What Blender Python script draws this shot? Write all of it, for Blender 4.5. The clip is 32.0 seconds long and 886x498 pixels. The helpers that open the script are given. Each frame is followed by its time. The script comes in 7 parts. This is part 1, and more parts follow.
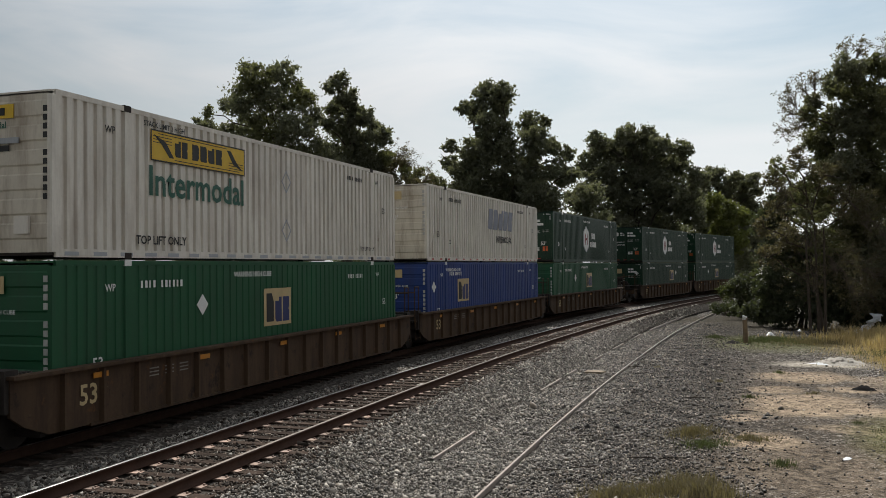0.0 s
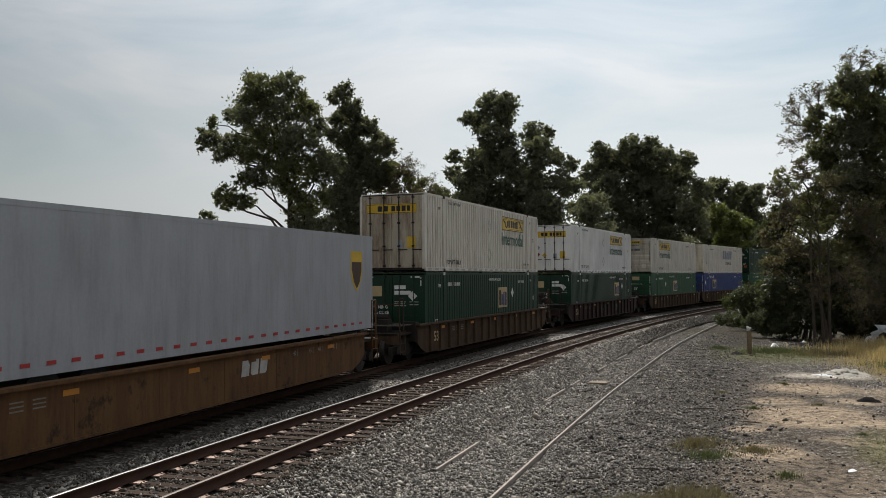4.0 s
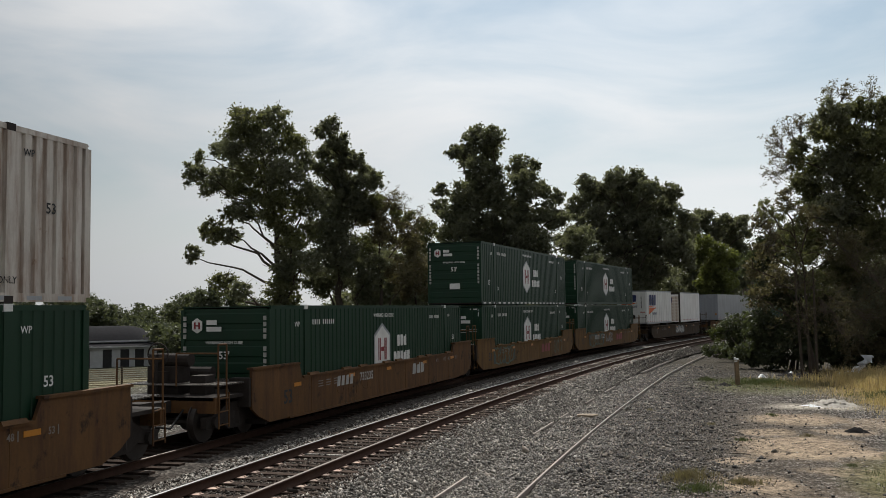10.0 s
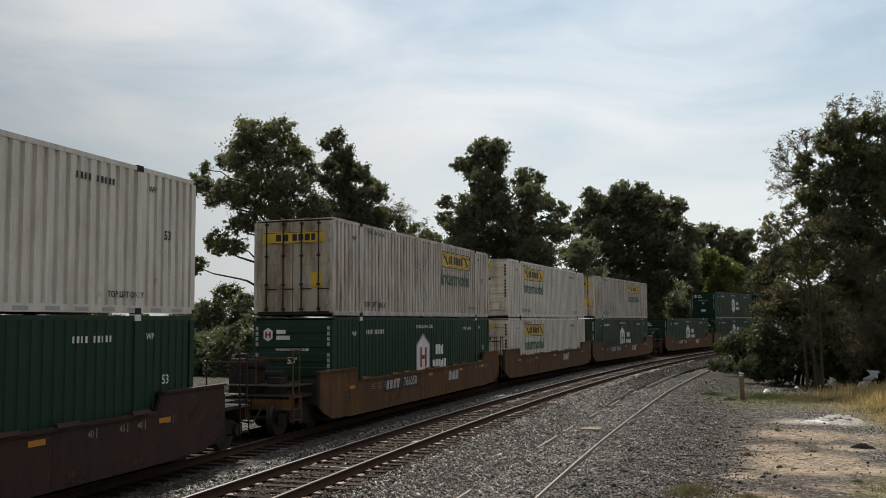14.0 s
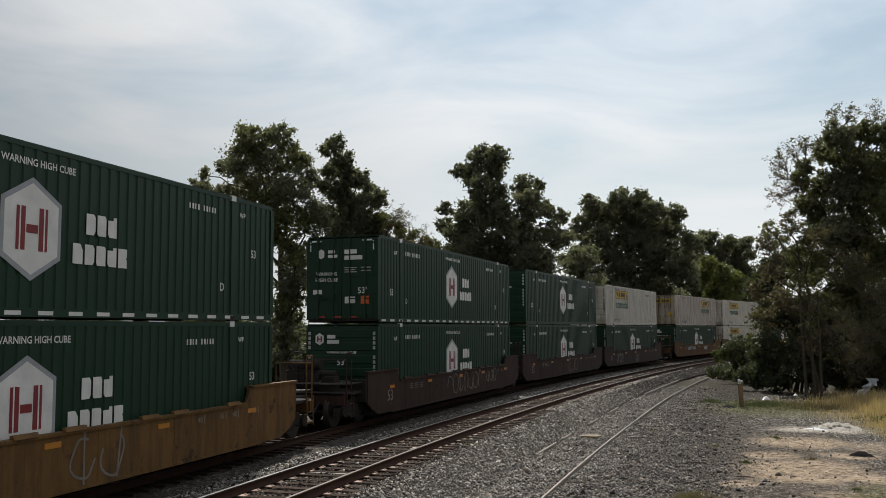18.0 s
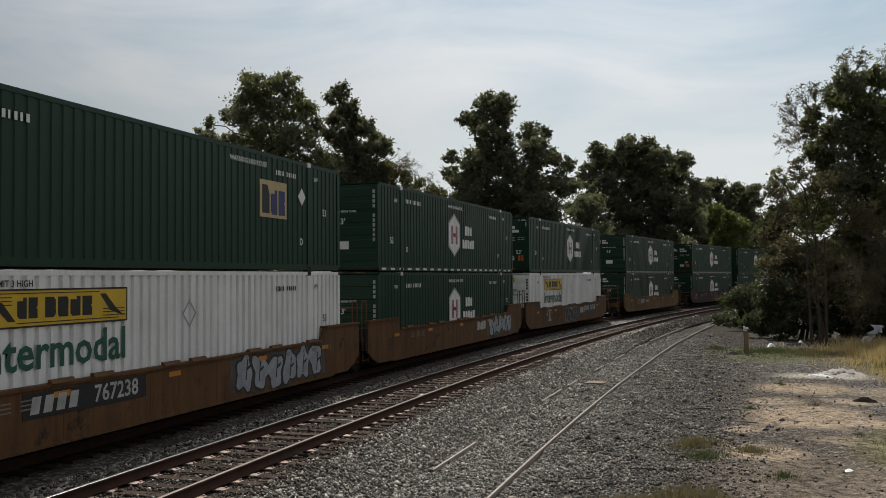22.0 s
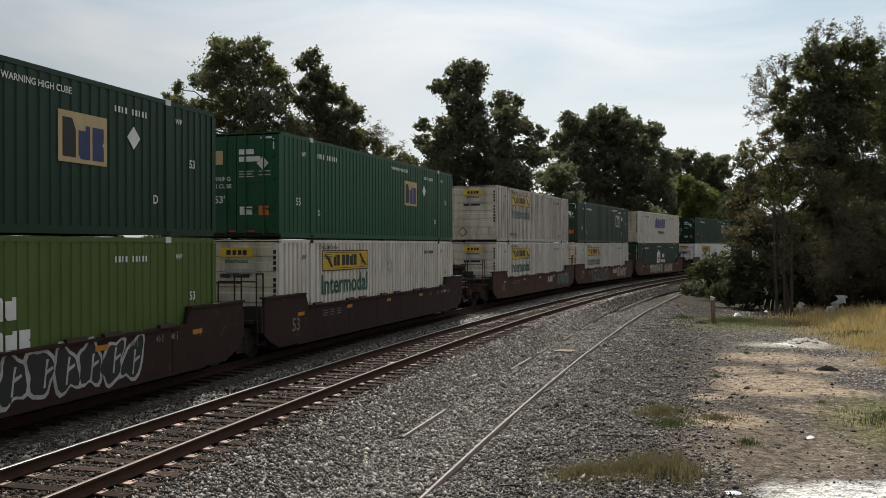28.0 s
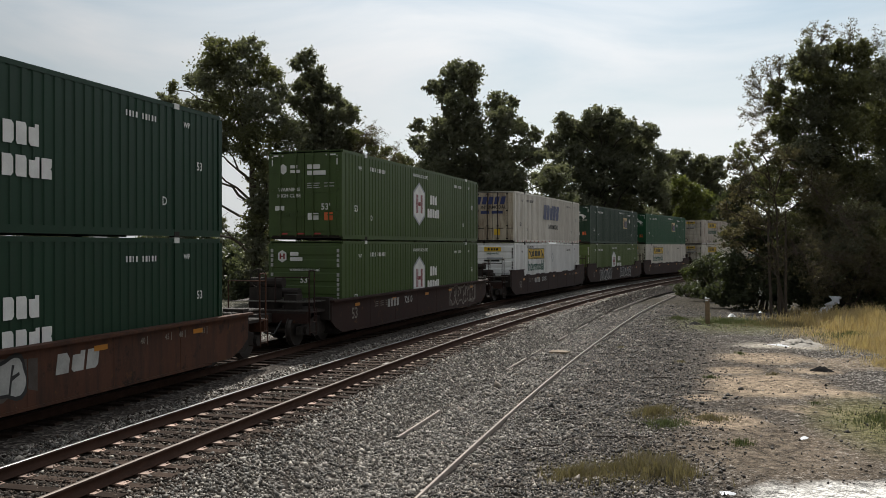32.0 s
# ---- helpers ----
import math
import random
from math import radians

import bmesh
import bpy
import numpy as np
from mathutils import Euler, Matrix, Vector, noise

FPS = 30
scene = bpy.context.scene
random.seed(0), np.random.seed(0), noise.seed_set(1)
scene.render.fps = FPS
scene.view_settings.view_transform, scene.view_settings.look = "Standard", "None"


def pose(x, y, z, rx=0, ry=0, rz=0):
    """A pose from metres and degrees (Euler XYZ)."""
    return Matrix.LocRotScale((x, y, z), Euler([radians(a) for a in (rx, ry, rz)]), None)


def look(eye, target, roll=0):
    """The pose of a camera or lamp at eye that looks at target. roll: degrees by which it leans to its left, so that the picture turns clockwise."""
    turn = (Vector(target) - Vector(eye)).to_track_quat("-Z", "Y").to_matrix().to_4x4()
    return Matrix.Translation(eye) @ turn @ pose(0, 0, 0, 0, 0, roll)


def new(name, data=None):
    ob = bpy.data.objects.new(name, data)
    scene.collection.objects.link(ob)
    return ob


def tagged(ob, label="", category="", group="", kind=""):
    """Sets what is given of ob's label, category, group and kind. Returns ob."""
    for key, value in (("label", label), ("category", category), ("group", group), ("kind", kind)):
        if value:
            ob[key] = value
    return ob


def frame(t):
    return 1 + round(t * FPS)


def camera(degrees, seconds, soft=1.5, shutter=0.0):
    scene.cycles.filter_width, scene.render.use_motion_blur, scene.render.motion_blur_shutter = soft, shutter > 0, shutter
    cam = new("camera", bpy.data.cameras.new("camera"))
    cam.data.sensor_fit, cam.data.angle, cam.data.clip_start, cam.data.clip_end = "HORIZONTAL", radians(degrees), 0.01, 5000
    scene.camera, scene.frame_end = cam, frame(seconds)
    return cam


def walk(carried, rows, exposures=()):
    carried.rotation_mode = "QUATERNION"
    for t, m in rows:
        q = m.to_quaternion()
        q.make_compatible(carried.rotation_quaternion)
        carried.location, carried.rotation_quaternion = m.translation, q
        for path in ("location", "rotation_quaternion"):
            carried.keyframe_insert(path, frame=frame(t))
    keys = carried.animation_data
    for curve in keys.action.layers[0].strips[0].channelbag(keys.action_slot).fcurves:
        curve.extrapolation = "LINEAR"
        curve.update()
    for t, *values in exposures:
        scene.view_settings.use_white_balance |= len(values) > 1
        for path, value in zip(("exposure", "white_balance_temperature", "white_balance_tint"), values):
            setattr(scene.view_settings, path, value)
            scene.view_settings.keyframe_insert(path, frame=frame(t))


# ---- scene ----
cam = camera(51.72, 32.0, soft=0.65, shutter=0.0)
EYE = (0.0, 0.0, 3.62)
TURNS = [  # seconds, yaw, pitch, roll
    (0, 15.82, 1.23, 0.50), (0.5, 15.77, 1.31, 0.55), (1, 15.85, 1.51, 0.54), (1.5, 15.97, 1.68, 0.60), (2, 16.05, 1.83, 0.53),
    (2.5, 16.09, 1.80, 0.45), (3, 16.06, 1.70, 0.36), (3.5, 16.10, 1.75, 0.40), (4.5, 15.93, 2.04, 0.38), (5.5, 15.75, 2.36, 0.32),
    (6, 15.73, 2.52, 0.20), (6.5, 15.69, 2.66, 0.14), (7, 15.56, 2.84, 0.18), (7.5, 15.56, 2.62, 0.18), (8, 15.30, 2.64, 0.21),
    (8.5, 15.24, 2.95, 0.33), (9, 15.44, 3.12, 0.42), (9.5, 15.41, 3.61, 0.68), (10, 15.25, 3.93, 0.76), (10.5, 15.36, 3.92, 0.82),
    (11, 15.35, 4.13, 0.54), (11.5, 15.45, 4.54, 0.33), (12, 15.42, 4.78, 0.20), (12.5, 15.48, 4.71, 0.15), (13, 15.61, 4.82, 0.21),
    (13.5, 15.58, 4.93, 0.38), (14, 15.52, 4.71, 0.40), (14.5, 15.75, 4.50, 0.24), (15.5, 15.65, 4.72, 0.22), (16.5, 15.50, 4.97, 0.22),
    (17, 15.42, 5.13, 0.14), (17.5, 15.47, 5.03, 0.14), (18, 15.45, 5.11, 0.22), (18.5, 15.59, 5.26, 0.37), (19, 15.49, 5.10, 0.41),
    (19.5, 15.45, 4.78, 0.52), (20, 15.68, 4.40, 0.56), (20.5, 15.70, 3.94, 0.68), (21, 15.76, 3.55, 0.79), (21.5, 15.94, 2.79, 0.55),
    (22, 15.86, 1.89, 0.40), (22.5, 15.85, 0.95, 0.46), (23, 15.59, 0.19, 0.30), (23.5, 15.19, -0.13, 0.22), (24, 14.94, -0.15, -0.08),
    (24.5, 15.04, -0.08, -0.14), (25, 15.00, -0.11, 0.06), (25.5, 14.82, 0.14, 0.12), (26.5, 14.45, 0.12, 0.20), (27.5, 14.13, 0.07, 0.22),
    (28, 14.04, -0.09, 0.05), (28.5, 13.95, -0.14, 0.06), (29, 13.89, -0.15, 0.08), (29.5, 13.91, -0.11, -0.11), (30, 13.74, -0.24, -0.31),
    (30.5, 13.76, -0.32, -0.24), (31, 13.85, -0.20, -0.09), (31.5, 13.79, -0.05, -0.07), (32, 13.72, -0.05, -0.02)]
walk(cam, [(t, pose(*EYE, 90 + p, r, y)) for t, y, p, r in TURNS], exposures=[(0, -0.03), (4.5, -0.08), (6, -0.14), (7, -0.18), (9, -0.09), (12, -0.05), (19, -0.05), (21, -0.06), (22, -0.20), (23, -0.14), (24, 0.12), (25, 0.10), (29, 0.03), (32, 0.03)])

# ---------------------------------------------------------------- light
SUN_EL, SUN_AZ = 50.0, 20.0          # height, and degrees to the west of the track's way (+y)


def sky_world():
    w = bpy.data.worlds.new("overcast_sky")
    w.use_nodes = True
    scene.world = w
    n, l = w.node_tree.nodes, w.node_tree.links
    n.clear()
    out = n.new("ShaderNodeOutputWorld")
    bg = n.new("ShaderNodeBackground")
    sky = n.new("ShaderNodeTexSky")
    sky.sky_type, sky.sun_disc = "NISHITA", False
    sky.sun_elevation, sky.sun_rotation = radians(SUN_EL), radians(-SUN_AZ)
    sky.dust_density, sky.air_density = 0.3, 1.0
    # thin, streaky cloud
    co = n.new("ShaderNodeTexCoord")
    mp = n.new("ShaderNodeMapping")
    mp.inputs["Scale"].default_value = (1.1, 1.5, 4.2)
    mp.inputs["Rotation"].default_value = (0.25, 0.35, 0.5)
    no = n.new("ShaderNodeTexNoise")
    no.inputs["Scale"].default_value, no.inputs["Detail"].default_value = 2.1, 6.0
    no.inputs["Roughness"].default_value, no.inputs["Distortion"].default_value = 0.52, 0.5
    cr = n.new("ShaderNodeValToRGB")
    cr.color_ramp.elements[0].position, cr.color_ramp.elements[0].color = 0.30, (0.24, 0.24, 0.24, 1)
    cr.color_ramp.elements[1].position, cr.color_ramp.elements[1].color = 0.64, (0.98, 0.98, 0.98, 1)
    gain = n.new("ShaderNodeMix")
    gain.data_type, gain.blend_type = "RGBA", "MULTIPLY"
    gain.inputs["Factor"].default_value = 1.0
    gain.inputs[7].default_value = (SKY_GAIN, SKY_GAIN, SKY_GAIN * 0.86, 1)
    mix = n.new("ShaderNodeMix")
    mix.data_type = "RGBA"
    mix.inputs[7].default_value = CLOUD
    l.new(co.outputs["Generated"], mp.inputs["Vector"])
    l.new(mp.outputs["Vector"], no.inputs["Vector"])
    l.new(no.outputs["Fac"], cr.inputs["Fac"])
    l.new(cr.outputs["Color"], mix.inputs["Factor"])
    l.new(sky.outputs["Color"], gain.inputs[6])
    l.new(gain.outputs[2], mix.inputs[6])
    # pale haze low down
    sx = n.new("ShaderNodeSeparateXYZ")
    l.new(co.outputs["Generated"], sx.inputs[0])
    hz = n.new("ShaderNodeMapRange")
    hz.interpolation_type = "SMOOTHSTEP"
    hz.inputs["From Max"].default_value = 0.20
    hz.inputs["To Min"].default_value, hz.inputs["To Max"].default_value = 0.8, 0.0
    l.new(sx.outputs["Z"], hz.inputs["Value"])
    haze = n.new("ShaderNodeMix")
    haze.data_type = "RGBA"
    haze.inputs[7].default_value = (1.04, 1.07, 1.10, 1)
    l.new(hz.outputs[0], haze.inputs["Factor"])
    l.new(mix.outputs[2], haze.inputs[6])
    # thin cloud scatters the sun forward: bright about the sun, duller away from it
    dot = n.new("ShaderNodeVectorMath")
    dot.operation = "DOT_PRODUCT"
    dot.inputs[1].default_value = (0.03, 0.645, 0.763)
    l.new(co.outputs["Generated"], dot.inputs[0])
    glow = n.new("ShaderNodeMapRange")
    glow.interpolation_type = "SMOOTHSTEP"
    glow.inputs["From Min"].default_value, glow.inputs["From Max"].default_value = 0.45, 0.97
    glow.inputs["To Min"].default_value, glow.inputs["To Max"].default_value = 0.48, 1.42
    l.new(dot.outputs["Value"], glow.inputs["Value"])
    shine = n.new("ShaderNodeVectorMath")
    shine.operation = "SCALE"
    l.new(haze.outputs[2], shine.inputs[0])
    l.new(glow.outputs[0], shine.inputs["Scale"])
    l.new(shine.outputs[0], bg.inputs["Color"])
    bg.inputs["Strength"].default_value = 1.0
    l.new(bg.outputs["Background"], out.inputs["Surface"])


SKY_GAIN = 0.085
CLOUD = (0.785, 0.80, 0.815, 1)
_a, _e = radians(SUN_AZ), radians(SUN_EL)
SUN_TO = Vector((-math.sin(_a) * math.cos(_e), math.cos(_a) * math.cos(_e), math.sin(_e)))
sky_world()
sun = new("sun", bpy.data.lights.new("sun", "SUN"))
sun.data.energy, sun.data.angle, sun.data.color = 4.0, radians(1.5), (1.0, 0.95, 0.87)
sun.matrix_world = look(SUN_TO * 200, (0, 0, 0))

# ---------------------------------------------------------------- materials
MATS = {}


def mat(name, base, rough=0.6, metal=0.0, var=0.25, scale=3.0, fine=40.0, bump=0.15, streak=0.0, dirt=(0.06, 0.045, 0.035), dirt_amt=0.0,
        coords="Object", per_object=0.0, per_island=0.0, spec=0.5, skew=False, wear=()):
    """Painted, earthen or metal surface: broad and fine variation, soft relief, run-down dirt."""
    if name in MATS:
        return MATS[name]
    m = bpy.data.materials.new(name)
    m.use_nodes = True
    n, l = m.node_tree.nodes, m.node_tree.links
    b = n["Principled BSDF"]
    b.inputs["Roughness"].default_value, b.inputs["Metallic"].default_value = rough, metal
    b.inputs["Specular IOR Level"].default_value = spec
    co = n.new("ShaderNodeTexCoord")
    big, small = n.new("ShaderNodeTexNoise"), n.new("ShaderNodeTexNoise")
    big.inputs["Scale"].default_value, big.inputs["Detail"].default_value = scale, 5
    small.inputs["Scale"].default_value, small.inputs["Detail"].default_value = fine, 3
    l.new(co.outputs[coords], big.inputs["Vector"])
    l.new(co.outputs[coords], small.inputs["Vector"])
    add = n.new("ShaderNodeMath")
    add.operation = "MULTIPLY_ADD"
    add.inputs[1].default_value = 0.4
    l.new(small.outputs["Fac"], add.inputs[0])
    l.new(big.outputs["Fac"], add.inputs[2])
    val = n.new("ShaderNodeMapRange")
    val.inputs["From Min"].default_value, val.inputs["From Max"].default_value = 0.4, 1.0
    val.inputs["To Min"].default_value, val.inputs["To Max"].default_value = 1 - var, 1 + var
    l.new(add.outputs[0], val.inputs["Value"])
    hs = n.new("ShaderNodeHueSaturation")
    hs.inputs["Color"].default_value = (*base, 1)
    fac = val.outputs[0]
    for amount, socket in ((per_object, ("ShaderNodeObjectInfo", "Random")), (per_island, ("ShaderNodeNewGeometry", "Random Per Island"))):
        if amount:
            src = n.new(socket[0])
            mr = n.new("ShaderNodeMapRange")
            mr.inputs["To Min"].default_value, mr.inputs["To Max"].default_value = 1 - amount, 1 + amount * (2.2 if skew else 1)
            mu = n.new("ShaderNodeMath")
            mu.operation = "MULTIPLY"
            ran = src.outputs[socket[1]]
            if skew:
                pw = n.new("ShaderNodeMath")
                pw.operation = "POWER"
                pw.inputs[1].default_value = 2.6
                l.new(ran, pw.inputs[0])
                ran = pw.outputs[0]
            l.new(ran, mr.inputs["Value"])
            l.new(mr.outputs[0], mu.inputs[0])
            l.new(fac, mu.inputs[1])
            fac = mu.outputs[0]
    l.new(fac, hs.inputs["Value"])
    col = hs.outputs["Color"]
    if dirt_amt:
        mp = n.new("ShaderNodeMapping")
        mp.inputs["Scale"].default_value = (2.2, 2.2, 0.35) if streak else (1, 1, 1)
        dn = n.new("ShaderNodeTexNoise")
        dn.inputs["Scale"].default_value, dn.inputs["Detail"].default_value, dn.inputs["Roughness"].default_value = 1.6, 8, 0.68
        l.new(co.outputs[coords], mp.inputs["Vector"])
        l.new(mp.outputs["Vector"], dn.inputs["Vector"])
        dr = n.new("ShaderNodeMapRange")
        dr.inputs["From Min"].default_value, dr.inputs["From Max"].default_value = 0.43, 0.70
        dr.inputs["To Max"].default_value = dirt_amt
        l.new(dn.outputs["Fac"], dr.inputs["Value"])
        mx = n.new("ShaderNodeMix")
        mx.data_type = "RGBA"
        mx.inputs[7].default_value = (*dirt, 1)
        l.new(dr.outputs[0], mx.inputs["Factor"])
        l.new(col, mx.inputs[6])
        col = mx.outputs[2]
    for tint, thr, amount, size in wear:
        wn = n.new("ShaderNodeTexNoise")
        wn.inputs["Scale"].default_value, wn.inputs["Detail"].default_value, wn.inputs["Roughness"].default_value = size, 9, 0.72
        mw = n.new("ShaderNodeMapping")
        mw.inputs["Location"].default_value = (size * 3.1, thr * 17, 0.4)
        l.new(co.outputs[coords], mw.inputs["Vector"])
        l.new(mw.outputs["Vector"], wn.inputs["Vector"])
        wr = n.new("ShaderNodeMapRange")
        wr.inputs["From Min"].default_value, wr.inputs["From Max"].default_value, wr.inputs["To Max"].default_value = thr, thr + 0.07, amount
        l.new(wn.outputs["Fac"], wr.inputs["Value"])
        wm = n.new("ShaderNodeMix")
        wm.data_type = "RGBA"
        wm.inputs[7].default_value = (*tint, 1)
        l.new(wr.outputs[0], wm.inputs["Factor"])
        l.new(col, wm.inputs[6])
        col = wm.outputs[2]
    l.new(col, b.inputs["Base Color"])
    if bump:
        bp = n.new("ShaderNodeBump")
        bp.inputs["Strength"].default_value, bp.inputs["Distance"].default_value = bump, 0.02
        l.new(add.outputs[0], bp.inputs["Height"])
        l.new(bp.outputs["Normal"], b.inputs["Normal"])
    MATS[name] = m
    return m


def paint(name, base, dirt_amt=0.5, rough=0.5, dirt=(0.07, 0.05, 0.035), var=0.12, wear=()):
    return mat(name, base, rough=rough, spec=0.2 if rough > 0.65 else 0.3, var=var, scale=0.7, fine=14, bump=0.06, streak=1, dirt=dirt, dirt_amt=dirt_amt, wear=wear)


RUSTED = (((0.13, 0.058, 0.022), 0.60, 0.75, 2.6), ((0.020, 0.016, 0.014), 0.58, 0.8, 1.1), ((0.22, 0.17, 0.12), 0.66, 0.5, 5.0))
SPECKS = (((0.20, 0.085, 0.035), 0.66, 0.8, 2.2),)
WHITE = paint("white_box_paint", (0.68, 0.645, 0.58), 0.40, dirt=(0.24, 0.17, 0.11), wear=SPECKS)
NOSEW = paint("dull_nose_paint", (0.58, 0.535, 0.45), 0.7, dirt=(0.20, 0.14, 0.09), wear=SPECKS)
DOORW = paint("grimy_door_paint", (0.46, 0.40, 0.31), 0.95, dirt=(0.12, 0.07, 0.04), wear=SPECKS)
BRIGHT = paint("clean_white_paint", (0.80, 0.80, 0.79), 0.22, dirt=(0.3, 0.26, 0.22))
RUSTY = paint("rusty_white_paint", (0.58, 0.54, 0.49), 0.85, dirt=(0.20, 0.10, 0.05), wear=SPECKS)
GREEN = paint("dark_green_paint", (0.0060, 0.034, 0.0160), 0.25, dirt=(0.02, 0.03, 0.02))
EGREEN = paint("mid_green_paint", (0.012, 0.080, 0.034), 0.3, dirt=(0.03, 0.04, 0.03))
FADED = paint("faded_green_paint", (0.058, 0.094, 0.026), 0.3, dirt=(0.05, 0.06, 0.03))
OLIVE = paint("yellow_green_paint", (0.085, 0.128, 0.028), 0.3, dirt=(0.06, 0.07, 0.03))
BLUE = paint("blue_paint", (0.018, 0.045, 0.19), 0.4, dirt=(0.03, 0.03, 0.05))
GREY = paint("silver_trailer_skin", (0.36, 0.38, 0.41), 0.3, rough=0.4, dirt=(0.15, 0.13, 0.11))
YELLOW_CAR = paint("worn_yellow_car_paint", (0.165, 0.090, 0.030), 0.85, rough=0.75, dirt=(0.06, 0.035, 0.02), var=0.25, wear=RUSTED)
ORANGE_CAR = paint("orange_brown_car_paint", (0.130, 0.067, 0.027), 0.85, rough=0.75, dirt=(0.06, 0.03, 0.02), var=0.25, wear=RUSTED)
RED_CAR = paint("red_brown_car_paint", (0.086, 0.038, 0.023), 0.9, rough=0.75, dirt=(0.04, 0.025, 0.02), var=0.25, wear=RUSTED)
SOOT_CAR = paint("sooty_brown_car_paint", (0.062, 0.037, 0.019), 0.9, rough=0.75, dirt=(0.025, 0.017, 0.012), var=0.25, wear=RUSTED)
DUSK_CAR = paint("dark_red_brown_car_paint", (0.050, 0.027, 0.021), 0.8, rough=0.75, dirt=(0.028, 0.020, 0.017), var=0.25, wear=RUSTED)
MAROON_CAR = paint("dark_maroon_car_paint", (0.034, 0.016, 0.013), 0.6, rough=0.7, dirt=(0.03, 0.02, 0.018), var=0.25, wear=RUSTED)
BROWN_CAR = paint("brown_ribbed_car_paint", (0.078, 0.048, 0.029), 0.85, rough=0.8, dirt=(0.035, 0.022, 0.016), var=0.3, wear=RUSTED)
IRON = mat("rusty_iron", (0.037, 0.031, 0.028), 0.8, 0.0, spec=0.15, bump=0.3, scale=6)
GRATE = mat("worn_walkway_steel", (0.13, 0.12, 0.11), 0.42, 0.6, bump=0.1)
RAILTOP = mat("polished_rail_head", (0.42, 0.41, 0.40), 0.30, 1.0, var=0.1, bump=0.03)
BROWNRAIL = mat("browned_rail_head", (0.12, 0.095, 0.08), 0.50, 0.5, var=0.25, bump=0.08)
DULLRAIL = mat("dull_rail_head", (0.26, 0.22, 0.19), 0.5, 0.5, var=0.3, bump=0.2)
RAILSIDE = mat("rusted_rail_web", (0.055, 0.030, 0.021), 0.9, 0.0, spec=0.15, bump=0.3, scale=5)
INK = mat("black_lettering", (0.012, 0.012, 0.012), 0.6, bump=0)
SIGNY = mat("sign_yellow", (0.62, 0.40, 0.022), 0.5, var=0.15, bump=0.03)
SIGNG = mat("lettering_green", (0.010, 0.085, 0.055), 0.5, var=0.15, bump=0)
SIGNW = mat("lettering_white", (0.72, 0.72, 0.70), 0.55, var=0.15, bump=0)
SIGNR = mat("lettering_dark_red", (0.22, 0.018, 0.022), 0.55, var=0.1, bump=0)
SIGNB = mat("lettering_navy", (0.018, 0.028, 0.115), 0.5, var=0.15, bump=0)
SIGNO = mat("lettering_orange", (0.66, 0.13, 0.028), 0.5, var=0.1, bump=0)
SIGNT = mat("tan_panel", (0.50, 0.38, 0.20), 0.6, var=0.15, bump=0.03)
REFLY = mat("reflector_yellow", (0.50, 0.20, 0.02), 0.4, var=0.1, bump=0)
REFLR = mat("reflector_red", (0.38, 0.03, 0.03), 0.4, var=0.1, bump=0)
SPRAYW = mat("spray_paint_white", (0.42, 0.42, 0.40), 0.7, var=0.3, bump=0)
SPRAYS = mat("spray_paint_silver", (0.30, 0.31, 0.33), 0.6, var=0.3, bump=0)
SPRAYC = mat("spray_paint_cream", (0.34, 0.29, 0.20), 0.7, var=0.35, bump=0)
SPRAYG = mat("spray_paint_green", (0.09, 0.13, 0.09), 0.7, var=0.3, bump=0)
SPRAYT = mat("spray_paint_teal", (0.060, 0.085, 0.075), 0.75, var=0.4, scale=2, bump=0, dirt=(0.07, 0.04, 0.025), dirt_amt=0.9)
SPRAYM = mat("spray_paint_dull_brown", (0.085, 0.075, 0.065), 0.75, var=0.4, scale=2, bump=0, dirt=(0.05, 0.03, 0.02), dirt_amt=0.9)
SPRAYK = mat("spray_paint_black", (0.02, 0.02, 0.02), 0.7, var=0.3, bump=0)
RUBBER = mat("tyre_rubber", (0.018, 0.018, 0.018), 0.85, bump=0.2)
TIE = mat("weathered_tie_wood", (0.055, 0.039, 0.031), 0.95, spec=0.08, var=0.45, scale=5, fine=60, bump=0.5, per_object=0.35)
TIEPLATE = mat("rusty_tie_plate", (0.34, 0.235, 0.185), 0.7, 0.1, var=0.4, scale=8, bump=0.3, per_object=0.4)
CINDER = mat("dark_cinder_stone", (0.098, 0.082, 0.066), 0.6, var=0.25, scale=9, fine=50, bump=0.3, per_island=0.88, skew=True)
DARKSTONE = mat("rust_stained_stone", (0.078, 0.060, 0.048), 0.8, spec=0.15, skew=True, var=0.25, scale=9, fine=50, bump=0.3, per_island=0.7)
STONE = mat("ballast_stone", (0.205, 0.186, 0.160), 0.6, var=0.25, scale=9, fine=50, bump=0.3, per_island=0.65, skew=True, coords="Object")
BARK = mat("tree_bark", (0.065, 0.050, 0.038), 0.9, var=0.3, scale=4, bump=0.6)
TWIG = mat("pale_twig_bark", (0.125, 0.10, 0.08), 0.9, var=0.3, scale=4, bump=0.3)
STENCIL = mat("worn_stencil_paint", (0.20, 0.18, 0.155), 0.8, var=0.3, bump=0)


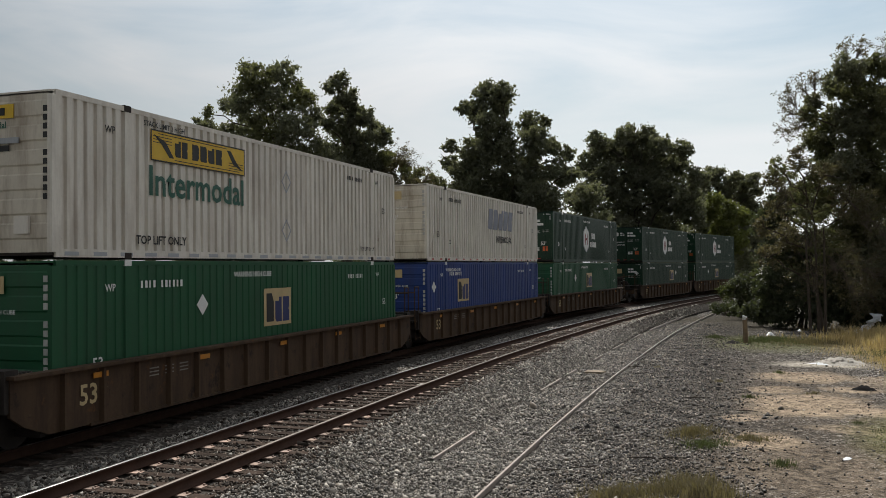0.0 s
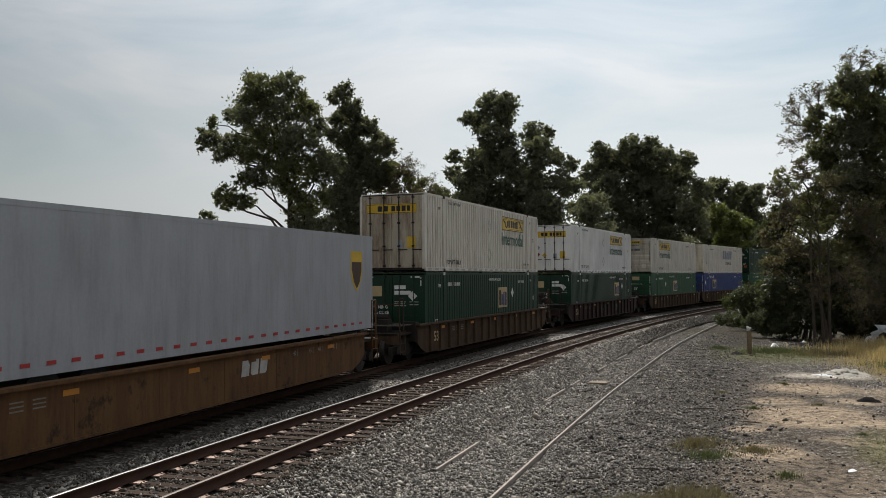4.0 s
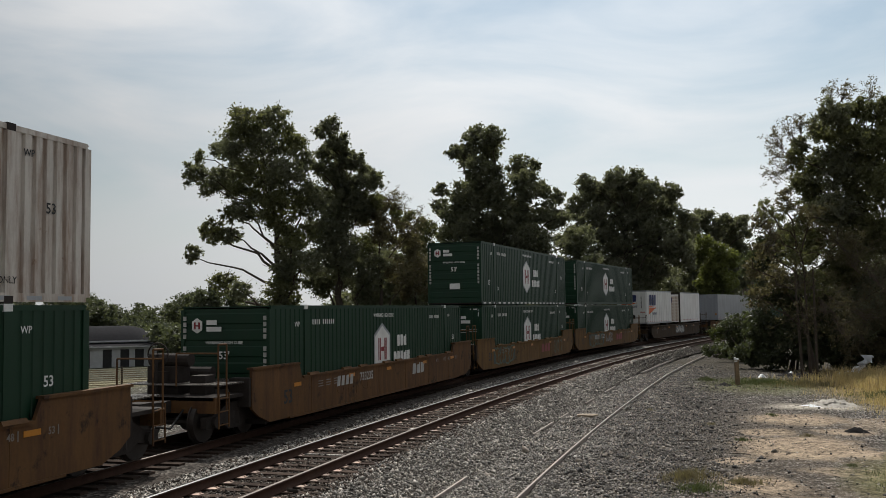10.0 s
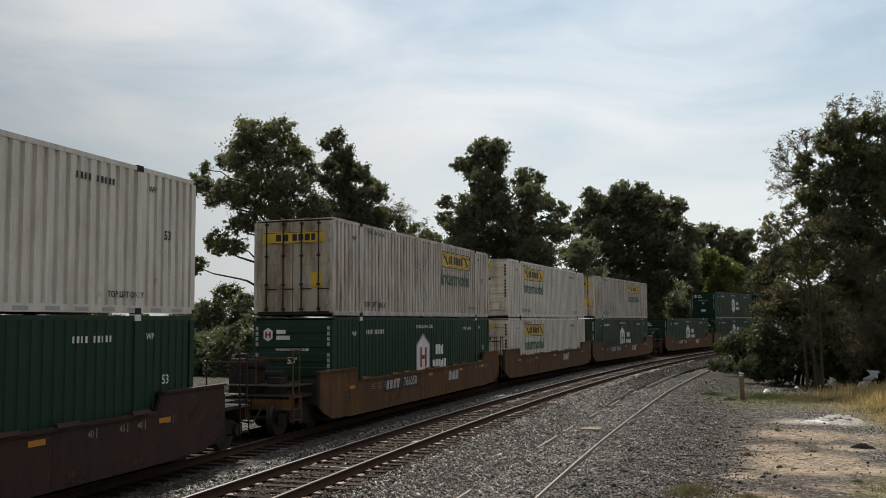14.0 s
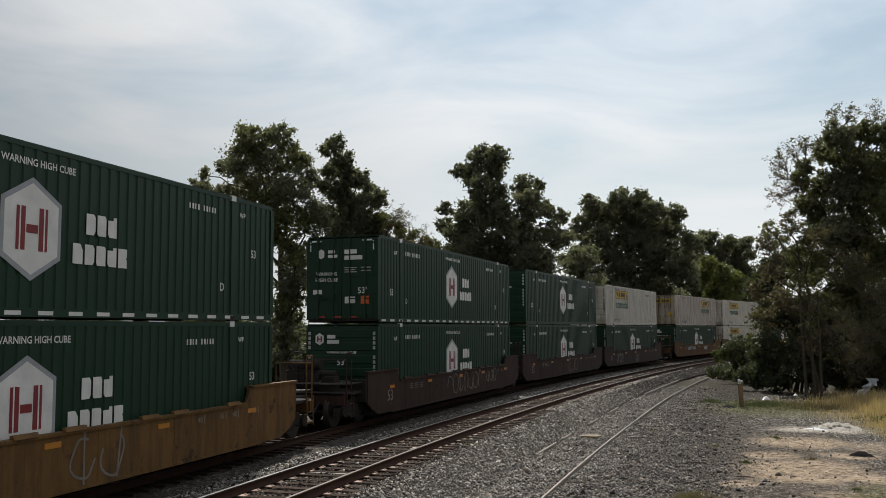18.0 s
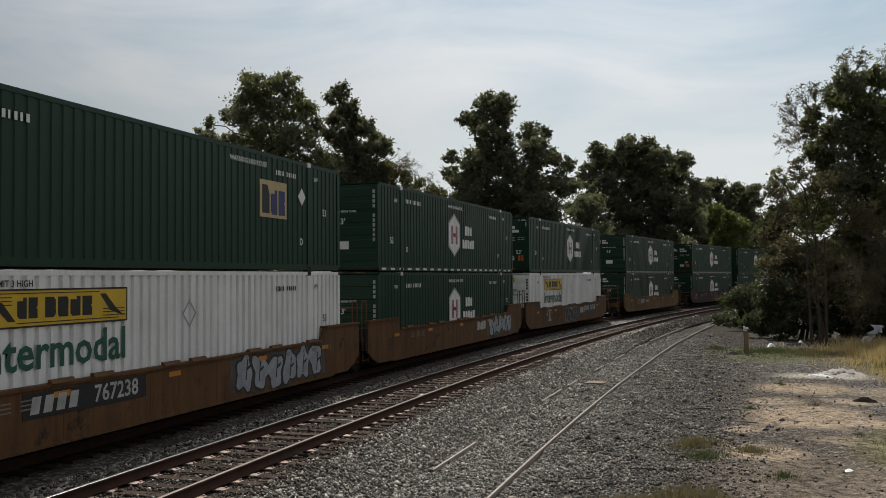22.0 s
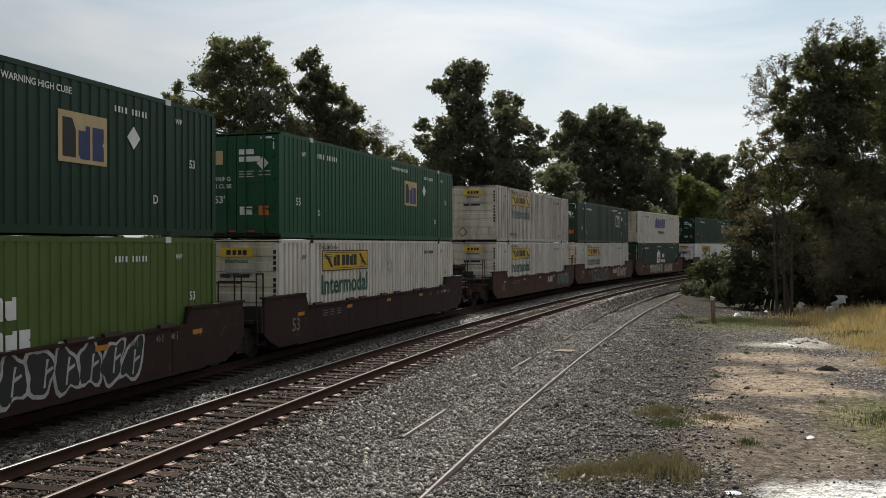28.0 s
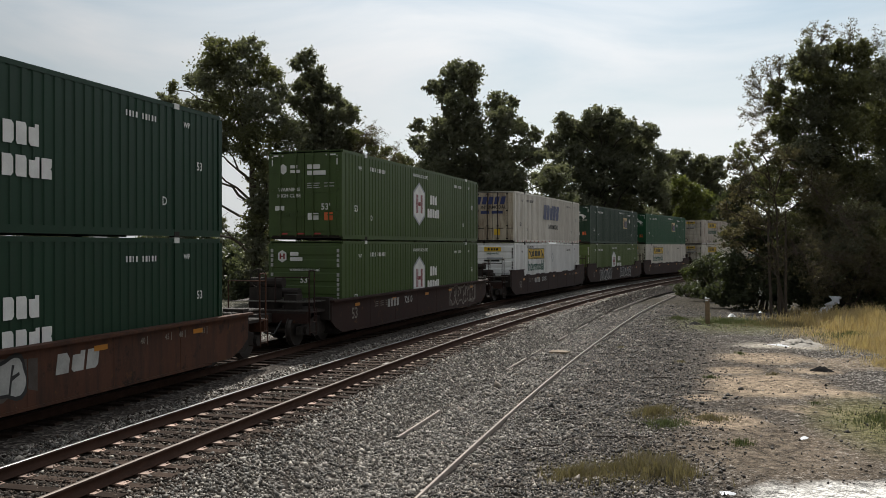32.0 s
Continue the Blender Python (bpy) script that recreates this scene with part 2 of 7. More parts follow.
def leaf(name, base, trans=0.3):
    m = mat(name, base, 0.55, var=0.35, scale=0.35, fine=3.0, bump=0, per_island=0.45)
    n, l = m.node_tree.nodes, m.node_tree.links
    b = n["Principled BSDF"]
    t = n.new("ShaderNodeBsdfTranslucent")
    t.inputs["Color"].default_value = (base[0] * 1.45, base[1] * 1.5, base[2] * 0.95, 1)
    mx = n.new("ShaderNodeMixShader")
    mx.inputs[0].default_value = trans
    l.new(b.outputs[0], mx.inputs[1])
    l.new(t.outputs[0], mx.inputs[2])
    l.new(mx.outputs[0], n["Material Output"].inputs["Surface"])
    return m


LEAFD = leaf("dark_green_leaves", (0.135, 0.140, 0.098), 0.45)
LEAFM = leaf("olive_leaves", (0.120, 0.124, 0.064), 0.46)
LEAFA = leaf("autumn_tinged_leaves", (0.112, 0.097, 0.060), 0.45)
# shade among the low bushes is put into this darker leaf colour
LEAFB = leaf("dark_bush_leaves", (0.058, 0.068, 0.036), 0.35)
LEAFG = leaf("bush_leaves", (0.085, 0.100, 0.036), 0.4)
LEAFW = leaf("far_wood_leaves", (0.080, 0.090, 0.055), 0.4)
LEAFY = leaf("yellow_green_leaves", (0.130, 0.145, 0.045), 0.42)
GRASSG = leaf("green_grass_blades", (0.076, 0.092, 0.039), 0.3)
HAY = leaf("golden_hay_blades", (0.42, 0.325, 0.19), 0.35)
GRASSD = leaf("dry_grass_blades", (0.165, 0.138, 0.085), 0.3)


def ground_material():
    """Yard: grey stone and cinders, sandy bare patches, a pale spill, and grass-stained earth in places."""
    m = bpy.data.materials.new("yard_ground")
    m.use_nodes = True
    n, l = m.node_tree.nodes, m.node_tree.links
    b = n["Principled BSDF"]
    b.inputs["Roughness"].default_value = 0.9
    b.inputs["Specular IOR Level"].default_value = 0.15
    geo = n.new("ShaderNodeNewGeometry")
    vor = n.new("ShaderNodeTexVoronoi")
    vor.inputs["Scale"].default_value = 24.0
    l.new(geo.outputs["Position"], vor.inputs["Vector"])
    fine = n.new("ShaderNodeTexNoise")
    fine.inputs["Scale"].default_value, fine.inputs["Detail"].default_value, fine.inputs["Roughness"].default_value = 4.5, 10, 0.8
    l.new(geo.outputs["Position"], fine.inputs["Vector"])
    broad = n.new("ShaderNodeTexNoise")
    broad.inputs["Scale"].default_value, broad.inputs["Detail"].default_value, broad.inputs["Roughness"].default_value = 0.85, 9, 0.70
    l.new(geo.outputs["Position"], broad.inputs["Vector"])
    sep = n.new("ShaderNodeSeparateColor")
    l.new(vor.outputs["Color"], sep.inputs[0])
    cr = n.new("ShaderNodeValToRGB")
    e = cr.color_ramp.elements
    e[0].position, e[0].color = 0.0, (0.016, 0.014, 0.012, 1)
    e[1].position, e[1].color = 1.0, (0.40, 0.375, 0.345, 1)
    e.new(0.62).color = (0.042, 0.036, 0.031, 1)
    l.new(sep.outputs[0], cr.inputs["Fac"])
    col = cr.outputs["Color"]

    def blob(cx, cy, rx, ry, colour, amount, edge=0.35, wob=0.9, grain=1.2):
        nonlocal col
        off = n.new("ShaderNodeVectorMath")
        off.operation = "SUBTRACT"
        off.inputs[1].default_value = (cx, cy, 0)
        l.new(geo.outputs["Position"], off.inputs[0])
        sc = n.new("ShaderNodeVectorMath")
        sc.operation = "MULTIPLY"
        sc.inputs[1].default_value = (1 / rx, 1 / ry, 0)
        l.new(off.outputs[0], sc.inputs[0])
        ln = n.new("ShaderNodeVectorMath")
        ln.operation = "LENGTH"
        l.new(sc.outputs[0], ln.inputs[0])
        ad = n.new("ShaderNodeMath")
        ad.operation = "MULTIPLY_ADD"
        ad.inputs[1].default_value = wob
        l.new(broad.outputs["Fac"], ad.inputs[0])
        l.new(ln.outputs["Value"], ad.inputs[2])
        ad2 = n.new("ShaderNodeMath")
        ad2.operation = "MULTIPLY_ADD"
        ad2.inputs[1].default_value = grain
        l.new(fine.outputs["Fac"], ad2.inputs[0])
        l.new(ad.outputs[0], ad2.inputs[2])
        mr = n.new("ShaderNodeMapRange")
        c = 1.0 + (wob + grain) * 0.5
        mr.inputs["From Min"].default_value, mr.inputs["From Max"].default_value = c - edge, c + edge
        mr.inputs["To Min"].default_value, mr.inputs["To Max"].default_value = amount, 0.0
        l.new(ad2.outputs[0], mr.inputs["Value"])
        mx = n.new("ShaderNodeMix")
        mx.data_type = "RGBA"
        mx.inputs[7].default_value = (*colour, 1)
        l.new(mr.outputs[0], mx.inputs["Factor"])
        l.new(col, mx.inputs[6])
        col = mx.outputs[2]

    SAND = (0.37, 0.285, 0.20)
    blob(60, 20, 48, 400, (0.13, 0.11, 0.07), 0.85, 0.1, 0.1)
    blob(-160, 0, 138, 900, (0.055, 0.055, 0.030), 0.9, 0.05, 0.1)
    blob(-0.1, 30.0, 1.9, 24.0, (0.042, 0.035, 0.029), 0.7, 1.0, 1.6)
    blob(2.6, 26.0, 1.9, 9.0, (0.095, 0.075, 0.055), 0.65, 0.8, 1.6)
    for cx, cy, rx, ry, amount in ((3.1, 32.0, 1.5, 1.6, 0.75), (2.6, 25.6, 1.6, 2.2, 0.75), (2.0, 28.6, 0.7, 0.8, 0.7), (4.2, 29.0, 0.8, 0.9, 0.7), (1.1, 20.2, 0.9, 1.1, 0.75),
                                    (4.2, 24.5, 0.8, 0.7, 0.7), (0.9, 23.2, 0.55, 0.6, 0.6), (3.4, 22.0, 1.1, 0.6, 0.45), (5.6, 31.0, 1.2, 1.6, 0.4)):
        blob(cx, cy, rx, ry, SAND, amount, 0.24, 1.9)
    blob(1.9, 17.3, 2.0, 2.4, (0.17, 0.132, 0.095), 0.65, 0.4, 1.6)
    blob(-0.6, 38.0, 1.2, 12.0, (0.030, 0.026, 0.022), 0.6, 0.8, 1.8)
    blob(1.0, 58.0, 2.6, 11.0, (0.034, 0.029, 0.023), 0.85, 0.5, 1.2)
    # tree and bush shade, put into the ground colour beneath them
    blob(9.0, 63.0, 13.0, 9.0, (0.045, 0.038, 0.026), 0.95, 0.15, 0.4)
    blob(4.2, 36.0, 1.6, 1.1, (0.42, 0.38, 0.32), 0.85, 0.3, 1.3)
    blob(3.2, 45.5, 3.2, 4.5, (0.10, 0.10, 0.045), 0.8, 0.3)
    blob(9.0, 44.0, 3.9, 11.0, (0.20, 0.155, 0.085), 0.9, 0.2)
    blob(-35.0, 47.0, 7.0, 6.0, (0.20, 0.18, 0.105), 0.8, 0.3)
    blob(4.6, 20.5, 1.5, 3.2, (0.14, 0.13, 0.055), 0.85, 0.35)
    blob(3.1, 13.5, 1.85, 1.75, (0.70, 0.68, 0.64), 0.95, 0.16, 1.3, 0.5)
    # grit: every grain a little lighter or darker, over all patches
    grit = n.new("ShaderNodeTexVoronoi")
    grit.inputs["Scale"].default_value = 38.0
    l.new(geo.outputs["Position"], grit.inputs["Vector"])
    gs = n.new("ShaderNodeSeparateColor")
    l.new(grit.outputs["Color"], gs.inputs[0])
    add = n.new("ShaderNodeMath")
    add.operation = "ADD"
    half = n.new("ShaderNodeMath")
    half.operation = "MULTIPLY_ADD"
    half.inputs[1].default_value = 0.35
    l.new(gs.outputs[0], half.inputs[0])
    l.new(broad.outputs["Fac"], half.inputs[2])
    dbl = n.new("ShaderNodeMath")
    dbl.operation = "MULTIPLY"
    dbl.inputs[1].default_value = 3.5
    l.new(fine.outputs["Fac"], dbl.inputs[0])
    l.new(half.outputs[0], add.inputs[0])
    l.new(dbl.outputs[0], add.inputs[1])
    gr = n.new("ShaderNodeMapRange")
    gr.inputs["From Min"].default_value, gr.inputs["From Max"].default_value = 2.0, 2.85
    gr.inputs["To Min"].default_value, gr.inputs["To Max"].default_value = 0.22, 1.9
    l.new(add.outputs[0], gr.inputs["Value"])
    sp = n.new("ShaderNodeVectorMath")
    sp.operation = "SCALE"
    l.new(col, sp.inputs[0])
    l.new(gr.outputs[0], sp.inputs["Scale"])
    l.new(sp.outputs[0], b.inputs["Base Color"])
    bp = n.new("ShaderNodeBump")
    bp.inputs["Strength"].default_value, bp.inputs["Distance"].default_value = 0.9, 0.04
    l.new(vor.outputs["Distance"], bp.inputs["Height"])
    l.new(bp.outputs["Normal"], b.inputs["Normal"])
    return m


def bed_material():
    """Crushed-stone ballast: each cell its own grey, browner and darker by the ties."""
    m = bpy.data.materials.new("crushed_stone_ballast")
    m.use_nodes = True
    n, l = m.node_tree.nodes, m.node_tree.links
    b = n["Principled BSDF"]
    b.inputs["Roughness"].default_value = 0.9
    b.inputs["Specular IOR Level"].default_value = 0.1
    geo = n.new("ShaderNodeNewGeometry")
    vor = n.new("ShaderNodeTexVoronoi")
    vor.inputs["Scale"].default_value = 15.0
    no = n.new("ShaderNodeTexNoise")
    no.inputs["Scale"].default_value, no.inputs["Detail"].default_value = 0.9, 7
    l.new(geo.outputs["Position"], vor.inputs["Vector"])
    l.new(geo.outputs["Position"], no.inputs["Vector"])
    sep = n.new("ShaderNodeSeparateColor")
    l.new(vor.outputs["Color"], sep.inputs[0])
    cr = n.new("ShaderNodeValToRGB")
    e = cr.color_ramp.elements
    e[0].position, e[0].color = 0.0, (0.028, 0.024, 0.021, 1)
    e[1].position, e[1].color = 1.0, (0.18, 0.16, 0.14, 1)
    e.new(0.6).color = (0.052, 0.044, 0.038, 1)
    l.new(sep.outputs[0], cr.inputs["Fac"])
    mx = n.new("ShaderNodeMix")
    mx.data_type = "RGBA"
    mr = n.new("ShaderNodeMapRange")
    mr.inputs["From Min"].default_value, mr.inputs["From Max"].default_value, mr.inputs["To Max"].default_value = 0.45, 0.7, 0.6
    l.new(no.outputs["Fac"], mr.inputs["Value"])
    l.new(mr.outputs[0], mx.inputs["Factor"])
    l.new(cr.outputs["Color"], mx.inputs[6])
    mx.inputs[7].default_value = (0.046, 0.036, 0.029, 1)
    l.new(mx.outputs[2], b.inputs["Base Color"])
    bp = n.new("ShaderNodeBump")
    bp.inputs["Strength"].default_value, bp.inputs["Distance"].default_value = 0.9, 0.04
    l.new(vor.outputs["Distance"], bp.inputs["Height"])
    l.new(bp.outputs["Normal"], b.inputs["Normal"])
    return m


# ---------------------------------------------------------------- mesh helpers
class MB:
    """Collects faces for one mesh."""

    def __init__(self):
        self.v, self.f = [], []

    def box(self, x0, x1, y0, y1, z0, z1):
        i = len(self.v)
        self.v += [(x0, y0, z0), (x1, y0, z0), (x1, y1, z0), (x0, y1, z0), (x0, y0, z1), (x1, y0, z1), (x1, y1, z1), (x0, y1, z1)]
        self.f += [(i, i + 3, i + 2, i + 1), (i + 4, i + 5, i + 6, i + 7), (i, i + 1, i + 5, i + 4), (i + 1, i + 2, i + 6, i + 5),
                   (i + 2, i + 3, i + 7, i + 6), (i + 3, i, i + 4, i + 7)]
        return self

    def bar(self, a, b, r=0.02, sides=6, r2=None):
        a, b = Vector(a), Vector(b)
        d = (b - a).normalized()
        u = d.orthogonal().normalized()
        w = d.cross(u)
        i, r2 = len(self.v), r if r2 is None else r2
        for p, q in ((a, r), (b, r2)):
            for k in range(sides):
                c = 2 * math.pi * k / sides
                self.v.append(tuple(p + (u * math.cos(c) + w * math.sin(c)) * q))
        for k in range(sides):
            j = (k + 1) % sides
            self.f.append((i + k, i + j, i + sides + j, i + sides + k))
        self.f.append(tuple(range(i + sides - 1, i - 1, -1)))
        self.f.append(tuple(range(i + sides, i + 2 * sides)))
        return self

    def prism(self, outline, axis, a, b):
        """A flat outline (two coordinates, in order) pushed along an axis from a to b."""
        i, k = len(self.v), len(outline)
        for q in (a, b):
            for p in outline:
                c = list(p)
                c.insert(axis, q)
                self.v.append(tuple(c))
        self.f.append(tuple(range(i, i + k)))
        self.f.append(tuple(range(i + 2 * k - 1, i + k - 1, -1)))
        for j in range(k):
            h = (j + 1) % k
            self.f.append((i + j, i + k + j, i + k + h, i + h))
        return self

    def mesh(self, name, material, smooth=False):
        me = bpy.data.meshes.new(name)
        me.from_pydata(self.v, [], self.f)
        bm = bmesh.new()
        bm.from_mesh(me)
        bmesh.ops.recalc_face_normals(bm, faces=bm.faces)
        bm.to_mesh(me)
        bm.free()
        if material:
            me.materials.append(material)
        if smooth:
            me.polygons.foreach_set("use_smooth", [True] * len(me.polygons))
        return me


MESHES = {}


def shared(key, build, material, smooth=False):
    """One mesh for all alike pieces of one colour."""
    k = (key, material.name)
    if k not in MESHES:
        base = next((MESHES[q] for q in MESHES if q[0] == key), None)
        if base:
            MESHES[k] = base.copy()
            MESHES[k].materials.clear()
            MESHES[k].materials.append(material)
        else:
            MESHES[k] = build().mesh(str(key), material, smooth)
    return MESHES[k]


def part(name, me, parent, label="", at=None):
    ob = new(name, me)
    ob.parent = parent
    if at:
        ob.location = at
    if name in ("number_stencil", "small_print", "small_stencil", "owner_stencil"):
        tagged(ob, label or "row of small plain bars", kind="stuff")
    elif label:
        ob["label"] = label
    return ob


def thing(name, label, category, group="", kind=""):
    return tagged(new(name), label, category, group, kind)


def raw_mesh(name, verts, faces, material, smooth=False):
    """A mesh from numpy arrays; faces all of one size."""
    me = bpy.data.meshes.new(name)
    nv, nf, k = len(verts), len(faces), faces.shape[1]
    me.vertices.add(nv)
    me.vertices.foreach_set("co", verts.astype(np.float32).ravel())
    me.loops.add(nf * k)
    me.loops.foreach_set("vertex_index", faces.astype(np.int32).ravel())
    me.polygons.add(nf)
    me.polygons.foreach_set("loop_start", np.arange(0, nf * k, k, dtype=np.int32))
    me.update(calc_edges=True)
    me.validate()
    me.materials.append(material)
    if smooth:
        me.polygons.foreach_set("use_smooth", [True] * nf)
    return me


TEXTS = {}


def lettering(text, size, material):
    """A flat mesh of the text, centred, in its own xy plane."""
    k = (text, size, material.name)
    if k not in TEXTS:
        cu = bpy.data.curves.new("lettering", "FONT")
        cu.body, cu.size, cu.align_x, cu.align_y = text, size, "CENTER", "CENTER"
        cu.resolution_u = 2
        cu.offset = 0.018 * size
        ob = bpy.data.objects.new("lettering", cu)
        scene.collection.objects.link(ob)
        bpy.context.view_layer.update()
        me = bpy.data.meshes.new_from_object(ob.evaluated_get(bpy.context.evaluated_depsgraph_get()))
        bpy.data.objects.remove(ob)
        bpy.data.curves.remove(cu)
        me.materials.clear()
        me.materials.append(material)
        TEXTS[k] = me
    return TEXTS[k]


# ---------------------------------------------------------------- the line of the rails
S_AX = np.arange(-760.0, 900.5, 1.0)
_k = 0.00295 * np.clip((S_AX + 60.8) / 120, 0, 1) * np.clip((205 - S_AX) / 60, 0, 1)
_th = np.concatenate([[0], np.cumsum((_k[1:] + _k[:-1]) / 2)])
S_TH = _th - np.interp(0, S_AX, _th)
_x = np.concatenate([[0], np.cumsum((np.sin(S_TH)[1:] + np.sin(S_TH)[:-1]) / 2)])
_y = np.concatenate([[0], np.cumsum((np.cos(S_TH)[1:] + np.cos(S_TH)[:-1]) / 2)])
S_X = _x - np.interp(0, S_AX, _x) - 12.01
S_Y = _y - np.interp(0, S_AX, _y)
RAIL_Z = 0.645


def rise(s):
    return 0.0024 * np.clip(s, 0, 130)


def near_off(s):
    """How far the empty track's middle lies to the side of the train's."""
    q = np.clip((s - 18) / 45, 0, 1)
    return 3.98 + 0.55 * q * q * (3 - 2 * q)


def along(s, side=0.0, z=0.0):
    th = np.interp(s, S_AX, S_TH)
    return np.stack([np.interp(s, S_AX, S_X) + side * np.cos(th), np.interp(s, S_AX, S_Y) - side * np.sin(th), z + rise(s)], -1)


def sweep(name, s, profile, material, closed=False, line=along, smooth=False):
    """A mesh of a cross-section (side, z) drawn along the line; side may depend on s."""
    rows = []
    for side, z in profile:
        sd = side(s) if callable(side) else np.full(len(s), side)
        rows.append(line(s, sd, z))
    v = np.stack(rows, 1)
    ns, k = v.shape[:2]
    idx = np.arange(ns * k).reshape(ns, k)
    a, b = idx[:-1], idx[1:]
    cols = k if closed else k - 1
    f = np.concatenate([np.stack([a[:, j], a[:, (j + 1) % k], b[:, (j + 1) % k], b[:, j]], -1) for j in range(cols)])
    return raw_mesh(name, v.reshape(-1, 3), f, material, smooth)


# ---------------------------------------------------------------- the setting
def graded(lo, hi, step, far, k=1.35):
    """Even steps between lo and hi, then ever longer ones out to far."""
    mid = list(np.arange(lo, hi + step / 2, step))
    up, down, d = [], [], step
    while (up[-1] if up else hi) < far:
        d *= k
        up.append((up[-1] if up else hi) + d)
        down.append((down[-1] if down else lo) - d)
    return np.array(down[::-1] + mid + up)


def ground_height(x, y):
    fall = np.clip((-x - 22) / 45, 0, 1)
    rough = 0.018 * np.sin(x * 2.1 + y * 0.7) + 0.016 * np.sin(x * 0.9 - y * 1.7 + 1) + 0.011 * np.sin(x * 4.3 + y * 3.1) + 0.010 * np.sin(y * 5.2 - x * 2.7)
    near = np.clip((90 - np.hypot(x, y - 30)) / 40, 0, 1)
    return -2.1 * fall * fall * (3 - 2 * fall) + rough * near - 0.02


def build_ground():
    xs, ys = graded(-4.5, 14, 0.28, 2600), graded(6, 66, 0.4, 2600)
    gx, gy = np.meshgrid(xs, ys)
    v = np.stack([gx, gy, ground_height(gx, gy)], -1).reshape(-1, 3)
    i = np.arange(gx.size).reshape(gx.shape)
    f = np.stack([i[:-1, :-1], i[:-1, 1:], i[1:, 1:], i[1:, :-1]], -1).reshape(-1, 4)
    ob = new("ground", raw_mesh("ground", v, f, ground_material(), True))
    tagged(ob, "grey cinder and sandy dirt yard with worn bare patches", "ground", kind="structure")


BED_TOP = 0.425


def bed_edge(s):
    """Shoulder and toe of the bed beside the empty track; steeper where the siding closes in."""
    k = np.clip((s - 28) / 25, 0, 1)
    far = np.clip((s - 48) / 12, 0, 1)
    return 1.75 - 0.35 * k - 0.10 * far, 2.9 - 1.05 * k - 0.25 * far


def build_bed():
    s = np.concatenate([np.arange(-740, -60, 10.0), np.arange(-60, 220, 2.0), np.arange(220, 880, 10.0)])
    prof = [(-4.3, -0.35), (-2.1, BED_TOP), (2.0, BED_TOP), (lambda q: near_off(q) - 1.8, BED_TOP), (lambda q: near_off(q) + bed_edge(q)[0], BED_TOP),
            (lambda q: near_off(q) + bed_edge(q)[1], -0.1)]
    ob = new("ballast_bed", sweep("ballast_bed", s, prof, bed_material()))
    tagged(ob, "raised bed of crushed grey stone under two tracks", "ballast", kind="structure")


def rail_profile(mid, base_z):
    """Foot, web and head of one rail about its middle."""
    pts = [(-0.07, 0), (-0.07, 0.012), (-0.01, 0.03), (-0.01, 0.125), (-0.035, 0.135), (-0.035, 0.155), (-0.022, 0.166)]
    pts += [(-x, z) for x, z in pts[::-1]]
    return [((lambda q, m=mid, x=x: m(q) + x), base_z + z) for x, z in pts]


def build_tracks():
    s = np.concatenate([np.arange(-740, -60, 10.0), np.arange(-60, 230, 2.0), np.arange(230, 880, 10.0)])
    for name, off, lab in (("track_far", lambda q: np.zeros_like(q), "steel rails on wooden ties beneath the freight train"),
                           ("track_near", near_off, "empty track of worn steel rails on weathered ties")):
        tr = thing(name, lab, "railway track", kind="structure")
        for side in (-0.755, 0.755):
            mid = lambda q, o=off, d=side: o(q) + d
            part("rail", sweep("rail", s, rail_profile(mid, RAIL_Z - 0.172), RAILSIDE, True), tr)
            top = [((lambda q, m=mid, x=x: m(q) + x), RAIL_Z + z) for x, z in ((-0.033, -0.004), (-0.026, 0.0), (-0.012, 0.002), (0.012, 0.002), (0.026, 0.0), (0.033, -0.004))]
            part("rail_head", sweep("rail_head", s, top, RAILTOP if side < 0 else BROWNRAIL, smooth=True), tr, "bright worn running surface")
        rnd = random.Random(5 if name == "track_near" else 9)
        tie_me = MB().box(-1.3, 1.3, -0.11, 0.11, -0.16, 0.0).mesh("tie", TIE)
        plate_me = MB().box(-0.18, 0.18, -0.09, 0.09, 0.0, 0.014).box(-0.15, -0.12, -0.07, -0.04, 0, 0.035).box(0.12, 0.15, 0.04, 0.07, 0, 0.035).mesh("tie_plate", TIEPLATE)
        far = MB()
        q = -40.0
        while q < 150:
            q += 0.52 + rnd.uniform(-0.035, 0.035)
            p = along(np.array([q]), np.array([float(off(np.array([q]))[0])]), RAIL_Z - 0.172 - 0.004)[0]
            a = float(np.interp(q, S_AX, S_TH))
            if 3 < q < 62 and name == "track_near":
                m = pose(p[0], p[1], p[2] - rnd.uniform(0, 0.025), 0, 0, -math.degrees(a) + rnd.uniform(-1.5, 1.5))
                t = part("tie", tie_me, tr)
                t.matrix_local = m @ Matrix.Translation((rnd.uniform(-0.06, 0.06), 0, 0))
                for d in (-0.755, 0.755):
                    part("tie_plate", plate_me, t, at=(d, 0, 0))
            else:
                c, w = math.cos(a), math.sin(a)
                i = len(far.v)
                far.box(-1.3, 1.3, -0.11, 0.11, -0.16, 0)
                far.v[i:] = [(p[0] + x * c + y * w, p[1] - x * w + y * c, p[2] + z) for x, y, z in far.v[i:]]
        tagged(part("far_ties", far.mesh("far_ties", TIE), tr), "row of weathered wooden ties", kind="stuff")


def siding_x(y):
    return -3.52 + 0.000912 * (y - 10) ** 2 + 0.01455 * (y - 10)


